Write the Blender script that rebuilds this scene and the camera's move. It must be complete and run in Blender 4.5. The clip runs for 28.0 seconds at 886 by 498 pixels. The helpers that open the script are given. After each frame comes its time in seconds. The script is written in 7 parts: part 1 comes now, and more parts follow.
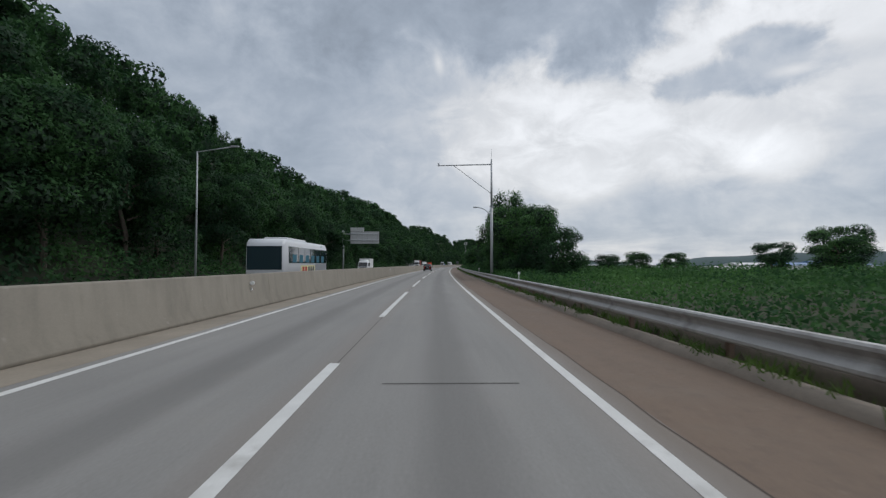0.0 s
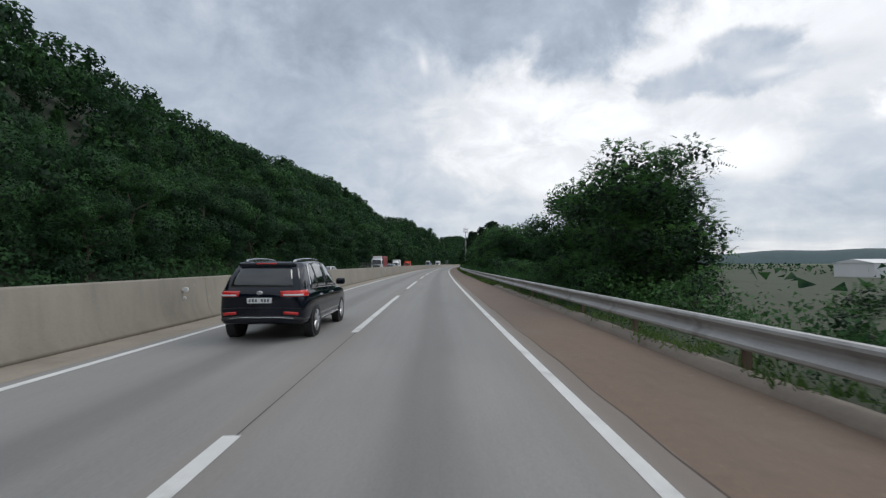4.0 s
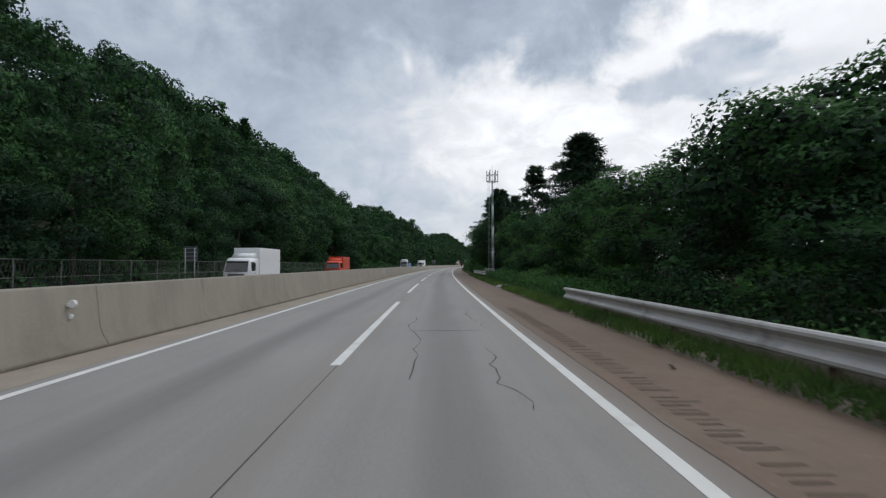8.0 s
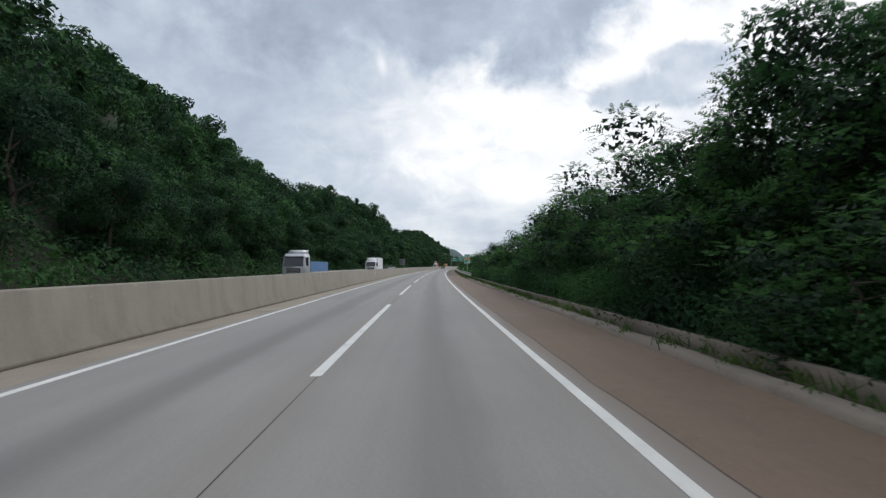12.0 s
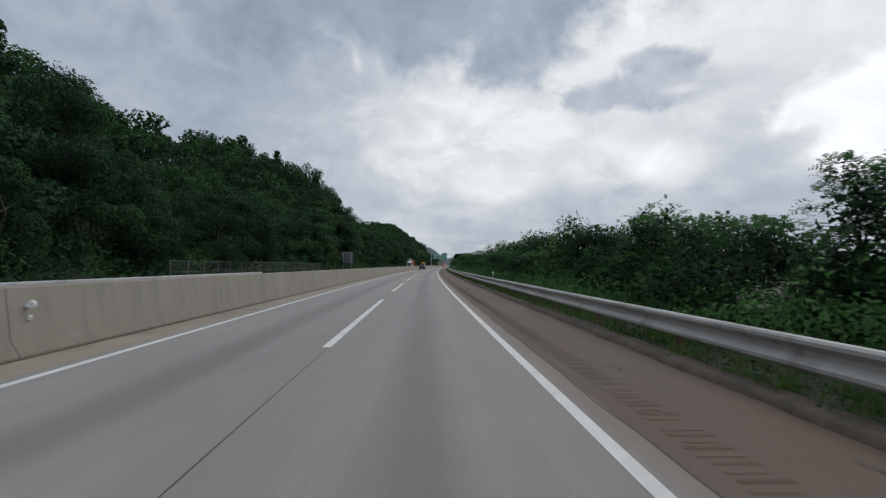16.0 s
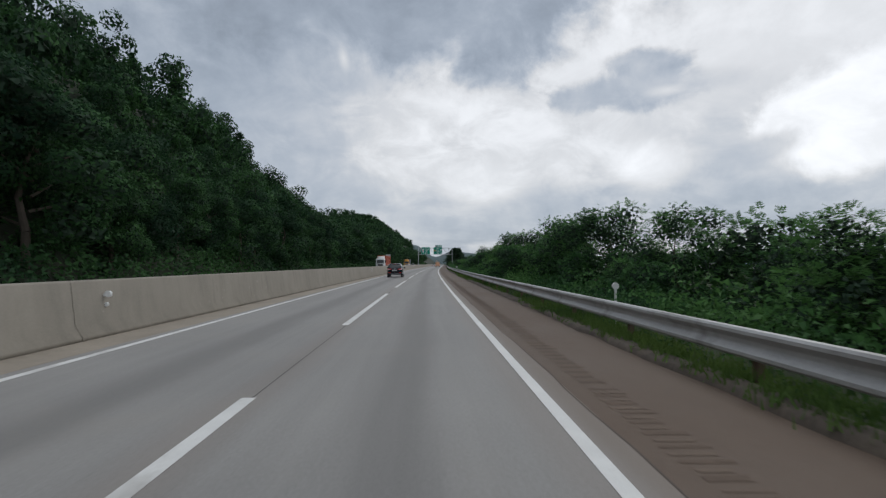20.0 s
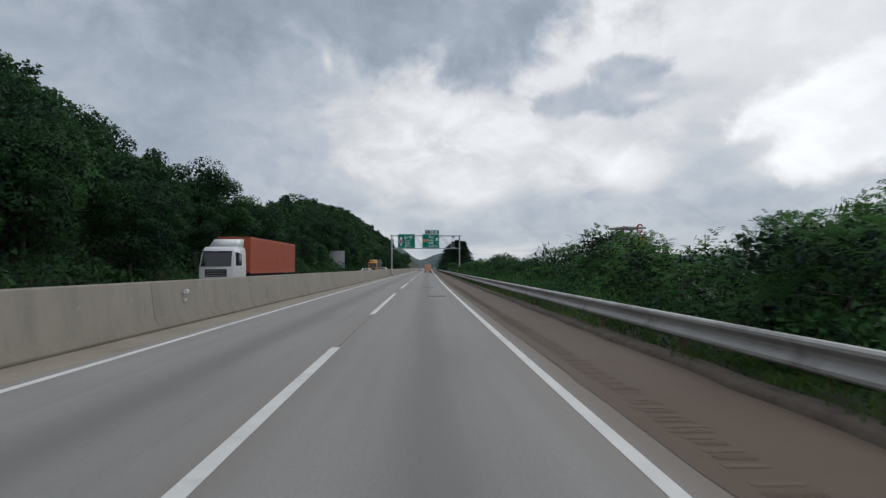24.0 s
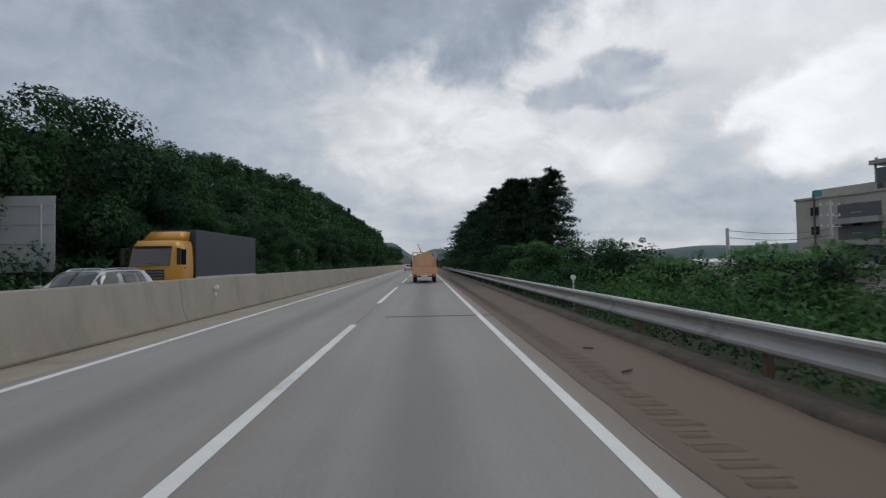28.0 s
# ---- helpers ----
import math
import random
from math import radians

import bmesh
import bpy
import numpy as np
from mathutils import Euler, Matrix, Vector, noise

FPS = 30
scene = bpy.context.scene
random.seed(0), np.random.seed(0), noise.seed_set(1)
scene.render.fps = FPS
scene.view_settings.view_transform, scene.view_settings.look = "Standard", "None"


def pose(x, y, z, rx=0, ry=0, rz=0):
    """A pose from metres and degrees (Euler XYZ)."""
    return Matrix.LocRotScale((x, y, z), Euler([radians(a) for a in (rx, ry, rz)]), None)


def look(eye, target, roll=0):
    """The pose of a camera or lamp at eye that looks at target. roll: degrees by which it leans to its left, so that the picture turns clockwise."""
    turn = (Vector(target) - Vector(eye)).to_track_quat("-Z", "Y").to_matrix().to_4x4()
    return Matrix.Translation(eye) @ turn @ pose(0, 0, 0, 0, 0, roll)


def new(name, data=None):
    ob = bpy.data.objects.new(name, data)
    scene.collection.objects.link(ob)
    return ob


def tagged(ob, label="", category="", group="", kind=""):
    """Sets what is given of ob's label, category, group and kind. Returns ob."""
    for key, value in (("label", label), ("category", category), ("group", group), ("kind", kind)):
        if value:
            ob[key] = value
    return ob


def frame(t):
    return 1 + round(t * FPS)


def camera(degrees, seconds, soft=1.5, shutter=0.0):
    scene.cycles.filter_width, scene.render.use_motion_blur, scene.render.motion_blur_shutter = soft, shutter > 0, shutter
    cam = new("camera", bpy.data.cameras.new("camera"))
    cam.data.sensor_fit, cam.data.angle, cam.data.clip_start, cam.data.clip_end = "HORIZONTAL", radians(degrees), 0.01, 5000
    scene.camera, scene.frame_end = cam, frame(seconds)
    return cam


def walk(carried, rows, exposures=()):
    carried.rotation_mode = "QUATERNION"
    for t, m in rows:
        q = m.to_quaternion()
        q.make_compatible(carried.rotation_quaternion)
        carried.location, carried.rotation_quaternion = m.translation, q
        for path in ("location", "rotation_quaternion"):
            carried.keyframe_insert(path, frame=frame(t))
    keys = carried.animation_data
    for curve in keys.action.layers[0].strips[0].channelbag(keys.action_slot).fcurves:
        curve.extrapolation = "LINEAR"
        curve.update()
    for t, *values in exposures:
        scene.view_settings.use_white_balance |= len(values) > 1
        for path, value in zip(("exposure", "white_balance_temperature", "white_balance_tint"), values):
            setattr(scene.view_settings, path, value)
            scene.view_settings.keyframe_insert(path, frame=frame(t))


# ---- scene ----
# ---- the road's line: heading in degrees to the right of +y, along its length s ----
_s = np.arange(-420.0, 2600.0, 1.0)
_th = np.interp(_s, [-420, 0, 75, 210, 325, 411, 510, 656, 706, 760, 2600],
                [-3.0, 0, 1.55, 3.7, 6.5, 8.4, 10.6, 12.8, 13.0, 13.0, 13.0])
_pad = np.pad(_th, 30, mode="edge")
_th = np.radians(np.convolve(_pad, np.ones(61) / 61, mode="valid"))
_x = np.concatenate([[0], np.cumsum(np.sin(_th[:-1]))])
_y = np.concatenate([[0], np.cumsum(np.cos(_th[:-1]))])
_x -= np.interp(0, _s, _x)
_y -= np.interp(0, _s, _y)


def heading(s):
    return float(np.interp(s, _s, _th))


def road_xyz(s, u, z):
    """World places of arrays of length s along the road, u metres to the right of it, height z."""
    th = np.interp(s, _s, _th)
    return np.stack([np.interp(s, _s, _x) + u * np.cos(th), np.interp(s, _s, _y) - u * np.sin(th), z + 0 * u + 0 * s], axis=-1)


def at(s, u, z=0.0, turn=0.0):
    """Pose at the road: local y points ahead, x to the right; turn in degrees to the left."""
    p = road_xyz(np.float64(s), np.float64(u), np.float64(z))
    return pose(p[0], p[1], p[2], 0, 0, -math.degrees(heading(s)) + turn)


# ---- camera ----
cam = camera(86.0, 28.0, soft=1.3, shutter=0.06)
EYE = 1.65
# seconds, s, u, heading to the right of +y, pitch up, roll
PATH = [
    (0.0, 0.0, -0.20, 1.35, 1.85, -0.05),
    (1.0, 25.4, -0.26, 2.05, 2.15, -0.05),
    (2.0, 51.7, -0.07, 2.60, 1.95, 0.0),
    (3.0, 78.6, 0.09, 2.70, 1.75, 0.25),
    (4.5, 118.0, 0.14, 3.35, 1.85, 0.22),
    (6.0, 157.9, 0.17, 4.05, 1.95, 0.21),
    (7.0, 183.7, 0.08, 4.55, 1.92, 0.36),
    (8.0, 210.1, -0.20, 4.95, 1.88, 0.32),
    (9.0, 236.2, -0.32, 5.35, 1.74, 0.42),
    (10.0, 262.0, -0.28, 6.20, 1.76, 0.20),
    (11.0, 287.2, -0.14, 7.00, 1.78, 0.30),
    (12.0, 312.3, -0.14, 8.15, 2.05, 0.26),
    (13.5, 349.5, -0.03, 9.35, 2.0, 0.30),
    (15.0, 386.4, 0.07, 10.35, 1.96, 0.30),
    (16.0, 411.4, 0.07, 11.15, 1.93, 0.12),
    (17.0, 436.0, 0.10, 11.80, 1.86, 0.10),
    (18.0, 460.6, 0.22, 11.75, 1.75, 0.25),
    (19.0, 485.1, 0.29, 12.35, 1.95, 0.15),
    (20.0, 509.7, 0.33, 12.75, 1.78, 0.0),
    (21.0, 534.4, 0.33, 13.35, 1.98, 0.05),
    (22.0, 558.5, 0.28, 13.65, 2.18, 0.02),
    (23.25, 589.0, 0.08, 14.25, 2.2, 0.1),
    (24.5, 619.7, -0.08, 14.85, 2.15, 0.2),
    (25.0, 631.9, -0.04, 14.95, 1.75, 0.4),
    (26.0, 655.8, 0.06, 15.25, 1.83, 0.25),
    (27.0, 680.6, 0.17, 15.3, 1.98, 0.55),
    (28.0, 705.6, 0.13, 15.2, 1.68, 0.95),
]
rows = []
for t, s, u, h, pitch, roll in PATH:
    p = road_xyz(np.float64(s), np.float64(u), np.float64(EYE))
    rows.append((t, pose(p[0], p[1], p[2], 90 + pitch, roll, -h)))
walk(cam, rows, [(0.0, 0.0), (1.0, 0.0), (2.0, 0.42), (3.0, 0.19), (6.0, 0.34), (7.0, 0.33), (8.0, 0.22), (9.0, 0.44), (10.0, 0.66), (11.0, 0.68), (12.0, 0.38),
                 (15.0, 0.06), (17.0, -0.05), (21.0, 0.0), (22.0, 0.04), (25.0, -0.12), (26.0, -0.19), (27.0, -0.22), (28.0, -0.12)])

# ---- sky, sun ----
world = bpy.data.worlds.new("overcast_sky")
scene.world = world
world.use_nodes = True
WT = world.node_tree
WT.nodes.clear()


class Net:
    """Short hand for building node trees."""

    def __init__(self, tree):
        self.t = tree

    def node(self, kind, **kw):
        n = self.t.nodes.new(kind)
        for k, v in kw.items():
            n.inputs[k].default_value = v
        return n

    def link(self, a, b):
        self.t.links.new(a, b)

    def put(self, sock, v):
        if isinstance(v, bpy.types.NodeSocket):
            self.link(v, sock)
        else:
            sock.default_value = v

    def math(self, op, a, b=0.0, c=None, clamp=False):
        n = self.t.nodes.new("ShaderNodeMath")
        n.operation, n.use_clamp = op, clamp
        self.put(n.inputs[0], a)
        self.put(n.inputs[1], b)
        if c is not None:
            self.put(n.inputs[2], c)
        return n.outputs[0]

    def vmath(self, op, a, b=(0, 0, 0)):
        n = self.t.nodes.new("ShaderNodeVectorMath")
        n.operation = op
        self.put(n.inputs[0], a)
        self.put(n.inputs[1], b)
        return n.outputs["Value"] if op in ("DOT_PRODUCT", "LENGTH") else n.outputs[0]

    def scale(self, v, k):
        n = self.t.nodes.new("ShaderNodeVectorMath")
        n.operation = "SCALE"
        self.put(n.inputs[0], v)
        self.put(n.inputs["Scale"], k)
        return n.outputs[0]

    def noise(self, vec, scale, detail=4.0, rough=0.55, dist=0.0):
        n = self.t.nodes.new("ShaderNodeTexNoise")
        n.inputs["Scale"].default_value, n.inputs["Detail"].default_value = scale, detail
        n.inputs["Roughness"].default_value, n.inputs["Distortion"].default_value = rough, dist
        if vec is not None:
            self.link(vec, n.inputs["Vector"])
        return n.outputs["Fac"]

    def step(self, v, lo, hi, a=0.0, b=1.0):
        n = self.t.nodes.new("ShaderNodeMapRange")
        n.interpolation_type = "SMOOTHSTEP"
        self.put(n.inputs["Value"], v)
        n.inputs["From Min"].default_value, n.inputs["From Max"].default_value = lo, hi
        n.inputs["To Min"].default_value, n.inputs["To Max"].default_value = a, b
        return n.outputs[0]

    def mix(self, fac, a, b, mode="MIX"):
        n = self.t.nodes.new("ShaderNodeMix")
        n.data_type, n.blend_type = "RGBA", mode
        self.put(n.inputs[0], fac)
        for sock, v in ((n.inputs[6], a), (n.inputs[7], b)):
            if isinstance(v, tuple) and len(v) == 3:
                v = (*v, 1)
            self.put(sock, v)
        return n.outputs[2]


W = Net(WT)
co = WT.nodes.new("ShaderNodeTexCoord").outputs["Generated"]
sep = WT.nodes.new("ShaderNodeSeparateXYZ")
W.link(co, sep.inputs[0])
up = W.math("MAXIMUM", sep.outputs["Z"], 0.0)
# the cloud deck seen in perspective
deck = W.math("DIVIDE", 1.0, W.math("ADD", up, 0.16))
cmb = WT.nodes.new("ShaderNodeCombineXYZ")
W.link(W.math("MULTIPLY", sep.outputs["X"], deck), cmb.inputs[0])
W.link(W.math("MULTIPLY", sep.outputs["Y"], deck), cmb.inputs[1])
cmb.inputs[2].default_value = 3.7
flat = cmb.outputs[0]
n_big = W.noise(flat, 1.1, 5.0, 0.55, 0.3)
n_mid = W.noise(flat, 3.2, 6.0, 0.6, 0.2)
n_dir = W.noise(co, 7.0, 7.0, 0.6, 0.3)
n_fine = W.noise(co, 15.0, 6.0, 0.6)
# heaped tops of the brighter clouds, a little flattened
puff = W.step(W.noise(W.vmath("MULTIPLY", co, (1.0, 1.0, 1.7)), 8.5, 9.0, 0.6, 0.5), 0.36, 0.68)
puff = W.math("SUBTRACT", puff, 0.5)
wob1 = W.math("MULTIPLY", W.math("SUBTRACT", n_dir, 0.5), 1.5)
wob2 = W.math("MULTIPLY", W.math("SUBTRACT", n_fine, 0.5), 0.7)
wob = W.math("ADD", wob1, wob2)


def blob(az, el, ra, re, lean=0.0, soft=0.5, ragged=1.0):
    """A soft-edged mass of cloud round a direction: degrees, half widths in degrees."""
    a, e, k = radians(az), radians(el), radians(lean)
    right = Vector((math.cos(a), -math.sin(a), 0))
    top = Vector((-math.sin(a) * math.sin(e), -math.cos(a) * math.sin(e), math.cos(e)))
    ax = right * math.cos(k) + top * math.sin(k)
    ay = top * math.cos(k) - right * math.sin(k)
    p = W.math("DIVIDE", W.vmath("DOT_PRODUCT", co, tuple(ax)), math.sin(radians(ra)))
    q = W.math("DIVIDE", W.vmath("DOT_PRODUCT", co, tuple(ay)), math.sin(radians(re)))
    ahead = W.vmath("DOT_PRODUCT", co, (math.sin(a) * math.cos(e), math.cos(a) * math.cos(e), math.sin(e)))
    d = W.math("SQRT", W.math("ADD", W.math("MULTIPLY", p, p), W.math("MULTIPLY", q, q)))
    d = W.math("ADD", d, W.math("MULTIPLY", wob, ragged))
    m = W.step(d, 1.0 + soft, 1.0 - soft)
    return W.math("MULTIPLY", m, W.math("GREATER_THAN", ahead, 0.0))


tone = W.step(n_big, 0.25, 0.78, 0.42, 0.74)
tone = W.math("ADD", tone, W.math("MULTIPLY", W.math("SUBTRACT", n_mid, 0.5), 0.10))
tone = W.math("ADD", tone, W.math("MULTIPLY", W.math("SUBTRACT", n_dir, 0.5), 0.22))
tone = W.math("ADD", tone, W.math("MULTIPLY", W.math("SUBTRACT", n_fine, 0.5), 0.10))


def lay(tone, mask, value, grain=0.12, heap=0.0):
    v = W.math("ADD", value, W.math("MULTIPLY", W.math("SUBTRACT", n_fine, 0.5), grain))
    v = W.math("ADD", v, W.math("MULTIPLY", W.math("SUBTRACT", n_dir, 0.5), 0.30))
    v = W.math("ADD", v, W.math("MULTIPLY", W.math("SUBTRACT", n_mid, 0.5), 0.07))
    if heap:
        v = W.math("ADD", v, W.math("MULTIPLY", puff, heap))
    n = WT.nodes.new("ShaderNodeMix")
    n.data_type = "FLOAT"
    W.put(n.inputs[0], mask)
    W.put(n.inputs[2], tone)
    W.put(n.inputs[3], v)
    return n.outputs[0]


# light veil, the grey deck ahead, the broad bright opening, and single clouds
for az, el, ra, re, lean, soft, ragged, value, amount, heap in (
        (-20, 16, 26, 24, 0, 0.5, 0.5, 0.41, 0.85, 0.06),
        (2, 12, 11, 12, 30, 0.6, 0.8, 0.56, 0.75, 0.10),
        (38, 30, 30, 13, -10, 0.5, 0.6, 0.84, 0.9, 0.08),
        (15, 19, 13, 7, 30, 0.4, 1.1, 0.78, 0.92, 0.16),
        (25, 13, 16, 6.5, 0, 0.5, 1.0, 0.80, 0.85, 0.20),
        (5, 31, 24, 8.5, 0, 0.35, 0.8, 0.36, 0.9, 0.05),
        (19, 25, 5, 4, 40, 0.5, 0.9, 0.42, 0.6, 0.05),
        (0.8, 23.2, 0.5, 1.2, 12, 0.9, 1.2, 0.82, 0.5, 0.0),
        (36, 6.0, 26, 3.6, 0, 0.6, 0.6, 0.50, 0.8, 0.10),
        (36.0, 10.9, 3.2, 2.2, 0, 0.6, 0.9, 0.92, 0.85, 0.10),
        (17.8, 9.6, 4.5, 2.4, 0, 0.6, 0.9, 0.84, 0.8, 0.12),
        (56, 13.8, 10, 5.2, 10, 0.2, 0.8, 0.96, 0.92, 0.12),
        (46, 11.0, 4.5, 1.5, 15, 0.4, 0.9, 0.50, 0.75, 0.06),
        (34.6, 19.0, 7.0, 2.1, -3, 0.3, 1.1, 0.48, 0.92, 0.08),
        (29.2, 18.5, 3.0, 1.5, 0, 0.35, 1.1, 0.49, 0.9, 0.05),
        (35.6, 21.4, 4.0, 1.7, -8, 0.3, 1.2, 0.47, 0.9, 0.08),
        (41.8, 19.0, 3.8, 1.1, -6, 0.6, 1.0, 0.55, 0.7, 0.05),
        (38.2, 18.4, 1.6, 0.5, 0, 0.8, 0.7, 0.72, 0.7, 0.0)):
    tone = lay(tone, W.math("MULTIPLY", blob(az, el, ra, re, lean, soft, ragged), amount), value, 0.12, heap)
tint = W.mix(W.step(tone, 0.34, 0.72), (0.84, 0.975, 1.17), (0.975, 1.0, 1.04))
vec = WT.nodes.new("ShaderNodeCombineColor")
for k in range(3):
    W.link(tone, vec.inputs[k])
cloud = W.mix(1.0, tint, vec.outputs[0], "MULTIPLY")
sky = WT.nodes.new("ShaderNodeTexSky")
sky.sky_type, sky.sun_disc = "NISHITA", False
sky.sun_elevation, sky.sun_rotation = radians(48), radians(60)
blue = W.scale(sky.outputs[0], 0.08)
# overhead the deck is thinner and lets more light through
lift = W.step(sep.outputs["Z"], 0.50, 0.85, 1.0, 1.3)
col = W.scale(cloud, lift)
col = W.mix(0.93, blue, col)
bg = WT.nodes.new("ShaderNodeBackground")
W.link(col, bg.inputs["Color"])
bg.inputs["Strength"].default_value = 1.07
wout = WT.nodes.new("ShaderNodeOutputWorld")
W.link(bg.outputs[0], wout.inputs["Surface"])

sun = bpy.data.lights.new("sun", "SUN")
sun.energy, sun.angle, sun.color = 0.7, radians(25), (1.0, 0.97, 0.92)
sun_ob = new("sun", sun)
sun_ob.matrix_world = look((0, 0, 300), (-math.sin(radians(60)) * 200, -math.cos(radians(60)) * 200, 300 - 220))
scene.view_settings.exposure = 0.0

# ---- materials ----
def material(name, base, rough=0.7, metal=0.0, var=0.25, scale=2.0, fine=30.0, bump=0.0, coords="Object", stain=None, coat=0.0, spec=0.5):
    m = bpy.data.materials.new(name)
    m.use_nodes = True
    N = Net(m.node_tree)
    b = m.node_tree.nodes["Principled BSDF"]
    tc = m.node_tree.nodes.new("ShaderNodeTexCoord").outputs[coords]
    n1 = N.noise(tc, scale, 5.0, 0.6)
    n2 = N.noise(tc, fine, 3.0, 0.6)
    v = N.math("ADD", N.math("MULTIPLY", N.math("SUBTRACT", n1, 0.5), 2 * var), N.math("MULTIPLY", N.math("SUBTRACT", n2, 0.5), var))
    k = N.math("ADD", 1.0, v)
    c = N.scale((base[0], base[1], base[2]), k)
    if stain:
        c = N.mix(N.step(N.noise(tc, scale * 0.6, 6.0, 0.65), 0.52, 0.75), c, stain)
    N.link(c, b.inputs["Base Color"])
    N.put(b.inputs["Roughness"], N.math("ADD", rough, N.math("MULTIPLY", N.math("SUBTRACT", n1, 0.5), 0.2), clamp=True))
    b.inputs["Metallic"].default_value = metal
    b.inputs["Coat Weight"].default_value = coat
    b.inputs["Specular IOR Level"].default_value = spec
    if bump:
        bn = m.node_tree.nodes.new("ShaderNodeBump")
        bn.inputs["Strength"].default_value, bn.inputs["Distance"].default_value = 0.6, bump
        N.link(n2, bn.inputs["Height"])
        N.link(bn.outputs[0], b.inputs["Normal"])
    return m


def road_material(name, base, stains, tracks):
    """Paving seen along its length: UV is metres across and along."""
    m = bpy.data.materials.new(name)
    m.use_nodes = True
    N = Net(m.node_tree)
    b = m.node_tree.nodes["Principled BSDF"]
    uv = m.node_tree.nodes.new("ShaderNodeUVMap").outputs[0]
    st = m.node_tree.nodes.new("ShaderNodeVectorMath")
    st.operation = "MULTIPLY"
    N.link(uv, st.inputs[0])
    st.inputs[1].default_value = (1.6, 0.06, 1.0)
    streak = N.noise(st.outputs[0], 1.3, 6.0, 0.6)
    patch = N.noise(uv, 0.22, 5.0, 0.6)
    grain = N.noise(uv, 26.0, 4.0, 0.7)
    speck = N.noise(uv, 90.0, 2.0, 0.5)
    v = N.math("MULTIPLY", N.math("SUBTRACT", streak, 0.5), 0.42)
    v = N.math("ADD", v, N.math("MULTIPLY", N.math("SUBTRACT", patch, 0.5), 0.5))
    v = N.math("ADD", v, N.math("MULTIPLY", N.math("SUBTRACT", grain, 0.5), 0.6))
    v = N.math("ADD", v, N.math("MULTIPLY", N.math("SUBTRACT", speck, 0.5), 0.25))
    c = N.scale(base, N.math("ADD", 1.0, v))
    c = N.mix(N.step(N.noise(uv, 0.5, 6.0, 0.7), 0.5, 0.72, 0.0, 0.5), c, stains)
    if tracks:
        sp = m.node_tree.nodes.new("ShaderNodeSeparateXYZ")
        N.link(uv, sp.inputs[0])
        w = N.math("ADD", sp.outputs[0], N.math("MULTIPLY", N.math("SUBTRACT", patch, 0.5), 0.5))
        # oil stain down the middle of each lane
        for mid in (0.05, -3.6, -10.6, -14.2):
            d = N.math("ABSOLUTE", N.math("SUBTRACT", w, mid))
            c = N.mix(N.step(d, 0.7, 0.08, 0.0, 0.46), c, (0.11, 0.105, 0.10))
        for mid in (-1.85, 1.75):
            d = N.math("ABSOLUTE", N.math("SUBTRACT", w, mid))
            c = N.mix(N.step(d, 0.55, 0.1, 0.0, 0.35), c, (0.22, 0.185, 0.16))
        # dust blown along the outer edge
        c = N.mix(N.step(w, 1.72, 2.15, 0.0, 0.8), c, (0.175, 0.140, 0.112))
    else:
        # gravelly wear in patches, and a newer, darker surface on the later stretches
        c = N.mix(N.step(N.noise(uv, 3.2, 6.0, 0.75), 0.48, 0.66, 0.0, 0.4), c, (0.095, 0.066, 0.047))
        c = N.mix(N.step(N.noise(uv, 7.0, 4.0, 0.7), 0.60, 0.72, 0.0, 0.45), c, (0.23, 0.185, 0.145))
        along = m.node_tree.nodes.new("ShaderNodeSeparateXYZ")
        N.link(uv, along.inputs[0])
        c = N.mix(N.step(along.outputs[1], 388.0, 402.0, 0.0, 0.72), c, (0.072, 0.046, 0.030))
    N.link(c, b.inputs["Base Color"])
    N.put(b.inputs["Roughness"], N.math("ADD", 0.72, N.math("MULTIPLY", N.math("SUBTRACT", patch, 0.5), 0.3)))
    bn = m.node_tree.nodes.new("ShaderNodeBump")
    bn.inputs["Strength"].default_value, bn.inputs["Distance"].default_value = 0.5, 0.004
    N.link(N.math("ADD", grain, speck), bn.inputs["Height"])
    N.link(bn.outputs[0], b.inputs["Normal"])
    return m


def leaf_material(name, dark, light, translucent=0.25):
    m = bpy.data.materials.new(name)
    m.use_nodes = True
    N = Net(m.node_tree)
    nodes = m.node_tree.nodes
    b = nodes["Principled BSDF"]
    geo = nodes.new("ShaderNodeNewGeometry")
    oi = nodes.new("ShaderNodeObjectInfo")
    nz = N.noise(geo.outputs["Position"], 0.16, 3.0, 0.6)
    n2 = N.noise(geo.outputs["Position"], 0.7, 2.0, 0.5)
    f = N.math("ADD", N.math("MULTIPLY", geo.outputs["Random Per Island"], 0.16), N.math("MULTIPLY", oi.outputs["Random"], 0.22))
    f = N.math("ADD", f, N.step(nz, 0.38, 0.62, 0.0, 0.62))
    f = N.math("ADD", f, N.math("MULTIPLY", N.math("SUBTRACT", n2, 0.5), 0.5), clamp=True)
    c = N.mix(f, dark, light)
    N.link(c, b.inputs["Base Color"])
    b.inputs["Roughness"].default_value = 0.75
    b.inputs["Specular IOR Level"].default_value = 0.12
    tr = nodes.new("ShaderNodeBsdfTranslucent")
    N.link(N.scale(c, 1.3), tr.inputs["Color"])
    mx = nodes.new("ShaderNodeMixShader")
    mx.inputs[0].default_value = translucent
    N.link(b.outputs[0], mx.inputs[1])
    N.link(tr.outputs[0], mx.inputs[2])
    N.link(mx.outputs[0], nodes["Material Output"].inputs["Surface"])
    return m


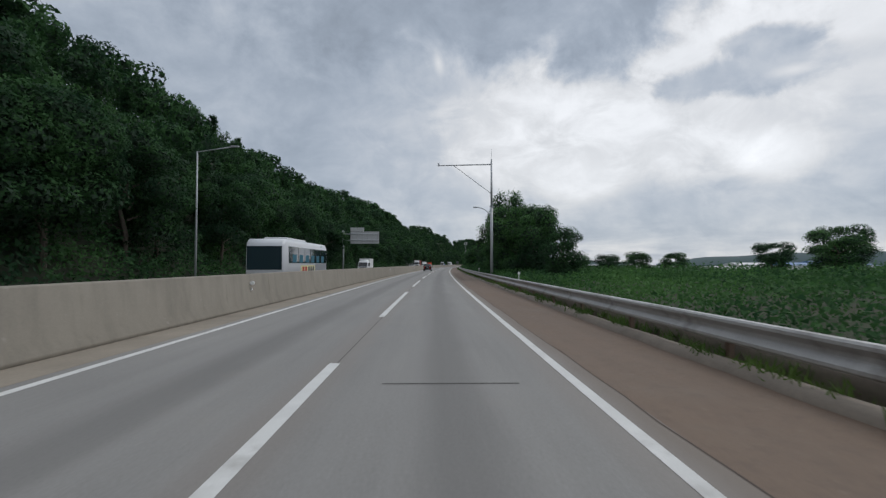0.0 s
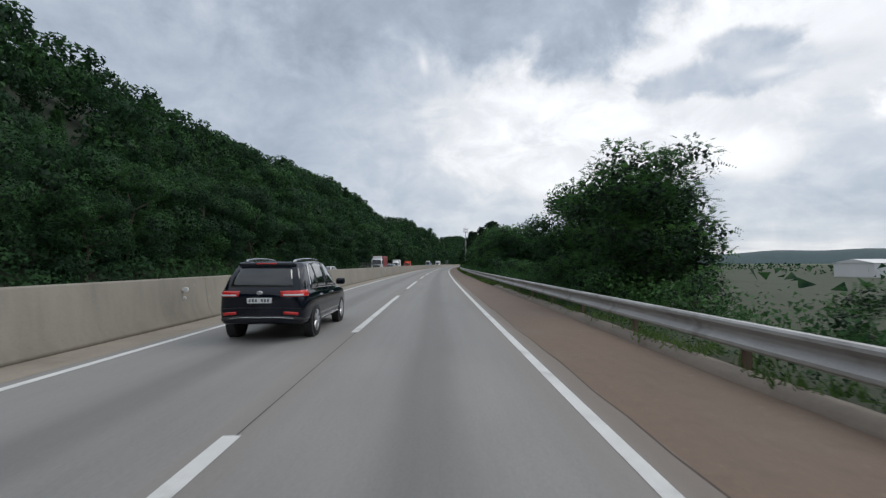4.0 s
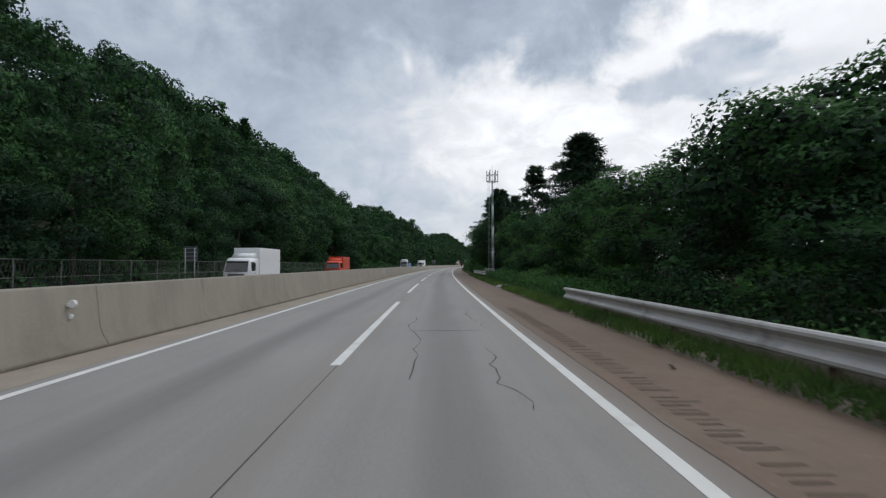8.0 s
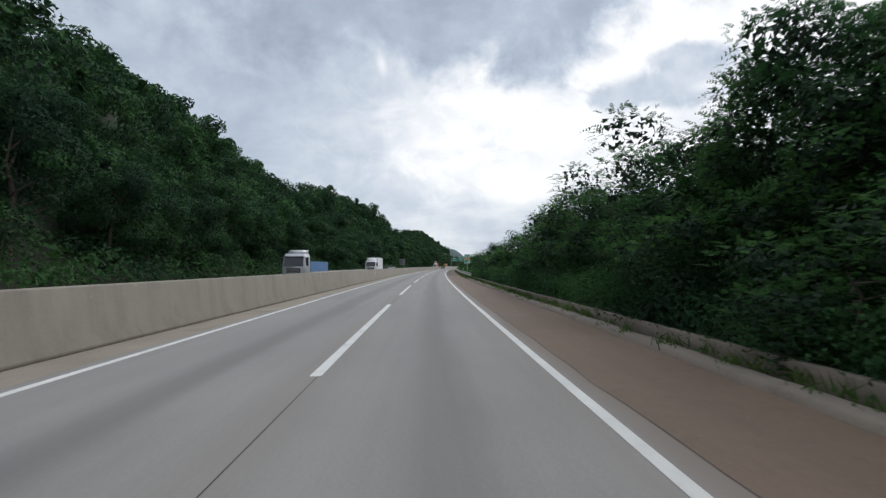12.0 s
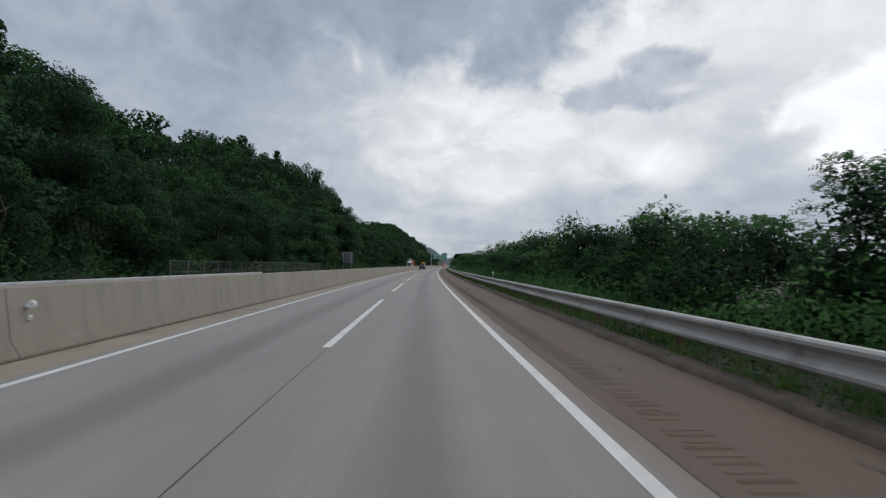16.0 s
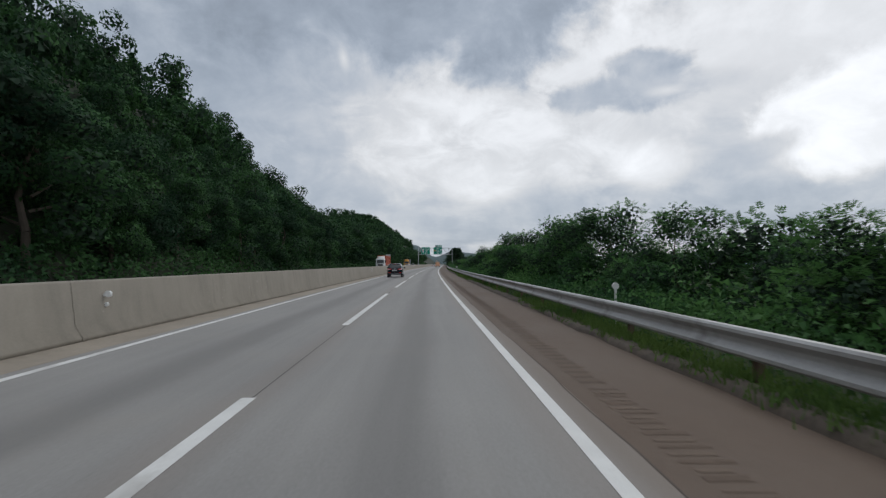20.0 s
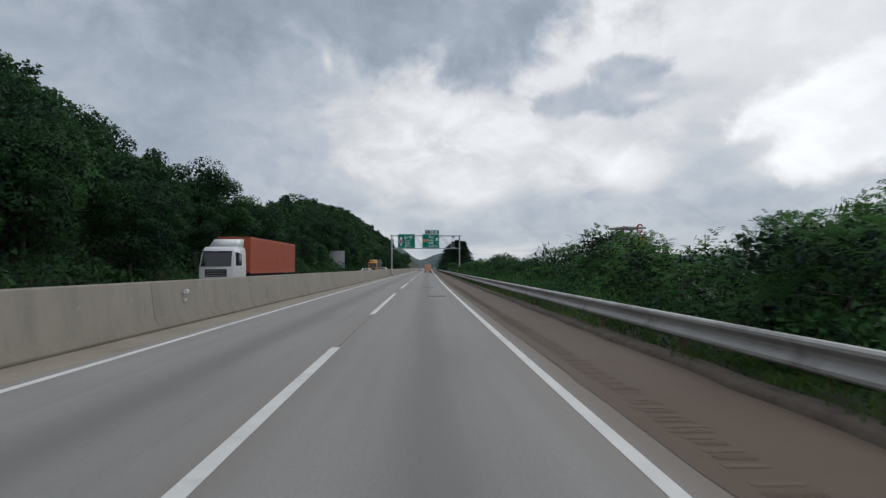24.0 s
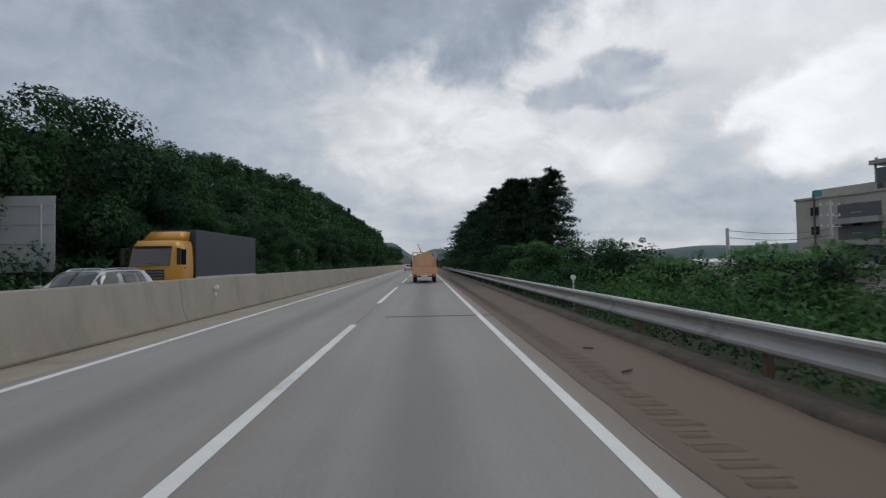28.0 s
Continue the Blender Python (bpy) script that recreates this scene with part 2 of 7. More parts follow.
def glass_material(name, tint=(0.02, 0.025, 0.03), rough=0.05):
    m = bpy.data.materials.new(name)
    m.use_nodes = True
    b = m.node_tree.nodes["Principled BSDF"]
    b.inputs["Base Color"].default_value = (*tint, 1)
    b.inputs["Roughness"].default_value = rough
    b.inputs["Coat Weight"].default_value = 0.6
    b.inputs["Coat Roughness"].default_value = 0.02
    return m


CONCRETE_ROAD = road_material("concrete_paving", (0.231, 0.224, 0.213), (0.25, 0.235, 0.215), True)
SHOULDER = road_material("brown_asphalt", (0.146, 0.098, 0.067), (0.168, 0.128, 0.096), False)
GUTTER = material("gutter_concrete", (0.19, 0.160, 0.13), 0.85, var=0.4, scale=0.8, fine=14, bump=0.01, stain=(0.09, 0.075, 0.06))
GUTTER_PALE = material("dusty_pale_concrete", (0.265, 0.230, 0.185), 0.85, var=0.35, scale=0.7, fine=14, stain=(0.17, 0.14, 0.11))
PAINT = material("road_paint", (0.62, 0.62, 0.60), 0.6, var=0.22, scale=1.5, fine=45, stain=(0.40, 0.39, 0.37))
JOINT_DUSTY = material("dusty_joint", (0.085, 0.066, 0.052), 0.9, var=0.4, scale=1.5)
JOINT = material("joint_tar", (0.05, 0.047, 0.043), 0.8, var=0.3, scale=3)
def barrier_material():
    """Board-marked concrete with rain streaks running down it and a dirty foot."""
    m = bpy.data.materials.new("barrier_concrete")
    m.use_nodes = True
    N = Net(m.node_tree)
    nodes = m.node_tree.nodes
    b = nodes["Principled BSDF"]
    tc = nodes.new("ShaderNodeTexCoord").outputs["Object"]
    mp = nodes.new("ShaderNodeVectorMath")
    mp.operation = "MULTIPLY"
    N.link(tc, mp.inputs[0])
    mp.inputs[1].default_value = (1, 1, 0.14)
    drip = N.noise(mp.outputs[0], 1.6, 6.0, 0.65)
    blot = N.noise(tc, 0.45, 5.0, 0.6)
    grain = N.noise(tc, 22.0, 3.0, 0.6)
    k = N.math("ADD", 1.0, N.math("MULTIPLY", N.math("SUBTRACT", drip, 0.5), 0.75))
    k = N.math("ADD", k, N.math("MULTIPLY", N.math("SUBTRACT", blot, 0.5), 0.45))
    k = N.math("ADD", k, N.math("MULTIPLY", N.math("SUBTRACT", grain, 0.5), 0.25))
    c = N.scale((0.245, 0.222, 0.185), k)
    c = N.mix(N.step(drip, 0.56, 0.72, 0.0, 0.55), c, (0.13, 0.115, 0.095))
    c = N.mix(N.step(N.noise(tc, 3.0, 4.0, 0.6), 0.66, 0.74, 0.0, 0.5), c, (0.36, 0.34, 0.30))
    N.link(c, b.inputs["Base Color"])
    b.inputs["Roughness"].default_value = 0.9
    bn = nodes.new("ShaderNodeBump")
    bn.inputs["Strength"].default_value, bn.inputs["Distance"].default_value = 0.5, 0.006
    N.link(grain, bn.inputs["Height"])
    N.link(bn.outputs[0], b.inputs["Normal"])
    return m


BARRIER = barrier_material()
PALE_CONCRETE = material("pale_concrete", (0.27, 0.265, 0.25), 0.85, var=0.2, scale=1.0, fine=18, stain=(0.20, 0.185, 0.16))
GALV = material("galvanised_steel", (0.42, 0.42, 0.415), 0.5, metal=0.15, var=0.25, scale=1.2, fine=20, stain=(0.22, 0.21, 0.20))
GALV_POLE = material("pole_steel", (0.42, 0.44, 0.46), 0.5, metal=0.4, var=0.15, scale=1.0, fine=20)
RUST = material("rusty_steel", (0.16, 0.11, 0.08), 0.8, var=0.4, scale=4)
SOIL = material("soil", (0.036, 0.048, 0.022), 0.95, var=0.4, scale=0.5, fine=6, bump=0.03, stain=(0.065, 0.052, 0.036))
FIELD = material("field_grass", (0.07, 0.095, 0.04), 0.95, var=0.4, scale=0.05, fine=1.0, stain=(0.10, 0.10, 0.05))
BARK = material("bark", (0.085, 0.07, 0.055), 0.95, var=0.4, scale=3, fine=30, bump=0.02)
LEAF = leaf_material("broad_leaves", (0.009, 0.029, 0.019), (0.050, 0.122, 0.038))
LEAF_MID = leaf_material("roadside_leaves", (0.016, 0.048, 0.026), (0.072, 0.168, 0.050), 0.32)
LEAF_LIGHT = leaf_material("locust_leaves", (0.022, 0.066, 0.030), (0.090, 0.205, 0.056), 0.38)
NEEDLE = leaf_material("pine_needles", (0.012, 0.032, 0.021), (0.040, 0.085, 0.036), 0.1)
GRASS = leaf_material("grass_blades", (0.045, 0.095, 0.026), (0.130, 0.205, 0.052), 0.35)
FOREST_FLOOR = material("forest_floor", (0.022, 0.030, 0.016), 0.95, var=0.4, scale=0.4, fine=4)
# wooded green shifted to blue: the haze of distance is in the colour
HILL_FAR = material("hazy_wooded_hill", (0.060, 0.095, 0.10), 0.95, var=0.25, scale=0.02, fine=0.2)
# darkened green that stands for the shade deep inside the crowns
INNER_SHADE = material("crown_inner_shade", (0.020, 0.046, 0.024), 0.95, var=0.5, scale=1.5, fine=9)
WHITE = material("white_enamel", (0.74, 0.75, 0.75), 0.45, var=0.08, scale=2)
SIGN_BACK = material("aluminium_sheet", (0.50, 0.51, 0.52), 0.5, metal=0.3, var=0.15, scale=1.5)

# ---- mesh helpers ----
def mesh_from(name, verts, faces, mat=None, uvs=None, smooth=False, which=None, nrm=None):
    me = bpy.data.meshes.new(name)
    verts, faces = np.asarray(verts, dtype=np.float32), np.asarray(faces, dtype=np.int32)
    k = faces.shape[1]
    me.vertices.add(len(verts))
    me.vertices.foreach_set("co", verts.ravel())
    me.loops.add(faces.size)
    me.loops.foreach_set("vertex_index", faces.ravel())
    me.polygons.add(len(faces))
    me.polygons.foreach_set("loop_start", np.arange(0, faces.size, k, dtype=np.int32))
    me.polygons.foreach_set("loop_total", np.full(len(faces), k, dtype=np.int32))
    if smooth:
        me.polygons.foreach_set("use_smooth", np.ones(len(faces), dtype=bool))
    if uvs is not None:
        lay_ = me.uv_layers.new(name="UVMap")
        lay_.data.foreach_set("uv", np.asarray(uvs, dtype=np.float32)[faces.ravel()].ravel())
    if which is not None:
        me.polygons.foreach_set("material_index", np.asarray(which, dtype=np.int32))
    me.update(calc_edges=True)
    me.validate()
    if nrm is not None:
        me.polygons.foreach_set("use_smooth", np.ones(len(faces), dtype=bool))
        a = me.attributes.new("custom_normal", "FLOAT_VECTOR", "POINT")
        a.data.foreach_set("vector", np.asarray(nrm, dtype=np.float32).ravel())
        me.update()
    for m in mat if isinstance(mat, (list, tuple)) else [mat] if mat else []:
        me.materials.append(m)
    return me


def sweep(profile, s0, s1, step=4.0, closed=False, z=0.0, wave=None):
    """Verts, faces, uvs of a cross-section (u, z) drawn along the road."""
    ss = np.arange(s0, s1 + 1e-6, step)
    if s1 - ss[-1] > 0.01:
        ss = np.append(ss, s1)
    pr = np.asarray(profile, dtype=float)
    n, m = len(ss), len(pr)
    S, U = np.repeat(ss, m), np.tile(pr[:, 0], n)
    Z = np.tile(pr[:, 1], n) + z
    if wave is not None:
        U = U + np.repeat(wave(ss), m)
    v = road_xyz(S, U, Z)
    run = np.concatenate([[0], np.cumsum(np.hypot(np.diff(pr[:, 0]), np.diff(pr[:, 1])))])
    uv = np.stack([U if not closed else np.tile(run, n), S], axis=-1)
    f = []
    q = m if closed else m - 1
    a = np.arange(n - 1)[:, None] * m
    j = np.arange(q)[None, :]
    j2 = (j + 1) % m
    f = np.stack([a + j, a + j2, a + m + j2, a + m + j], axis=-1).reshape(-1, 4)
    return v, f, uv


def strip(name, profile, s0, s1, mat, step=4.0, closed=False, parent=None, label="", z=0.0, smooth=False, wave=None):
    v, f, uv = sweep(profile, s0, s1, step, closed, z, wave)
    ob = new(name, mesh_from(name, v, f, mat, uv, smooth))
    if parent:
        ob.parent = parent
    if label:
        tagged(ob, label)
    return ob


def part(name, bm, mat, parent=None, label="", smooth=False):
    me = bpy.data.meshes.new(name)
    bm.normal_update()
    if smooth:
        for f in bm.faces:
            f.smooth = True
    bm.to_mesh(me)
    bm.free()
    if mat:
        me.materials.append(mat)
    ob = new(name, me)
    if parent:
        ob.parent = parent
    if label:
        tagged(ob, label)
    return ob


def thing(name, m, label, category, group="", kind=""):
    ob = new(name)
    ob.empty_display_size = 0.3
    ob.matrix_basis = m
    return tagged(ob, label, category, group, kind)


def box(bm, x0, x1, y0, y1, z0, z1, bevel=0.0, taper=0.0):
    r = bmesh.ops.create_cube(bm, size=1.0)
    for v in r["verts"]:
        k = 1 - taper if v.co.z > 0 else 1.0
        v.co = Vector(((x0 + x1) / 2 + v.co.x * (x1 - x0) * k, (y0 + y1) / 2 + v.co.y * (y1 - y0) * k, (z0 + z1) / 2 + v.co.z * (z1 - z0)))
    if bevel:
        es = list({e for v in r["verts"] for e in v.link_edges})
        bmesh.ops.bevel(bm, geom=es, offset=bevel, segments=2, affect="EDGES", profile=0.6)
    return bm


def boxm(*a, **k):
    return box(bmesh.new(), *a, **k)


def tube(bm, p, q, r0, r1=None, seg=12):
    p, q = Vector(p), Vector(q)
    d = q - p
    m = Matrix.Translation((p + q) / 2) @ d.to_track_quat("Z", "Y").to_matrix().to_4x4()
    bmesh.ops.create_cone(bm, cap_ends=True, segments=seg, radius1=r0, radius2=r1 if r1 is not None else r0, depth=d.length, matrix=m)
    return bm


def tubem(*a, **k):
    return tube(bmesh.new(), *a, **k)


def loft(stations, mat, parent, name, label=""):
    """Rings of equal length joined into one closed skin."""
    bm = bmesh.new()
    rings = [[bm.verts.new(p) for p in ring] for ring in stations]
    n = len(rings[0])
    for a, b in zip(rings, rings[1:]):
        for j in range(n):
            bm.faces.new((a[j], a[(j + 1) % n], b[(j + 1) % n], b[j]))
    bm.faces.new(list(reversed(rings[0])))
    bm.faces.new(rings[-1])
    bmesh.ops.recalc_face_normals(bm, faces=bm.faces)
    return part(name, bm, mat, parent, label, smooth=True)


# ---- the ground, one sheet along the road ----
RIDGE_S = [-420, 0, 58, 100, 135, 150, 170, 215, 240, 265, 285, 330, 345, 380, 395, 440, 460, 490, 520, 545, 600, 625, 640, 680, 700, 710, 730, 757, 785, 820, 890, 1100, 2600]
RIDGE_R = [.72, .72, .70, .67, .50, .52, .60, .60, .60, .68, .72, .72, .66, .68, .70, .56, .48, .51, .54, .73, .78, .70, .58, .49, .40, .31, .30, .45, .50, .58, .70, .70, .6]


RIDGE2_S = [-420, 0, 193, 245, 320, 343, 380, 414, 470, 523, 556, 581, 630, 650, 680, 700, 724, 744, 768, 796, 835, 870, 904, 928, 1062, 1150, 2600]
RIDGE2_R = [.62, .62, .60, .56, .60, .68, .68, .66, .68, .47, .50, .58, .60, .63, .66, .52, .40, .28, .28, .30, .38, .45, .52, .58, .68, .70, .5]


def ground_z(s, u):
    """Height of the ground, without what grows on it."""
    s, u = np.asarray(s, dtype=float), np.asarray(u, dtype=float)
    r = np.interp(s, RIDGE_S, RIDGE_R)
    top = np.maximum(45 * r - 7.5, 1.5)
    k = np.clip((-u - 22.5) / 25.0, 0, 1)
    left = top * (0.85 * k + 0.15 * k * k)
    high = 85 * np.interp(s, RIDGE2_S, RIDGE2_R) - 9.5
    left = left + np.clip((-u - 47.5) / 37.5, 0, 1) * (np.maximum(high, top - 2) - top) - 12 * np.clip((-u - 88) / 60, 0, 1)
    low = np.interp(s, [-400, -40, 30, 62, 90, 150, 215, 230, 350, 372, 620, 2600], [-4, 0.6, 0.5, 0.0, -2, -2.0, -1, 0.8, 0.8, -2.2, -3, -3.5])
    kr = np.clip((u - 5.6) / 9.0, 0, 1)
    right = low * (3 * kr * kr - 2 * kr ** 3)
    far = np.clip((u - 34) / 70.0, 0, 1)
    right = right * (1 - far) + far * (-5.0)
    z = np.where(u < -22.5, left, np.where(u > 5.6, right, 0.0))
    rough = 0.12 * np.sin(s * 0.7 + u) * np.sin(u * 0.9) * ((u > 6) | (u < -22))
    return z + rough - 0.06


us = np.concatenate([[-420, -300, -200, -150, -120], np.arange(-96, -20, 2.5), [-19.6, -7, 4.9, 5.6], np.arange(6.4, 22, 1.2), [24, 28, 34, 42, 55, 75, 100, 200, 400, 700]])
ss = np.arange(-400, 2400, 6.0)
S, U = np.meshgrid(ss, us, indexing="ij")
v = road_xyz(S.ravel(), U.ravel(), ground_z(S, U).ravel())
a = (np.arange(len(ss) - 1)[:, None] * len(us) + np.arange(len(us) - 1)[None, :]).ravel()
f = np.stack([a, a + 1, a + len(us) + 1, a + len(us)], axis=-1)
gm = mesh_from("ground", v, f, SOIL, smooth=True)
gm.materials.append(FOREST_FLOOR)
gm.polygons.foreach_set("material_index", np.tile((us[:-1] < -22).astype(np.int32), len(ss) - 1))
g = new("ground", gm)
tagged(g, "grassy soil beside the motorway, rising to a wooded hillside", "ground", kind="structure")
bm = bmesh.new()
bmesh.ops.create_circle(bm, cap_ends=True, segments=64, radius=4800)
p = part("distant_plain", bm, FIELD)
p.location = (0, 400, -7.0)
tagged(p, "flat green farmland reaching to the horizon", "ground", kind="structure")

# ---- road ----
S0, S1 = -160.0, 1500.0
r = strip("road", [(-19.4, 0.0), (-14, 0.0), (-7.3, 0.0), (-1.8, 0.0), (2.2, 0.0)], S0, S1, CONCRETE_ROAD, 6.0)
tagged(r, "worn grey concrete motorway carriageway with oil-stained lanes", "road", kind="structure")
r = strip("shoulder_pavement", [(2.2, -0.004), (4.62, -0.03)], S0, S1, SHOULDER, 6.0)
tagged(r, "brown dusty asphalt hard shoulder", "pavement", kind="structure")
for name, u in (("edge_line", 1.80), ("edge_line", -5.66), ("edge_line", -8.75), ("edge_line", -16.0)):
    k = strip(name, [(u - 0.08, 0.004), (u + 0.08, 0.004)], S0, S1, PAINT, 6.0)
    tagged(k, "worn white painted edge line", "road marking", kind="structure")
DASH0, PERIOD, DASH = 14.95, 20.307, 13.36
lane = thing("lane_line", pose(0, 0, 0), "white broken lane line painted on the concrete", "road marking", kind="structure")
opp = thing("lane_line", pose(0, 0, 0), "white broken lane line of the oncoming carriageway", "road marking", kind="structure")
for k in range(-6, 60):
    s = DASH0 + k * PERIOD
    strip("dash", [(-1.92, 0.004), (-1.74, 0.004)], s, s + DASH, PAINT, 4.5, parent=lane)
    if -3 < k < 50:
        strip("dash", [(-12.45, 0.004), (-12.3, 0.004)], s, s + DASH, PAINT, 6.5, parent=opp)
k = strip("joint_seam", [(-1.80, 0.0025), (-1.784, 0.0025)], S0, S1, JOINT, 6.0)
tagged(k, "dark sealed lengthwise joint between the lanes", "road joint", kind="structure")
k = strip("joint_seam", [(2.19, 0.003), (2.212, 0.003)], S0, S1, JOINT_DUSTY, 1.0, wave=lambda s: 0.02 * np.sin(s * 0.9) + 0.02 * np.sin(s * 2.3))
tagged(k, "dark tar seam along the hard shoulder", "road joint", kind="structure")

# median barrier
barrier = thing("median_barrier", pose(0, 0, 0), "weathered grey concrete median barrier with a sloped foot", "barrier", kind="structure")
PROF = [(-6.86, 0.0), (-6.87, 0.10), (-7.02, 0.33), (-7.14, 1.24), (-7.17, 1.28), (-7.43, 1.28), (-7.46, 1.24), (-7.58, 0.33), (-7.74, 0.10), (-7.75, 0.0)]
s = -120.0
while s < 1300:
    strip("barrier_segment", PROF, s, s + 19.985, BARRIER, 5.0, closed=True, parent=barrier)
    s += 20.0
k = strip("gutter", [(-6.86, 0.012), (-5.95, 0.003)], S0, S1, GUTTER_PALE, 6.0)
tagged(k, "sandy strip of concrete at the foot of the barrier", "gutter", kind="structure")

# kerb along the shoulder
KERB = material("kerb_concrete", (0.092, 0.073, 0.056), 0.9, var=0.8, scale=2.2, fine=10, bump=0.02, stain=(0.060, 0.050, 0.040))


def kerb_edge(s):
    """Slow wander of the kerb, with a chipped edge from the second guardrail on."""
    r = np.random.default_rng(71)
    chip = np.interp(s, np.arange(-200, 1600, 0.45), r.normal(size=4000) * 0.035)
    return 0.03 * np.sin(s * 0.37) + 0.02 * np.sin(s * 1.9) - np.interp(s, [350, 374], [0.2, 0.31]) + chip * np.interp(s, [300, 374], [0.35, 1])


for s0, s1, mat, lab in ((S0, 372, GUTTER, "stained pale concrete kerb at the edge of the shoulder"), (372, 900, KERB, "dark chipped concrete kerb at the edge of the shoulder")):
    kerb = strip("kerb", [(4.53, -0.03), (4.57, 0.05), (4.64, 0.085), (4.78, 0.09), (4.88, 0.10), (4.92, -0.15)], s0, s1, mat, 0.6, wave=kerb_edge)
    tagged(kerb, lab, "kerb", kind="structure")

# ---- vegetation ----
rng = np.random.default_rng(7)


def unit(v):
    return v / np.maximum(np.linalg.norm(v, axis=-1, keepdims=True), 1e-9)


def leaf_quads(c, axis, normal, length, width):
    """Rhombic leaves at centres c."""
    side = unit(np.cross(axis, normal))
    l, w = length[:, None] * axis / 2, width[:, None] * side / 2
    n = len(c)
    v = np.stack([c - l * 0.8 + w, c + l, c - l * 0.8 - w], axis=1).reshape(-1, 3)
    f = np.arange(3 * n).reshape(n, 3)
    return v, f


FLAT = np.array([1, 1, 0.74])


def crown_lobes(r, k, rad, height, lo):
    """Centres and radii of the bulges that make up a crown."""
    z = r.uniform(lo, 0.86, k) * height
    reach = rad * np.sqrt(np.clip(1 - ((z / height - 0.5) / 0.58) ** 2, 0.08, 1)) * r.uniform(0.35, 0.85, k)
    a = r.uniform(0, 2 * np.pi, k)
    c = np.stack([reach * np.cos(a), reach * np.sin(a), z], axis=-1)
    return c, rad * r.uniform(0.26, 0.48, k)


def on_lobes(r, c, q, count, k0, k1, up=0.25):
    """Places on the outer skin of the bulges, with the skin's direction there."""
    n = count * 4
    i = r.integers(0, len(c), n)
    d = unit(r.normal(size=(n, 3)) + np.array([0, 0, up]))
    p = c[i] + d * FLAT * (q[i] * r.uniform(k0, k1, n))[:, None]
    free = np.ones(n, dtype=bool)
    for j in range(len(c)):
        free &= (np.linalg.norm((p - c[j]) / FLAT, axis=1) > q[j] * 0.84 * k0) | (i == j)
    keep = np.nonzero(free)[0]
    keep = np.resize(keep, count)
    return p[keep], d[keep]


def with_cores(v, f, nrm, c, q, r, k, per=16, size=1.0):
    """Adds inner leaves with shade in their colour to each bulge of the crown, so that its gaps look deep."""
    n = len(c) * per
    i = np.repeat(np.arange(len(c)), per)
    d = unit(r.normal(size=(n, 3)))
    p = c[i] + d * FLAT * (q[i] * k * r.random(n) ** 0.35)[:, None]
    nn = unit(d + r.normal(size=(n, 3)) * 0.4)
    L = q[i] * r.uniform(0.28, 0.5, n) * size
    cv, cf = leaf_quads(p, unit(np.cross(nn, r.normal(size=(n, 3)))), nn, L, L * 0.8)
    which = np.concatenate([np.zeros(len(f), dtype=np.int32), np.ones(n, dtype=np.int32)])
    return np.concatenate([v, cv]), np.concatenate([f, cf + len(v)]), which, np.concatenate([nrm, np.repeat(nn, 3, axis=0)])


def broad_crown(r, rad, height, lobes, leaves, size, lo=0.3, per=34, core=1.0):
    c, q = crown_lobes(r, lobes, rad, height, lo)
    p, d = on_lobes(r, c, q, leaves, 0.78, 1.1)
    skin = unit(d / FLAT + np.array([0, 0, 0.2]) + r.normal(size=d.shape) * 0.26)
    n = unit(skin + r.normal(size=d.shape) * 0.4)
    ax = unit(np.cross(n, r.normal(size=d.shape)))
    L = size * r.uniform(0.6, 1.4, leaves)
    v, f = leaf_quads(p, ax, n, L, L * 0.62)
    return with_cores(v, f, np.repeat(skin, 3, axis=0), c, q, r, 0.8, per, core)


def frond_crown(r, rad, height, lobes, fronds, size, lo=0.25, pairs=5):
    """Locust foliage: sprays of paired leaflets arching outwards."""
    c, q = crown_lobes(r, lobes, rad, height, lo)
    p, d = on_lobes(r, c, q, fronds, 0.62, 1.0, 0.3)
    ax = unit(d * np.array([1, 1, 0.7]) + r.normal(size=d.shape) * 0.45 + np.array([0, 0, 0.12]))
    n = unit(np.cross(np.cross(ax, np.array([0, 0, 1.0]) + r.normal(size=d.shape) * 0.3), ax))
    skin = unit(d / FLAT * 0.8 + n * 0.5 + r.normal(size=d.shape) * 0.25)
    side = unit(np.cross(ax, n))
    L = size * r.uniform(0.6, 1.4, fronds)
    V, F, off = [], [], 0
    for t in np.linspace(0.18, 1.0, pairs):
        for sg in (-1, 1):
            w = L * 0.34 * (1.1 - 0.5 * t)
            base = p + ax * (L * t)[:, None] - np.array([0, 0, 1.0]) * (L * 0.35 * t * t)[:, None]
            cc = base + sg * side * (w * 0.55)[:, None]
            vv, ff = leaf_quads(cc, unit(side * sg + ax * 0.35), n, w * 1.2, w * 0.62)
            V.append(vv)
            F.append(ff + off)
            off += len(vv)
    nrm = np.tile(np.repeat(skin, 3, axis=0), (2 * pairs, 1))
    return with_cores(np.concatenate(V), np.concatenate(F), nrm, c, q, r, 0.78, 120, 0.43)


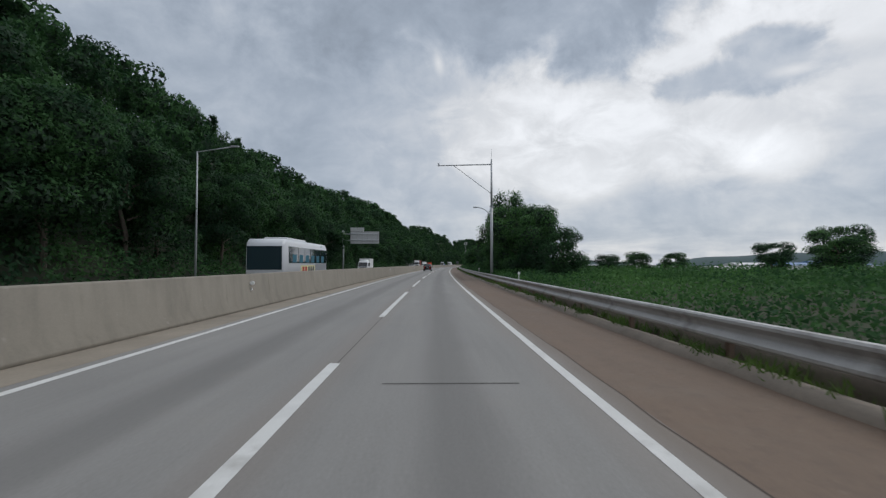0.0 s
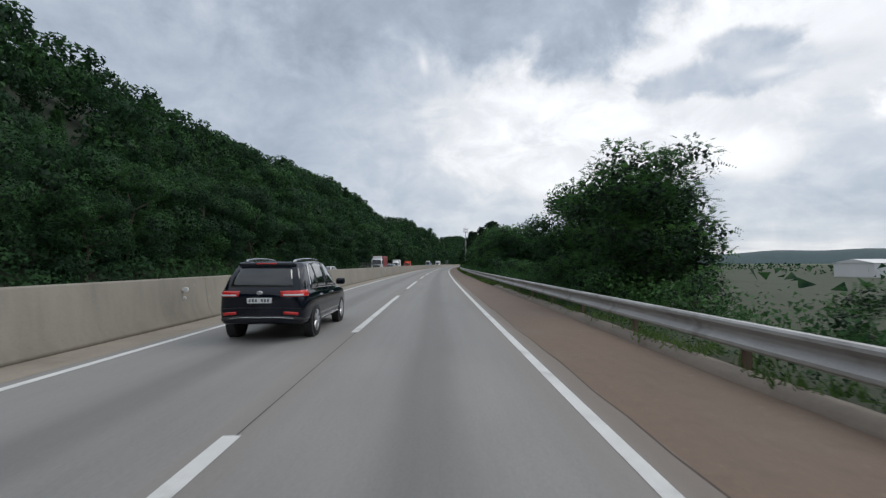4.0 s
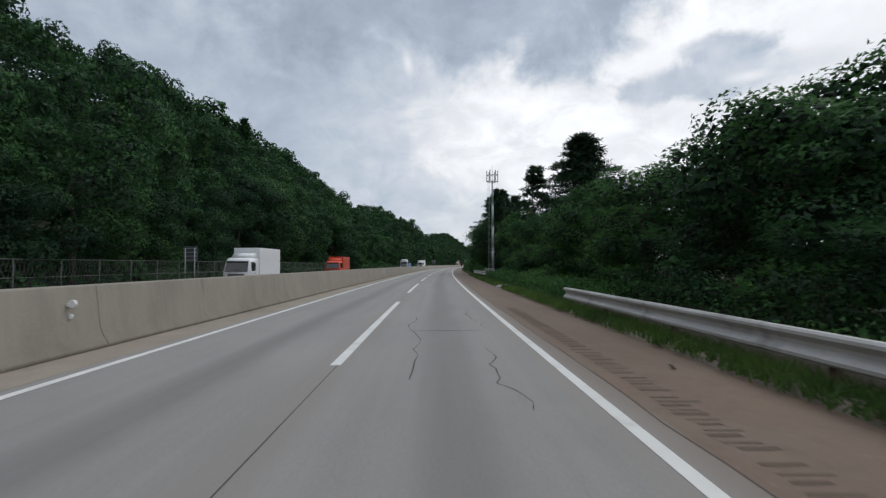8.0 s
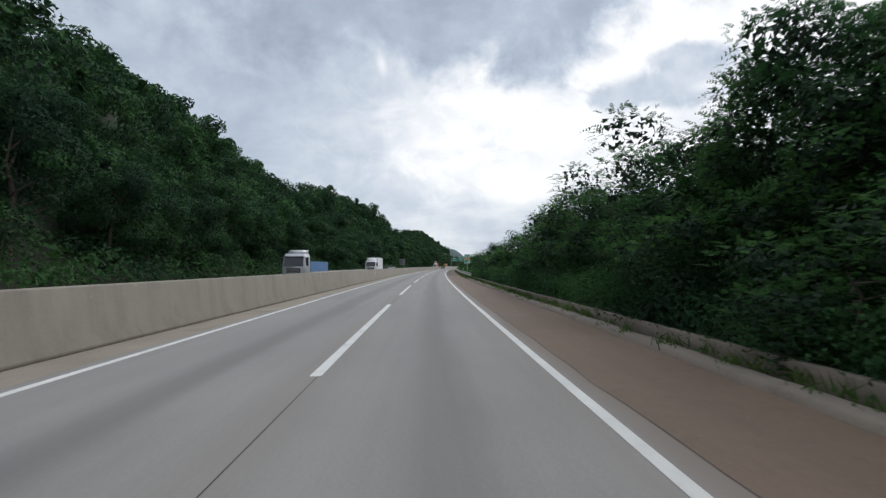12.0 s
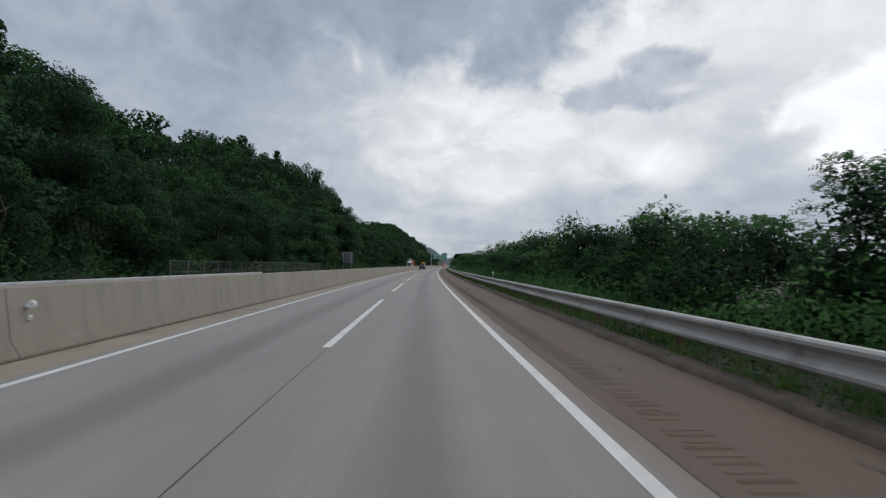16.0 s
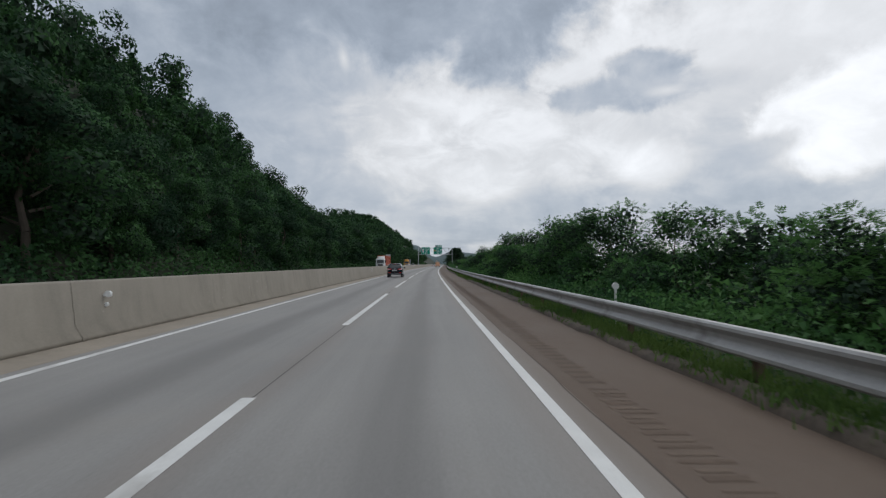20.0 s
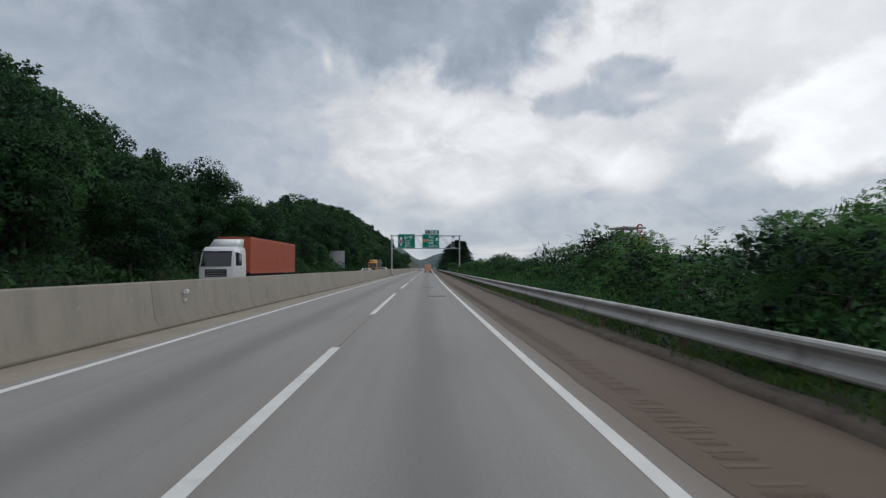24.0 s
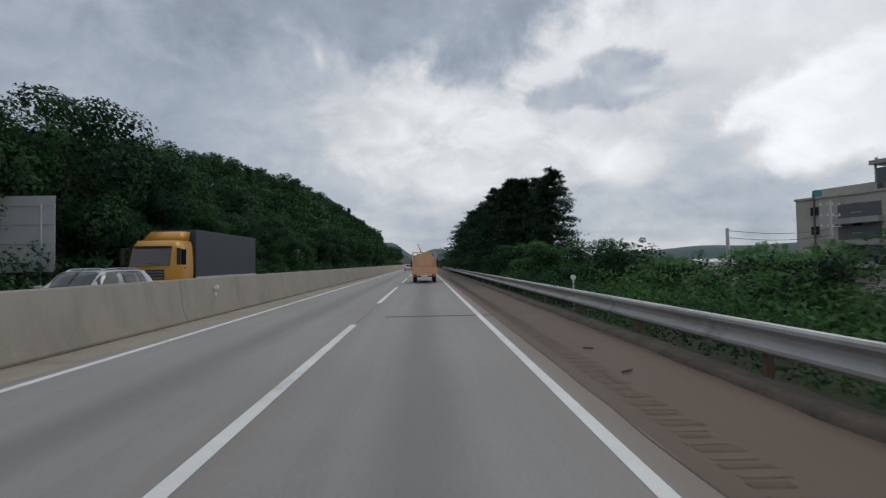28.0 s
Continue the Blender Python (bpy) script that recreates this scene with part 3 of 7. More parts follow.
def pine_crown(r, rad, height, tufts, size, low=0.24):
    """Tiers of drooping limbs, each tufted with needles."""
    C, D = [], []
    tiers = int(height / 1.05)
    per = max(3, tufts // (tiers * 12))
    for k in range(tiers):
        z = height * (low + (1 - low) * k / tiers)
        reach = rad * (1 - (k / tiers)) ** 0.75 * r.uniform(0.75, 1.1) + 0.25
        for b in range(12):
            a = r.uniform(0, 2 * np.pi)
            dr = np.array([np.cos(a), np.sin(a), 0])
            rr = reach * r.uniform(0.5, 1.2)
            zl = z + r.uniform(-0.42, 0.42)
            t = r.uniform(0.1, 1.0, per) ** 0.7
            p = dr * (rr * t)[:, None] + np.array([0, 0, 1.0]) * (zl + 0.25 * rr * t - 0.28 * rr * t ** 2)[:, None]
            p = p + np.array([-dr[1], dr[0], 0]) * (r.normal(size=per) * (0.1 + 0.15 * rr * t))[:, None] + r.normal(size=(per, 3)) * np.array([0.12, 0.12, 0.07])
            C.append(p)
            D.append(np.repeat(dr[None], per, axis=0))
    C, D = np.concatenate(C), np.concatenate(D)
    # each tuft is a fan of needles round its twig
    m = len(C)
    p, d = np.repeat(C, 6, axis=0), np.repeat(unit(D * 0.7 + r.normal(size=(m, 3)) * 0.4 + np.array([0, 0, 0.35])), 6, axis=0)
    ax = unit(d + r.normal(size=(6 * m, 3)) * 0.65)
    L = size * r.uniform(0.7, 1.3, 6 * m)
    flatn = unit(r.normal(size=(6 * m, 3)) + np.array([0, 0, 1.2]))
    vv, ff = leaf_quads(p + ax * (L * 0.4)[:, None], ax, flatn, L, L * 0.17)
    skin = unit(flatn * 0.5 + np.repeat(D, 6, axis=0) * 0.6 + np.array([0, 0, 0.5]))
    # dark triangles along the limbs, painting the shade inside the tiers
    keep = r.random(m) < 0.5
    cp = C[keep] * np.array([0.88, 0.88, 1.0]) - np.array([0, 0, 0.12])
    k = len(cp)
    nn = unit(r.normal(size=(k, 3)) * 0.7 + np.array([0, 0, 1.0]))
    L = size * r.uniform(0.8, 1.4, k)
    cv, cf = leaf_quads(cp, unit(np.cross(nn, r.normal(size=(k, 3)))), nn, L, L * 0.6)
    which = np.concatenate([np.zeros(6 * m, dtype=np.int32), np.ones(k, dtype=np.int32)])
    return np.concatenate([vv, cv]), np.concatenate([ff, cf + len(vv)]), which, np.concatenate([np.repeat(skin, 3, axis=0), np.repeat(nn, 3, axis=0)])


def trunk_mesh(r, height, radius, reach, limbs=6, top=0.7):
    bm = bmesh.new()
    lean = [Vector((r.normal() * 0.04 * height * k / 4, r.normal() * 0.04 * height * k / 4, height * top * k / 4)) for k in range(5)]
    lean[0] = Vector((0, 0, -0.4))
    for k in range(4):
        tube(bm, lean[k], lean[k + 1], radius * (1 - 0.2 * k), radius * (0.8 - 0.2 * k), 8)
    for k in range(limbs):
        p = lean[1].lerp(lean[4], (k + 0.3) / limbs * 0.9)
        a = r.uniform(0, 2 * np.pi)
        q = p + Vector((math.cos(a) * reach * 0.6, math.sin(a) * reach * 0.6, height * r.uniform(0.06, 0.13)))
        tube(bm, p, q, radius * 0.4, radius * 0.1, 6)
    me = bpy.data.meshes.new("trunk")
    bm.to_mesh(me)
    bm.free()
    me.materials.append(BARK)
    return me


def crown_template(kind, k):
    r = np.random.default_rng(100 + k)
    if kind == "broad":
        v, f, which, nrm = broad_crown(r, 0.38, 1.0, 30, 10500, 0.0215, 0.15, 90, 0.55)
        mat = LEAF
    elif kind == "bushy":
        v, f, which, nrm = broad_crown(r, 0.38, 1.0, 34, 10500, 0.0215, 0.10, 110, 0.6)
        mat = LEAF_MID
    elif kind == "locust":
        v, f, which, nrm = frond_crown(r, 0.39, 1.0, 34, 3600, 0.037, 0.10, 4)
        mat = LEAF_LIGHT
    elif kind == "shrub":
        v, f, which, nrm = frond_crown(r, 0.54, 1.0, 26, 1900, 0.060, 0.02, 4)
        mat = LEAF_LIGHT
    else:
        v, f, which, nrm = pine_crown(r, 4.7, 13.0, 5200, 0.31, 0.2 + 0.07 * k)
        v = v / 13.0
        mat = NEEDLE
    return mesh_from(kind + "_crown", v, f, [mat, INNER_SHADE], which=which, nrm=nrm)


CROWN = {k: [crown_template(k, j) for j in range(n)] for k, n in (("broad", 5), ("bushy", 4), ("locust", 5), ("shrub", 4), ("pine", 3))}
rt = np.random.default_rng(3)
TRUNK = {"broad": [trunk_mesh(rt, 1.0, 0.022, 0.32) for _ in range(3)], "locust": [trunk_mesh(rt, 1.0, 0.018, 0.36) for _ in range(3)],
         "shrub": [trunk_mesh(rt, 0.8, 0.02, 0.4, 8)], "pine": [trunk_mesh(rt, 1.1, 0.0135, 0.1, 3, 0.82) for _ in range(2)]}
WORDS = {"broad": ("tree", "leafy dark green broadleaf tree at the foot of the hill", "tree"),
         "locust": ("locust_tree", "light green locust tree with feathery leaves beside the guardrail", "tree"),
         "shrub": ("shrub", "bushy green shrub with feathery leaves behind the guardrail", "shrub"),
         "pine": ("pine_tree", "dark green pine tree with tiered drooping limbs", "tree")}


def plant(kind, s, u, height, width=1.0, group="", sink=0.0):
    r = plant.rng
    name, label, cat = WORDS[kind]
    z = float(ground_z(s, u)) - sink
    m = at(s, u, z, r.uniform(0, 360))
    root = thing(name, m, label, cat, group)
    k = float(height)
    root.scale = (k * width, k * width, k)
    t = new("trunk", TRUNK[kind][int(r.integers(0, len(TRUNK[kind])))])
    crowns = CROWN["bushy" if kind == "broad" and u > 0 else kind]
    c = new("crown", crowns[int(r.integers(0, len(crowns)))])
    t.parent = c.parent = root
    if kind == "locust" and height > 8.0:
        c2 = new("crown", CROWN[kind][int(r.integers(0, len(CROWN[kind])))])
        c2.parent = root
        c2.matrix_basis = pose(0, 0, -0.05, 0, 0, 137) @ Matrix.Scale(0.93, 4)
    return root


plant.rng = np.random.default_rng(21)

# front row at the foot of the hill
for s in np.arange(4, 960, 6.6):
    r = plant.rng
    if 690 < s < 735 and r.random() < 0.5:
        continue
    big = float(np.interp(s, RIDGE_S, RIDGE_R))
    if 722 < s < 738:
        continue
    plant("broad", s + r.uniform(-2, 2), -24.2 + r.uniform(-1.2, 1.2), (4.0 + 9.0 * big) * r.uniform(0.75, 1.2), r.uniform(0.85, 1.15), "trees along the hill foot")

for s, u, h, w in ((664, -26.0, 12.6, 0.95), (733, -28.5, 13.5, 1.0), (741, -26.0, 14.0, 1.0), (748, -26.5, 12.5, 1.0), (756, -27.0, 12.0, 1.0), (437, -31.0, 17.0, 0.7), (452, -30.0, 14.0, 0.7), (538, -27.0, 12.0, 0.9), (577, -25.5, 13.0, 0.9)):
    plant("broad", s, u, h, w, "trees along the hill foot")

# the wood on the hillside behind them
def wood():
    r = np.random.default_rng(5)
    V, F, K, NN, off = [], [], [], [], 0
    bases, mids, fars = [], [], []
    for j in range(6):
        bases.append(broad_crown(np.random.default_rng(300 + j), 0.46, 1.0, 16, 3000, 0.036, 0.2, 44, 0.7))
        mids.append(broad_crown(np.random.default_rng(320 + j), 0.46, 1.0, 14, 1150, 0.056, 0.22, 26, 0.85))
        fars.append(broad_crown(np.random.default_rng(340 + j), 0.46, 1.0, 12, 620, 0.082, 0.22, 18))
    pv, pf, pk, pn = pine_crown(np.random.default_rng(400), 3.6, 13.0, 340, 1.0)
    pine = (pv / 13.0, pf, pk, pn)
    for row, u in enumerate((-28.5, -34.5, -41, -48.5, -60, -72, -85)):
        step = (5.6, 6.0, 6.2, 6.0, 9.0, 9.5, 7.5)[row]
        for s in np.arange(-20 + row, 1250, step):
            if s > 900 and row in (1, 2, 4):
                continue
            j = int(r.integers(0, 7)) if r.random() < 0.6 else int(r.integers(0, 6))
            h = r.uniform(7.5, 13.0) * float(np.clip(np.interp(s, RIDGE_S, RIDGE_R) / 0.58, 0.5, 1.0)) * (1.25 if r.random() < 0.08 else 1.0)
            w = r.uniform(0.72, 1.0) * h * (1.25 if row > 3 else 1.0)
            if j == 6:
                w *= 0.9
            bv, bf, bk, bn = pine if j == 6 else (bases if row < 2 and s < 780 else mids if row < 4 else fars)[j]
            a = r.uniform(0, 6.283)
            ca, sa = np.cos(a), np.sin(a)
            q = np.stack([(bv[:, 0] * ca - bv[:, 1] * sa) * w, (bv[:, 0] * sa + bv[:, 1] * ca) * w, bv[:, 2] * h], axis=-1)
            s_, u_ = s + r.uniform(-2, 2), u + r.uniform(-1.6, 1.6)
            q = q + road_xyz(np.float64(s_), np.float64(u_), ground_z(s_, u_) - 0.1 * h)
            V.append(q)
            F.append(bf + off)
            K.append(bk)
            NN.append(np.stack([bn[:, 0] * ca - bn[:, 1] * sa, bn[:, 0] * sa + bn[:, 1] * ca, bn[:, 2]], axis=-1))
            off += len(q)
    # undergrowth that hides the slope, then thick bushes along the foot of the hill
    n = 80000
    s1, u1 = r.uniform(-20, 1200, n), -22.4 - r.random(n) ** 1.6 * 22
    c1 = road_xyz(s1, u1, ground_z(s1, u1) + r.random(n) ** 1.5 * 2.2)
    m = 120000
    s2, u2 = r.uniform(-10, 900, m), -r.uniform(20.9, 25.5, m)
    hump = 0.5 + 0.5 * np.sin(s2 * 0.5 + 1.5 * np.sin(s2 * 0.23)) * np.sin(u2 * 1.1 + s2 * 0.31)
    lift = r.random(m) ** 0.6
    c2 = road_xyz(s2, u2, ground_z(s2, u2) + lift * (1.0 + 2.6 * hump) * np.clip((-u2 - 20.4) / 1.5, 0.3, 1))
    for c, lo, hi, toward in ((c1, 0.3, 0.7, 0.4), (c2, 0.16, 0.42, 0.6)):
        n = len(c)
        skin = unit(r.normal(size=(n, 3)) * 0.45 + np.array([toward, 0, 0.8]))
        nn = unit(skin + r.normal(size=(n, 3)) * 0.4)
        L = r.uniform(lo, hi, n)
        vv, ff = leaf_quads(c, unit(np.cross(nn, r.normal(size=(n, 3)))), nn, L, L * 0.65)
        V.append(vv)
        F.append(ff + off)
        K.append(np.zeros(n, dtype=np.int32))
        NN.append(np.repeat(skin, 3, axis=0))
        off += len(vv)
    ob = new("hillside_wood", mesh_from("hillside_wood", np.concatenate(V), np.concatenate(F), [LEAF, INNER_SHADE], which=np.concatenate(K), nrm=np.concatenate(NN)))
    tagged(ob, "dense dark green mixed wood covering the hillside", "wood", kind="stuff")


wood()

# trees and shrubs behind the guardrail: kind, s, u, height, width
for kind, s, u, h, w in (
        ("broad", 37.5, 9.9, 5.2, 1.0), ("broad", 51, 10.2, 8.6, 1.0), ("broad", 55.5, 9.2, 9.4, 1.1), ("broad", 60, 12.0, 9.6, 1.0), ("broad", 64, 9.4, 7.0, 1.3),
        ("locust", 66, 10.8, 11.4, 0.7), ("locust", 74, 10.6, 15.5, 0.6), ("broad", 80, 10.0, 7.5, 1.2), ("locust", 86, 10.6, 13.0, 0.92), ("broad", 89, 10.6, 6.6, 1.1), ("broad", 94, 10.8, 7.6, 0.8),
        ("locust", 125, 9.3, 9.5, 1.0), ("locust", 131, 10.2, 10.5, 1.0), ("broad", 138, 10.5, 10, 1.1),
        ("locust", 162, 10.0, 10.5, 1.0), ("locust", 168, 9.2, 9.5, 1.1), ("locust", 173, 10.5, 11.0, 1.0), ("broad", 178, 10.0, 10.0, 1.1), ("locust", 184, 9.6, 11.0, 1.0),
        ("broad", 190, 10.0, 9.5, 1.1), ("locust", 196, 10.0, 8.8, 1.1), ("locust", 202, 9.0, 7.5, 1.2), ("broad", 208, 10.0, 9.5, 1.1),
        ("locust", 216, 10.5, 8.5, 1.1), ("broad", 223, 9.5, 9.0, 1.2), ("locust", 230, 9.0, 8.5, 1.2), ("broad", 238, 9.0, 9.5, 1.1), ("locust", 244, 8.9, 8.4, 1.1), ("broad", 251, 9.8, 9.2, 1.1),
        ("locust", 258, 9.0, 9.0, 1.1), ("locust", 266, 9.3, 8.0, 1.0), ("locust", 271, 10.5, 10.5, 1.0), ("locust", 277, 10.0, 8.5, 1.0), ("locust", 283, 12.5, 9, 1.0),
        ("pine", 258, 14.5, 14.5, 1.25), ("pine", 264, 16.0, 15.5, 1.25), ("pine", 272, 12.5, 14.5, 0.95), ("pine", 281, 8.6, 12.0, 0.95), ("pine", 287, 9.4, 14.0, 1.0),
        ("pine", 294, 10.8, 14.0, 0.95), ("pine", 302, 9.8, 15.0, 0.95), ("pine", 309, 11.2, 15.0, 1.0), ("pine", 299, 13.5, 14.0, 1.0),
        ("locust", 297, 12.5, 8.0, 1.0), ("broad", 290, 12.5, 10.5, 1.1), ("broad", 297, 13, 10, 1.2), ("locust", 286, 8.0, 10.5, 1.0), ("locust", 292, 7.8, 10.0, 1.0),
        ("broad", 316, 9.6, 5.8, 1.2), ("locust", 319, 9.4, 7.6, 1.0), ("broad", 321, 9.2, 5.6, 1.3), ("locust", 323, 9.2, 9.0, 0.85), ("broad", 327, 9.0, 5.6, 1.3), ("locust", 329, 9.0, 8.4, 1.1), ("locust", 334, 8.3, 7.2, 1.1), ("locust", 340, 8.6, 6.9, 1.1), ("locust", 346, 8.6, 6.4, 1.1),
        ("locust", 352, 9.0, 6.6, 1.1), ("locust", 359, 9.0, 6.4, 1.0), ("locust", 368, 10.5, 6.5, 1.0), ("broad", 396.5, 11.0, 10.6, 0.7), ("broad", 391, 12.0, 6.4, 1.2),
        ("locust", 397, 10.6, 8.2, 1.0), ("locust", 403, 11.2, 8.0, 1.0), ("locust", 414, 9.6, 8.2, 1.0), ("locust", 420, 9.6, 7.4, 1.0),
        ("locust", 428, 9.4, 7.2, 1.0), ("locust", 437, 9.6, 7.8, 1.0), ("locust", 448, 9.4, 7.6, 1.0), ("locust", 454, 9.6, 7.6, 1.0),
        ("locust", 471, 9.4, 7.8, 1.0), ("locust", 479, 9.6, 7.4, 1.0), ("locust", 533, 9.2, 8.3, 1.0), ("locust", 527, 9.8, 7.2, 1.0),
        ("locust", 544, 10.2, 9.4, 0.8), ("locust", 551, 9.6, 8.2, 1.0), ("locust", 558, 9.6, 8.6, 1.0), ("locust", 566, 9.8, 8.4, 1.0), ("locust", 571, 9.8, 7.9, 0.85), ("locust", 577, 9.8, 7.8, 1.0), ("locust", 583, 9.6, 8.2, 1.0), ("locust", 588, 9.8, 8.0, 1.0),
        ("locust", 597, 9.8, 7.6, 1.0), ("locust", 669, 10.4, 6.6, 1.0),
        ("pine", 743, 10.4, 11.0, 0.95), ("pine", 746, 8.6, 9.8, 1.05), ("pine", 749, 10.6, 11.6, 0.95), ("pine", 753, 9.0, 11.0, 1.05), ("pine", 757, 8.2, 10.6, 1.2), ("pine", 760, 11.0, 12.4, 1.15), ("pine", 766, 12.0, 11.4, 1.2), ("pine", 769, 9.5, 11.0, 1.3), ("pine", 774, 8.0, 10.5, 1.4), ("pine", 778, 11, 12.2, 1.4),
        ("pine", 784, 8.2, 11.0, 1.5), ("pine", 790, 9.5, 11.7, 1.45), ("pine", 803, 10, 11.7, 1.45), ("pine", 818, 10, 10.8, 1.45)):
    if kind != "pine":
        h *= float(np.interp(s, [0, 60, 150, 214, 222, 236, 256, 268, 290, 372, 396, 620, 660, 700], [0.92, 0.95, 0.82, 0.79, 0.74, 0.68, 0.68, 0.8, 0.9, 0.9, 0.72, 0.72, 0.8, 0.8]))
    plant(kind, s, u, h, w, {"pine": "roadside pines", "locust": "roadside locusts", "broad": "roadside broadleaf trees"}[kind])
# bushes far out on the vine-covered bank
for s, u, h, w in ((30, 25.5, 3.6, 1.3), (33.5, 28.5, 4.2, 1.3), (41, 29, 3.4, 1.4), (48, 24, 2.8, 1.4), (56, 20, 3.0, 1.5), (62, 26, 3.6, 1.4), (70, 17, 3.4, 1.4), (79, 24, 4.2, 1.4), (90, 20, 3.8, 1.5), (104, 17, 4.0, 1.5), (112, 23, 4.4, 1.4)):
    plant("broad", s, u, h, w, "roadside broadleaf trees")
for s in np.concatenate([np.arange(156, 262, 5.5), np.arange(322, 366, 5.5)]):
    r = plant.rng
    plant("broad", s + r.uniform(-2, 2), 14.5 + r.uniform(-1.5, 2), r.uniform(6.0, 8.0), 1.2, "roadside broadleaf trees")
for s in list(np.arange(70, 150, 4.5)) + list(np.arange(152, 262, 3.4)) + list(np.arange(279, 372, 3.3)) + list(np.arange(402, 735, 3.6)):
    r = plant.rng
    low = float(ground_z(s, 8.0))
    h = float(np.interp(s, [150, 260, 372, 400, 470, 600, 620, 650, 670, 702, 708, 735], [2.4, 2.8, 3.2, 3.0, 3.0, 3.2, 2.9, 2.9, 2.9, 3.0, 3.0, 2.8])) * r.uniform(0.75, 1.25)
    u = (6.9 if 283 < s < 372 else 7.9) + r.uniform(-0.5, 1.2)
    plant("shrub", s + r.uniform(-1.5, 1.5), u, h, r.uniform(0.9, 1.3), "shrubs behind the guardrail", 0.1)
for s in list(np.arange(404, 600, 4.2)) + list(np.arange(600, 740, 5.0)):
    r = plant.rng
    h = 5.2 if s < 598 else 4.9 if s < 676 else 5.3 if s < 703 else 4.4
    plant("shrub", s + r.uniform(-1.5, 1.5), 10.6 + r.uniform(-0.8, 1.4), h * r.uniform(0.85, 1.15), r.uniform(0.85, 1.1), "shrubs behind the guardrail", 0.1)
for s in np.arange(263, 318, 4.4):
    r = plant.rng
    plant("shrub", s + r.uniform(-1.5, 1.5), 14.0 + r.uniform(-1.5, 1.5), r.uniform(3.2, 4.6), 1.3, "shrubs behind the guardrail", 0.1)
for s in np.arange(735, 900, 9):
    plant("shrub", s, 7.2, 3.4, 1.2, "shrubs behind the guardrail", 0.1)


def cover(name, label, s0, s1, u0, u1, count, h, size, mat, seed, width=0.6, upright=0.3):
    """Low growth scattered over a strip of ground."""
    r = np.random.default_rng(seed)
    s_, u_ = r.uniform(s0, s1, count), r.uniform(u0, u1, count)
    hump = 0.5 + 0.5 * np.sin(s_ * 0.55 + 2 * np.sin(u_ * 0.8)) * np.sin(u_ * 0.7 + s_ * 0.13)
    c = road_xyz(s_, u_, ground_z(s_, u_) + h * r.random(count) ** 0.8 * (0.45 + 0.55 * hump))
    skin = unit(r.normal(size=(count, 3)) * 0.45 + np.array([-0.3, 0, 1 - upright]))
    n = unit(skin + r.normal(size=(count, 3)) * (0.3 + upright))
    ax = unit(np.cross(n, r.normal(size=(count, 3))))
    L = size * r.uniform(0.6, 1.4, count)
    v, f = leaf_quads(c, ax, n, L, L * width)
    ob = new(name, mesh_from(name, v, f, mat, nrm=np.repeat(skin, 3, axis=0)))
    return tagged(ob, label, "undergrowth", kind="stuff")


cover("vine_cover", "bright green vines and weeds covering the bank", -30, 66, 5.6, 34, 130000, 1.35, 0.14, LEAF_LIGHT, 11, 0.8)
cover("vine_cover", "green weeds and creepers under the roadside trees", 70, 262, 5.4, 14, 80000, 1.5, 0.11, LEAF_MID, 12, 0.7)
cover("vine_cover", "green weeds and creepers under the pines", 262, 375, 5.1, 12, 60000, 1.4, 0.11, LEAF_MID, 13, 0.7)
cover("vine_cover", "green weeds and creepers on the embankment", 375, 760, 5.5, 12, 130000, 1.9, 0.115, LEAF_LIGHT, 14, 0.7)


def blades(name, label, spans, u0, u1, per_m, h, seed):
    """Tufts of grass at the foot of the rail."""
    r = np.random.default_rng(seed)
    cs = []
    for s0, s1 in spans:
        k = int((s1 - s0) * per_m / 14)
        s_, u_ = r.uniform(s0, s1, k), r.uniform(u0, u1, k)
        cs.append(np.stack([np.repeat(s_, 14) + r.normal(size=14 * k) * 0.14, np.repeat(u_, 14) + r.normal(size=14 * k) * 0.10], axis=-1))
    q = np.concatenate(cs)
    n = len(q)
    L = h * r.uniform(0.4, 1.3, n)
    c = road_xyz(q[:, 0], q[:, 1], 0.02 + L * 0.4)
    ax = unit(r.normal(size=(n, 3)) * 0.45 + np.array([0, 0, 1.0]))
    v, f = leaf_quads(c, ax, unit(np.cross(ax, r.normal(size=(n, 3)))), L, np.minimum(L * 0.16, 0.035))
    o = new(name, mesh_from(name, v, f, GRASS))
    tagged(o, label, "grass", kind="stuff")


blades("grass_verge", "tufts of bright green grass growing along the kerb", ((186, 243), (246, 268.8), (271.8, 284)), 4.3, 4.95, 430, 0.32, 51)
blades("grass_verge", "scattered tufts of bright green grass along the kerb", ((140, 186),), 4.25, 4.75, 110, 0.26, 54)
blades("grass_verge", "sparse green weeds growing along the kerb", ((0, 140), (300, 372), (405, 640)), 4.5, 5.3, 60, 0.3, 52)
blades("grass_verge", "green weeds spilling over the kerb", ((372, 404), (510, 530), (556, 575)), 4.3, 5.1, 200, 0.3, 53)
blades("grass_verge", "dull green weeds in the cracks of the kerb", ((640, 700),), 4.5, 5.1, 50, 0.26, 55)
cover("weed_bank", "leafy weeds spilling under the guardrail", 228, 264, 5.2, 7.5, 22000, 1.4, 0.10, LEAF_LIGHT, 61, 0.7)
cover("weed_bank", "leafy weeds spilling over the low wall", 278, 374, 4.95, 7.0, 60000, 2.0, 0.085, LEAF_MID, 62, 0.7)
cover("weed_bank", "leafy weeds under the guardrail", 372, 404, 4.7, 7.5, 15000, 0.9, 0.10, LEAF_LIGHT, 63, 0.7)
cover("weed_bank", "leafy green weeds standing behind the guardrail", 400, 740, 5.1, 7.6, 105000, 1.25, 0.105, LEAF_LIGHT, 64, 0.7)

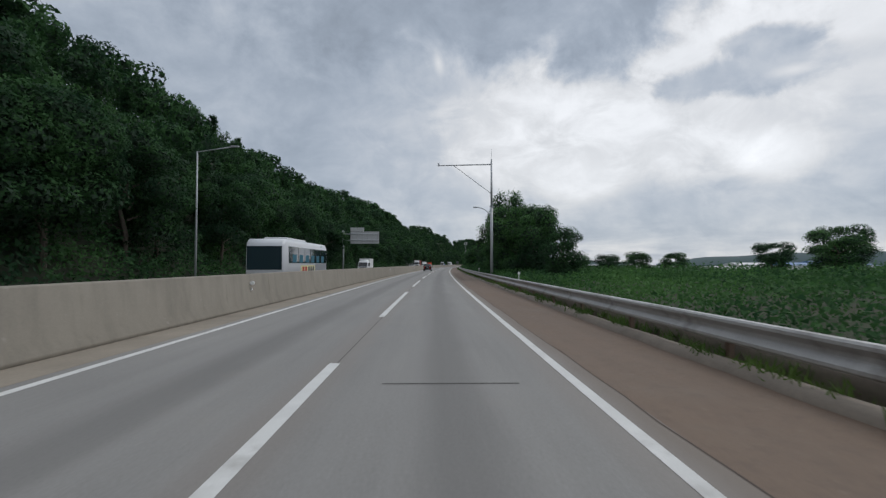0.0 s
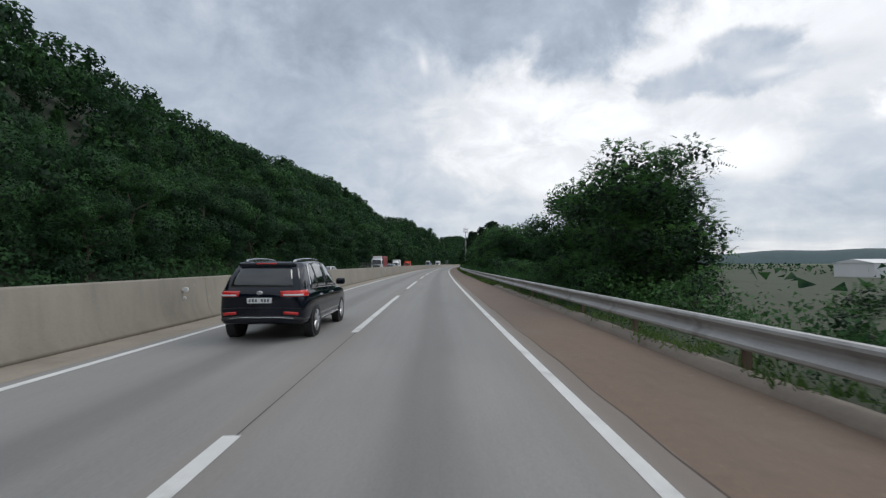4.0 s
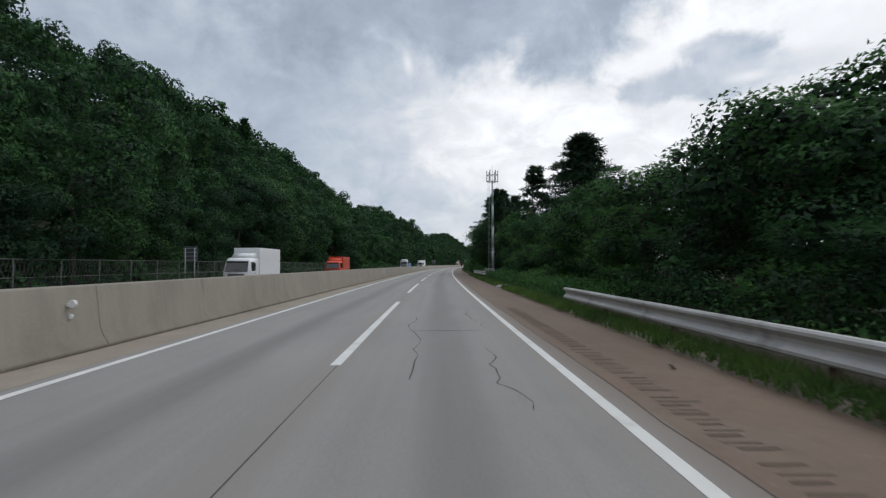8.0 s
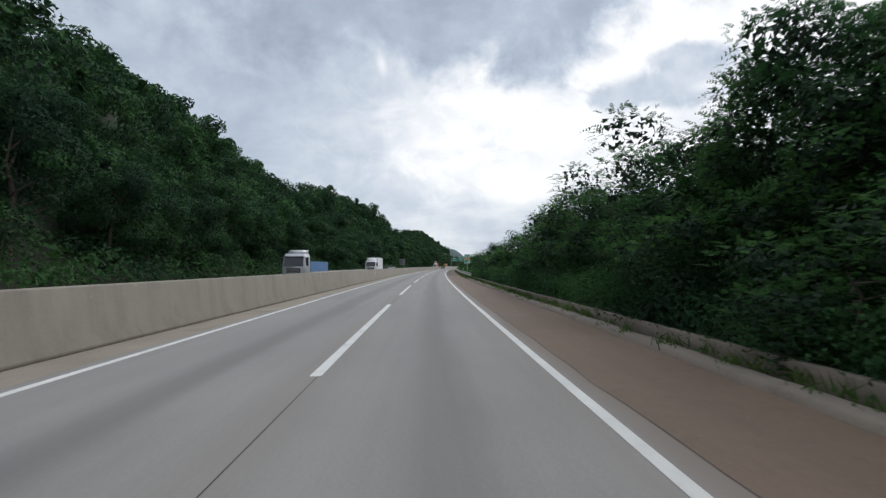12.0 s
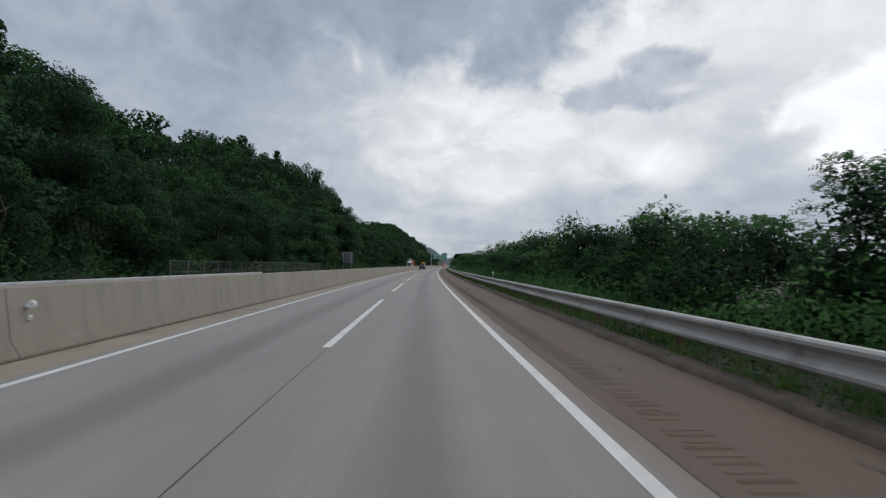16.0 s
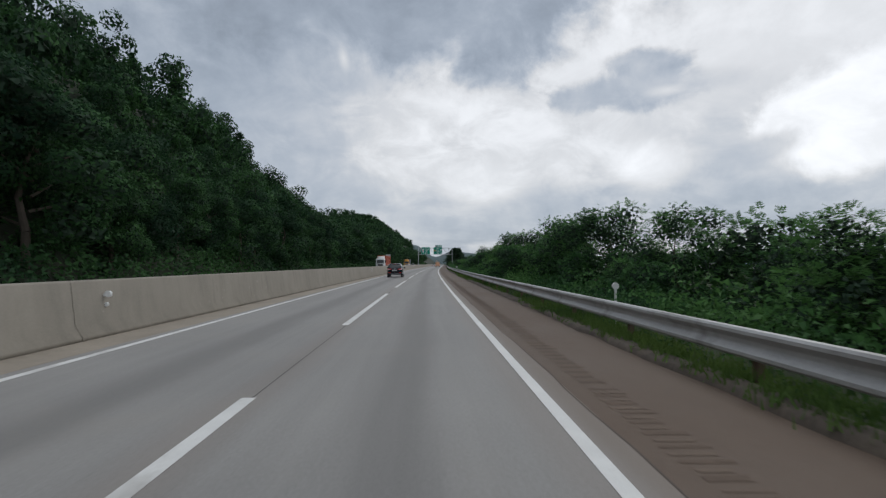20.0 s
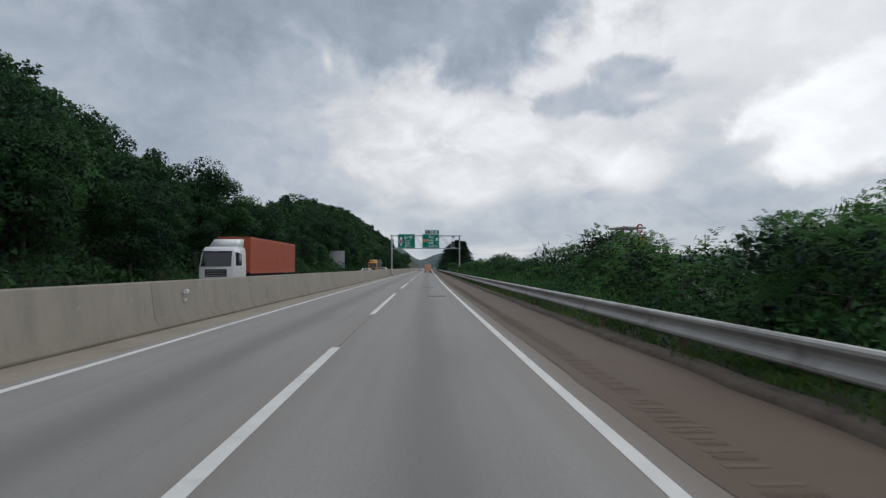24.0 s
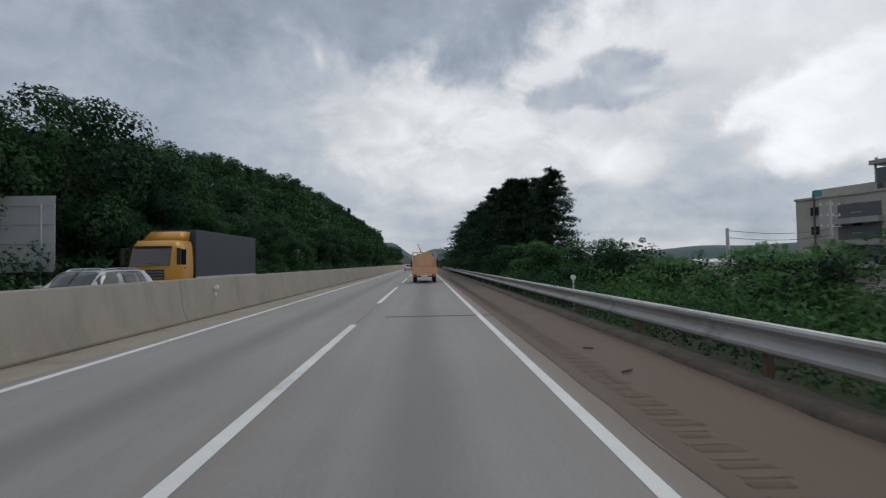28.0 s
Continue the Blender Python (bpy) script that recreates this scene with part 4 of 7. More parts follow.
cover("weed_bank", "low dark weeds growing out under the guardrail", 404, 700, 4.75, 5.3, 20000, 0.36, 0.07, LEAF, 65, 0.6)
cover("weed_bank", "low dark weeds growing out under the guardrail", 66, 150, 4.9, 5.6, 8000, 0.36, 0.07, LEAF, 66, 0.6)
cover("weed_bank", "low dark weeds growing out under the guardrail", 700, 780, 4.85, 5.7, 9000, 0.45, 0.075, LEAF, 68, 0.6)
cover("weed_bank", "thick green weeds behind the guardrail by the gantry", 690, 800, 5.0, 9.0, 40000, 1.3, 0.10, LEAF, 67, 0.7)

# ---- guardrails ----
def rail_mesh(length):
    """W-beam rail 4 m long; local y along the road, x towards the grass."""
    pr = [(0.055, 0.878), (-0.03, 0.874), (-0.058, 0.842), (-0.060, 0.796), (0.028, 0.724), (0.036, 0.705), (0.036, 0.645), (0.028, 0.626), (-0.060, 0.552), (-0.058, 0.504), (-0.03, 0.470), (0.045, 0.463)]
    out = [(x + 0.006, z) for x, z in reversed(pr)]
    ring = pr + out
    n = len(ring)
    v = [(x, y, z) for y in (-0.03, length + 0.03) for x, z in ring]
    f = [(j, (j + 1) % n, n + (j + 1) % n, n + j) for j in range(n)]
    me = bpy.data.meshes.new("rail")
    me.from_pydata(v, [], f)
    me.materials.append(GALV)
    return me


RAIL = rail_mesh(4.0)
bm = boxm(0.06, 0.16, -0.06, 0.06, -0.9, 0.84, bevel=0.01)
POST = part("post", bm, RUST).data
bpy.data.objects.remove(bpy.data.objects["post"])
bm = boxm(0.036, 0.06, -0.05, 0.05, 0.64, 0.77, bevel=0.005)
BLOCK = part("block", bm, GALV).data
bpy.data.objects.remove(bpy.data.objects["block"])


def guardrail(s0, s1, u, label, bend=0.0, lift=0.0):
    g = thing("guardrail", at(s0, u), label, "guardrail", "guardrails along the shoulder")
    inv = g.matrix_basis.inverted()
    for s in np.arange(s0, s1 - 0.1, 4.0):
        k = (s - s0) / max(s1 - s0, 1)
        m = inv @ at(s, u + bend * k * k, lift, -math.degrees(math.atan2(2 * bend * k, max(s1 - s0, 1))))
        for name, me in (("rail", RAIL), ("post", POST), ("bracket", BLOCK)):
            o = new(name, me)
            o.parent = g
            o.matrix_basis = m
    return g


guardrail(-60, 228, 4.72, "galvanised steel guardrail, dull and dusty, along the kerb", 0.0, -0.11)
guardrail(262, 278, 5.0, "short galvanised guardrail end half hidden by weeds", -0.3)
guardrail(268, 280, 6.6, "short second guardrail behind the first, tilted in weeds", -0.4, 0.25)
guardrail(372, 828, 4.72, "galvanised steel guardrail with dusty top edge", 0.0, -0.11)
guardrail(696, 708, 6.0, "second guardrail guarding the sign gantry post", 0.0, 0.08)
bm = boxm(-0.35, 0.35, -0.02, 0.02, 0.35, 1.05, bevel=0.008)
t = thing("rail_end_sign", at(703.6, 5.95), "yellow and black striped plate on the guardrail end", "sign")
YEL = material("sign_yellow", (0.75, 0.42, 0.03), 0.5, var=0.1)
BLACKP = material("black_paint", (0.02, 0.02, 0.02), 0.5, var=0.2)
part("plate", bm, YEL, t)
for k in range(3):
    o = part("stripe", boxm(-0.06, 0.06, -0.026, -0.021, 0.38, 1.02), BLACKP, t)
    o.location.x = -0.2 + 0.2 * k

# low wall behind the kerb, where the cutting begins
for s0, s1 in ((-60, 62), (150, 228), (292, 372)):
    w = strip("low_wall", [(5.08, -0.2), (5.08, 0.25), (5.11, 0.27), (5.25, 0.27), (5.27, -0.3)], s0, s1, GUTTER, 3.0, closed=True)
    tagged(w, "low brown-stained concrete wall behind the kerb", "wall", kind="structure")

# pale concrete aprons of the roadside drains
for s0, s1 in ((242.8, 246.2), (268.4, 272.2)):
    w = strip("drain_apron", [(4.27, -0.10), (4.32, 0.03), (4.5, 0.105), (5.1, 0.125), (5.3, 0.10), (5.36, -0.2)], s0, s1, PALE_CONCRETE, 1.2)
    tagged(w, "pale concrete drain apron let into the kerb", "drain", kind="structure")

# rumble strip on the shoulder: groove shade painted as dark quads, paler ridge quads between
def shoulder_z(u):
    return -0.004 - 0.026 * (u - 2.2) / 2.42


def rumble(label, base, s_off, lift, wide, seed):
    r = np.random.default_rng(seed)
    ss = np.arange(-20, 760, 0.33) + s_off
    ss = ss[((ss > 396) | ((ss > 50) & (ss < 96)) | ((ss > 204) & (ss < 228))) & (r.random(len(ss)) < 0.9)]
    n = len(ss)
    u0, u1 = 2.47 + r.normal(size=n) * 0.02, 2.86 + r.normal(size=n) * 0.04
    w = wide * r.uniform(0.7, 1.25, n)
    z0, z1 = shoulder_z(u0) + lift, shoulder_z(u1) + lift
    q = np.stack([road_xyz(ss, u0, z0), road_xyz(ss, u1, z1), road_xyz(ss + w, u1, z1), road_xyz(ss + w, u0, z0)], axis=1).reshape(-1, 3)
    o = new("rumble_strip", mesh_from("rumble_strip", q, np.arange(4 * n).reshape(n, 4), material("rumble_" + ("groove_shade" if lift < 0.004 else "ridge"), base, 0.9, var=0.5, scale=1.2, fine=18)))
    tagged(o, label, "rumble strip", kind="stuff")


rumble("rows of short rumble grooves in the shoulder, their shade painted dark", (0.098, 0.067, 0.047), 0.0, 0.0035, 0.09, 9)
rumble("pale ridges between the rumble grooves", (0.125, 0.090, 0.066), 0.16, 0.0045, 0.06, 10)

# repairs, cracks and stains in the concrete
LIGHT_PATCH = material("patch_concrete", (0.36, 0.34, 0.29), 0.85, var=0.15, scale=1.0, fine=20)
DARK_PATCH = material("patch_asphalt", (0.075, 0.073, 0.07), 0.85, var=0.25, scale=2.0, fine=30)


def patch(label, s0, s1, u0, u1, mat, name="road_patch"):
    p = strip(name, [(u0, 0.0035), (u1, 0.0035)], s0, s1, mat, 2.0)
    return tagged(p, label, "road patch", kind="structure")


patch("pale rectangular concrete repair patch", 465.7, 467.1, -2.3, 0.15, LIGHT_PATCH)
patch("pale rectangular concrete repair patch", 466.7, 467.3, -5.3, -2.4, LIGHT_PATCH)
patch("dark asphalt repair strip across the lane", 634.0, 634.7, 0.15, 1.25, DARK_PATCH)
patch("dark asphalt repair strip across the lane", 646.0, 646.6, -0.1, 0.7, DARK_PATCH)
patch("dark asphalt repair strip across the lane", 664.5, 665.1, 0.2, 1.35, DARK_PATCH)
patch("dark asphalt repair strip across the lane", 587.0, 587.4, -1.5, 0.1, DARK_PATCH)
patch("dark sealed joint across the lane", 720.3, 720.55, -1.1, 2.2, DARK_PATCH)
for s in (6.6, 211.5, 222.0):
    patch("dark broken joint across the lane", s, s + 0.05, -0.9, 1.0, JOINT)


def crack(s0, u0, length, seed, across=0.0):
    r = np.random.default_rng(seed)
    n = 14
    s_ = s0 + np.linspace(0, length, n)
    u_ = u0 + np.cumsum(r.normal(size=n) * 0.09) + across * np.linspace(0, 1, n)
    w = 0.004 + 0.010 * r.random(n)
    a, b = road_xyz(s_, u_ - w, np.full(n, 0.003)), road_xyz(s_, u_ + w, np.full(n, 0.003))
    v = np.stack([a, b], axis=1).reshape(-1, 3)
    k = np.arange(n - 1) * 2
    o = new("crack", mesh_from("crack", v, np.stack([k, k + 1, k + 3, k + 2], axis=-1), JOINT))
    tagged(o, "jagged dark crack in the concrete", "crack", kind="structure")


for j, (s, u, l) in enumerate(((58.5, 0.62, 5.5), (217.0, -0.45, 8.0), (222.5, 1.1, 5.0), (215.5, 0.9, 4.0), (491, 0.65, 1.6), (634.8, 0.75, 1.3), (493.5, 0.1, 2.0))):
    crack(s, u, l, 40 + j)
r = np.random.default_rng(17)
for j in range(70):
    s, u = r.uniform(0, 760), r.choice([r.uniform(-5.5, 1.6), r.uniform(2.6, 4.4)])
    if j % 2:
        crack(s, u, r.uniform(0.3, 1.2), 200 + j, r.normal() * 0.4)
# litter
DEBRIS = material("litter", (0.09, 0.07, 0.055), 0.9, var=0.4)
ORANGE_PL = material("orange_plastic", (0.75, 0.16, 0.03), 0.5, var=0.1)
for j, (s, u, mat, lab, size) in enumerate(((298.5, -6.3, ORANGE_PL, "broken piece of orange plastic lying by the barrier", 0.35), (84.0, 3.35, DEBRIS, "bent strip of dark rubber on the shoulder", 0.28), (443.6, 3.25, DEBRIS, "broken twig lying on the shoulder", 0.25),
                                            (640.5, 3.9, WHITE, "scrap of white litter on the shoulder", 0.15), (714.5, 3.1, DEBRIS, "dark scrap of rubber on the shoulder", 0.14), (712.5, 3.0, DEBRIS, "dark scrap of rubber on the shoulder", 0.14),
                                            (217.5, 3.55, DEBRIS, "dark scrap of rubber on the shoulder", 0.2), (190.5, 2.7, DEBRIS, "dark scrap of rubber on the shoulder", 0.2))):
    bm = bmesh.new()
    rr = random.Random(j)
    for k in range(4):
        a0 = k * size / 3
        tube(bm, (math.sin(a0 * 4) * size * 0.3, a0, 0.02), (math.sin((a0 + size / 3) * 4) * size * 0.3, a0 + size / 3, 0.025 + 0.02 * rr.random()), 0.018, 0.013, 6)
    t = part("litter", bm, mat)
    t.matrix_basis = at(s, u, -0.01 if u > 2 else 0.0, 60 * j)
    tagged(t, lab, "litter")

# reflectors on the barrier
for k in range(17):
    s = 18.0 + 50.3 * k
    t = thing("delineator", at(s, -7.09, 0.93), "small white round reflector on the barrier", "reflector", "barrier reflectors")
    part("bracket", boxm(-0.06, 0.06, -0.04, 0.04, -0.03, 0.03, bevel=0.01), WHITE, t)
    part("disc", tubem((0.08, -0.03, 0.02), (0.08, 0.03, 0.02), 0.075), WHITE, t)
    part("disc", tubem((0.04, -0.02, -0.22), (0.04, 0.02, -0.22), 0.05), WHITE, t)
for s in (31.0, 62.5, 404.0, 447.0, 522.0, 600.0, 722.0):
    t = thing("delineator", at(s, 5.3, 0), "white post reflector behind the guardrail", "reflector", "shoulder reflectors")
    part("post", tubem((0, 0, -0.3), (0, 0, 1.0), 0.03), WHITE, t)
    part("disc", tubem((0, -0.03, 1.07), (0, 0.03, 1.07), 0.09), WHITE, t)

# ---- poles, masts, signs ----
def lamp_post(s, u, h, arm, side, label):
    t = thing("street_lamp", at(s, u, -0.1), label, "street lamp")
    part("pole", tubem((0, 0, 0), (0, 0, h), 0.10, 0.06), GALV_POLE, t, smooth=True)
    part("arm", tubem((0, 0, h - 0.05), (side * arm, 0, h + 0.45), 0.05, 0.035), GALV_POLE, t, smooth=True)
    part("lamp_head", boxm(side * arm - 0.35, side * arm + 0.35, -0.12, 0.12, h + 0.38, h + 0.50, bevel=0.03), GALV_POLE, t)
    part("base_plate", boxm(-0.2, 0.2, -0.2, 0.2, 0.0, 0.06), GALV_POLE, t)


lamp_post(40.6, -20.6, 11.4, 3.2, 1, "tall grey steel street lamp beside the oncoming lanes")

t = thing("camera_mast", at(51.0, 5.75, -0.3), "tall grey steel mast with a long braced arm over the lanes", "mast")
part("pole", tubem((0, 0, 0), (0, 0, 8.2), 0.16, 0.14, 16), GALV_POLE, t, smooth=True)
part("upper_pole", tubem((0, 0, 8.2), (0, 0, 13.3), 0.12, 0.09, 16), GALV_POLE, t, smooth=True)
for z in (5.2, 8.2):
    part("flange", tubem((0, 0, z - 0.06), (0, 0, z + 0.06), 0.21, None, 16), GALV_POLE, t)
part("arm", tubem((0, 0, 12.75), (-5.7, 0, 12.6), 0.07, 0.05), GALV_POLE, t, smooth=True)
part("brace", tubem((-0.05, 0, 9.6), (-4.1, 0, 12.62), 0.035), GALV_POLE, t)
part("lightning_rod", tubem((0, 0, 13.3), (0, 0, 14.5), 0.02, 0.008, 6), GALV_POLE, t)
part("camera_head", boxm(-5.8, -5.62, -0.12, 0.12, 12.55, 12.85, bevel=0.03), GALV_POLE, t)
bm = bmesh.new()
for k in range(8):
    a0, a1 = math.pi * k / 16, math.pi * (k + 1) / 16
    tube(bm, (-1.7 * (1 - math.cos(a0)), 0, 6.6 + 1.5 * math.sin(a0)), (-1.7 * (1 - math.cos(a1)), 0, 6.6 + 1.5 * math.sin(a1)), 0.04, None, 8)
part("lamp_arm", bm, GALV_POLE, t)
part("lamp_head", boxm(-1.95, -1.6, -0.1, 0.1, 8.02, 8.16, bevel=0.03), GALV_POLE, t)

# back of the cantilevered direction sign over the oncoming lanes
t = thing("cantilever_sign", at(101.0, -20.9, -0.1), "back of a large road sign on a grey steel cantilever post", "road sign")
part("post", tubem((0, 0, 0), (0, 0, 8.9), 0.22, 0.20, 16), GALV_POLE, t, smooth=True)
for z in (6.85, 8.2):
    part("arm", tubem((0, 0, z), (7.4, 0, z), 0.10, 0.09), GALV_POLE, t, smooth=True)
    part("collar", tubem((0, 0, z - 0.18), (0, 0, z + 0.18), 0.27, None, 16), GALV_POLE, t)
pl = part("panel", boxm(1.5, 7.6, 0.16, 0.21, 6.15, 8.75, bevel=0.01), SIGN_BACK, t)
for k in range(6):
    part("stiffener", boxm(1.8 + k * 1.08, 1.9 + k * 1.08, 0.09, 0.16, 6.2, 8.7), GALV, pl)
for z in (6.16, 8.70):
    part("edge_rail", boxm(1.5, 7.6, 0.09, 0.158, z - 0.03, z + 0.03), GALV, pl)
p2 = part("panel", boxm(1.5, 4.4, 0.16, 0.21, 8.78, 9.6, bevel=0.01), SIGN_BACK, t)
for k in range(3):
    part("stiffener", boxm(1.8 + k * 1.08, 1.9 + k * 1.08, 0.09, 0.16, 8.8, 9.55), GALV, p2)


def roadside_panel(s, u, w, h, z, label, mat, turn=0.0):
    t = thing("roadside_sign", at(s, u, float(ground_z(s, u)), turn), label, "road sign")
    base = -float(ground_z(s, u))
    for x in (-w * 0.32, w * 0.32):
        part("post", tubem((x, 0, -0.2), (x, 0, base + z + h * 0.9), 0.05), GALV_POLE, t, smooth=True)
    pn = part("panel", boxm(-w / 2, w / 2, 0.06, 0.10, base + z, base + z + h, bevel=0.01), mat, t)
    for k in range(4):
        zz = base + z + h * (0.12 + 0.25 * k)
        part("stiffener", boxm(-w / 2 + 0.05, w / 2 - 0.05, 0.02, 0.06, zz - 0.03, zz + 0.03), GALV, pn)
    return t


DARK_PANEL = material("dark_panel", (0.10, 0.11, 0.12), 0.6, var=0.2)
roadside_panel(251, -21.4, 1.25, 1.35, 2.0, "back of a small dark roadside sign on two posts", DARK_PANEL)
roadside_panel(529, -20.6, 3.0, 2.8, 2.2, "back of a dark rectangular roadside sign on two posts", DARK_PANEL)
roadside_panel(735, -24.2, 4.2, 4.6, 1.5, "back of a tall pale metal roadside sign", SIGN_BACK)
roadside_panel(790, -22.5, 1.3, 2.6, 1.9, "back of a pale roadside sign beyond the oncoming lanes", SIGN_BACK)

GREEN = material("sign_green", (0.0, 0.26, 0.185), 0.5, var=0.08, scale=0.8, spec=0.2)
SIGN_WHITE = material("sign_white", (0.90, 0.92, 0.92), 0.5, var=0.04, spec=0.2)
SIGN_BLUE = material("sign_blue", (0.02, 0.08, 0.36), 0.45, var=0.05)
SIGN_RED = material("sign_red", (0.60, 0.04, 0.03), 0.45, var=0.05)
SIGN_ORANGE = material("sign_orange", (0.85, 0.42, 0.02), 0.45, var=0.05)
SIGN_GREY = material("sign_grey", (0.10, 0.105, 0.12), 0.45, var=0.05)


def words(body, size, x, z, y, mat, parent, name="lettering", squeeze=1.0, bold=0.012):
    """Raised lettering on a face that looks back along the road."""
    c = bpy.data.curves.new("t", "FONT")
    c.body, c.size, c.align_x, c.offset = body, size, "CENTER", bold * size
    o = bpy.data.objects.new("t", c)
    scene.collection.objects.link(o)
    me = bpy.data.meshes.new_from_object(o)
    bpy.data.objects.remove(o)
    bpy.data.curves.remove(c)
    for v in me.vertices:
        v.co = Vector((x + v.co.x * squeeze, y, z + v.co.y))
    me.materials.clear()
    me.materials.append(mat)
    ob = new(name, me)
    ob.parent = parent
    return ob


def poly(name, pts, y, mat, parent):
    bm = bmesh.new()
    bm.faces.new([bm.verts.new((x, y, z)) for x, z in pts])
    return part(name, bm, mat, parent)


def sign_face(parent, x0, x1, z0, z1, y, name="panel"):
    pn = part(name, boxm(x0, x1, y, y + 0.06, z0, z1, bevel=0.012), GREEN, parent)
    b, g = 0.045, 0.05
    for a in ((x0 + g, x1 - g, z0 + g, z0 + g + b), (x0 + g, x1 - g, z1 - g - b, z1 - g), (x0 + g, x0 + g + b, z0 + g + b, z1 - g - b), (x1 - g - b, x1 - g, z0 + g + b, z1 - g - b)):
        part("border", boxm(a[0], a[1], y - 0.006, y - 0.001, a[2], a[3]), SIGN_WHITE, pn)
    return pn


# sign gantry
t = thing("sign_gantry", at(704.0, 0.62, 0), "grey steel truss gantry carrying green direction signs over the road", "gantry")
for x in (-7.70, 6.08):
    zb = 1.28 if x < 0 else -0.6
    for y in (-0.35, 0.35):
        part("column", boxm(x - 0.11, x + 0.11, y - 0.11, y + 0.11, zb, 8.15, bevel=0.015), GALV_POLE, t)
    bm = bmesh.new()
    z = zb + 0.5
    while z < 7.6:
        tube(bm, (x, -0.3, z), (x, 0.3, z + 0.55), 0.035, None, 6)
        tube(bm, (x, 0.3, z + 0.55), (x, -0.3, z + 1.1), 0.035, None, 6)
        z += 1.1
    part("lattice", bm, GALV_POLE, t)
for z in (5.5, 8.05):
    for y in (-0.35, 0.35):
        part("chord", boxm(-8.1, 6.35, y - 0.07, y + 0.07, z - 0.07, z + 0.07, bevel=0.01), GALV_POLE, t)
    bm = bmesh.new()
    for k in range(14):
        x = -7.9 + k
        tube(bm, (x, -0.33, z), (x + 0.5, 0.33, z), 0.03, None, 6)
        tube(bm, (x + 0.5, 0.33, z), (x + 1.0, -0.33, z), 0.03, None, 6)
    part("lacing", bm, GALV_POLE, t)
for x0, x1 in ((-2.9, -1.4), (2.0, 4.4), (2.5, 4.9)):
    part("diagonal", tubem((x0, 0.3, 8.0), (x1, 0.3, 5.55), 0.045, None, 8), GALV_POLE, t)
for x in (4.55, 4.95):
    part("hanger", boxm(x - 0.04, x + 0.04, -0.42, -0.36, 5.5, 8.1), GALV_POLE, t)
for x in (4.75,):
    for z in (5.6, 7.85):
        part("light_box", boxm(x - 0.35, x + 0.35, -0.6, -0.43, z - 0.15, z + 0.15, bevel=0.02), GALV_POLE, t)
FOOT = [(-7.24, 0.0), (-7.28, 0.12), (-7.55, 0.42), (-7.66, 1.30), (-8.18, 1.30), (-8.29, 0.42), (-8.56, 0.12), (-8.60, 0.0)]
loft([[(x, y, z) for x, z in FOOT] for y in (-2.1, 2.1)], PALE_CONCRETE, t, "footing", "smooth pale concrete footing wrapped round the barrier")
part("rusty_edge", boxm(-7.24, -7.16, -2.0, 2.0, 0.002, 0.05, bevel=0.01), RUST, t)
for y in (-0.35, 0.35):
    part("foot_plate", boxm(-7.68, -7.62, y - 0.2, y + 0.2, 0.72, 1.26, bevel=0.01), GALV_POLE, t)
pn = sign_face(t, -6.45, -2.95, 5.5, 8.38, -0.55)
words("동서울", 0.62, -4.35, 7.5, -0.56, SIGN_WHITE, pn)
words("E.Seoul", 0.44, -4.4, 6.98, -0.56, SIGN_WHITE, pn, squeeze=0.85)
words("진천", 0.62, -4.55, 6.28, -0.56, SIGN_WHITE, pn)
words("Jincheon", 0.44, -4.38, 5.82, -0.56, SIGN_WHITE, pn, squeeze=0.85)
poly("arrow", [(-5.92, 5.95), (-5.68, 5.95), (-5.68, 7.45), (-5.48, 7.45), (-5.8, 7.92), (-6.12, 7.45), (-5.92, 7.45)], -0.557, SIGN_WHITE, pn)
sh = poly("route_shield", [(-5.8 + 0.44 * x, 6.8 + 0.44 * z) for x, z in ((0, -0.95), (0.7, -0.7), (0.95, -0.1), (0.75, 0.35), (0.9, 0.8), (0.4, 0.9), (0, 0.78), (-0.4, 0.9), (-0.9, 0.8), (-0.75, 0.35), (-0.95, -0.1), (-0.7, -0.7))], -0.562, SIGN_WHITE, pn)
poly("shield_field", [(-5.8 + 0.37 * x, 6.8 + 0.37 * z) for x, z in ((0, -0.95), (0.7, -0.7), (0.95, -0.1), (0.78, 0.35), (-0.78, 0.35), (-0.95, -0.1), (-0.7, -0.7))], -0.566, SIGN_BLUE, sh)
poly("shield_field", [(-5.8 + 0.37 * x, 6.8 + 0.37 * z) for x, z in ((0.76, 0.42), (0.9, 0.8), (0.4, 0.9), (0, 0.78), (-0.4, 0.9), (-0.9, 0.8), (-0.76, 0.42))], -0.566, SIGN_RED, sh)
words("35", 0.46, -5.8, 6.55, -0.57, SIGN_WHITE, sh)
pn = sign_face(t, -1.52, 1.95, 5.55, 8.38, -0.55)
words("괴산", 0.62, 0.22, 7.55, -0.56, SIGN_WHITE, pn)
words("Goesan", 0.44, 0.25, 7.02, -0.56, SIGN_WHITE, pn, squeeze=0.85)
words("증평", 0.62, 0.25, 6.32, -0.56, SIGN_WHITE, pn)
words("Jeungpyeong", 0.44, 0.68, 5.86, -0.56, SIGN_WHITE, pn, squeeze=0.85)
words("1 km", 0.38, 1.45, 6.42, -0.56, SIGN_WHITE, pn, squeeze=0.85)
poly("arrow", [(1.1, 7.05), (1.28, 6.95), (1.52, 7.2), (1.66, 7.0), (1.72, 7.62), (1.1, 7.58), (1.3, 7.42)], -0.557, SIGN_WHITE, pn)
rb = part("route_plate", boxm(-1.35, -0.4, -0.575, -0.555, 6.78, 7.3), SIGN_ORANGE, pn)
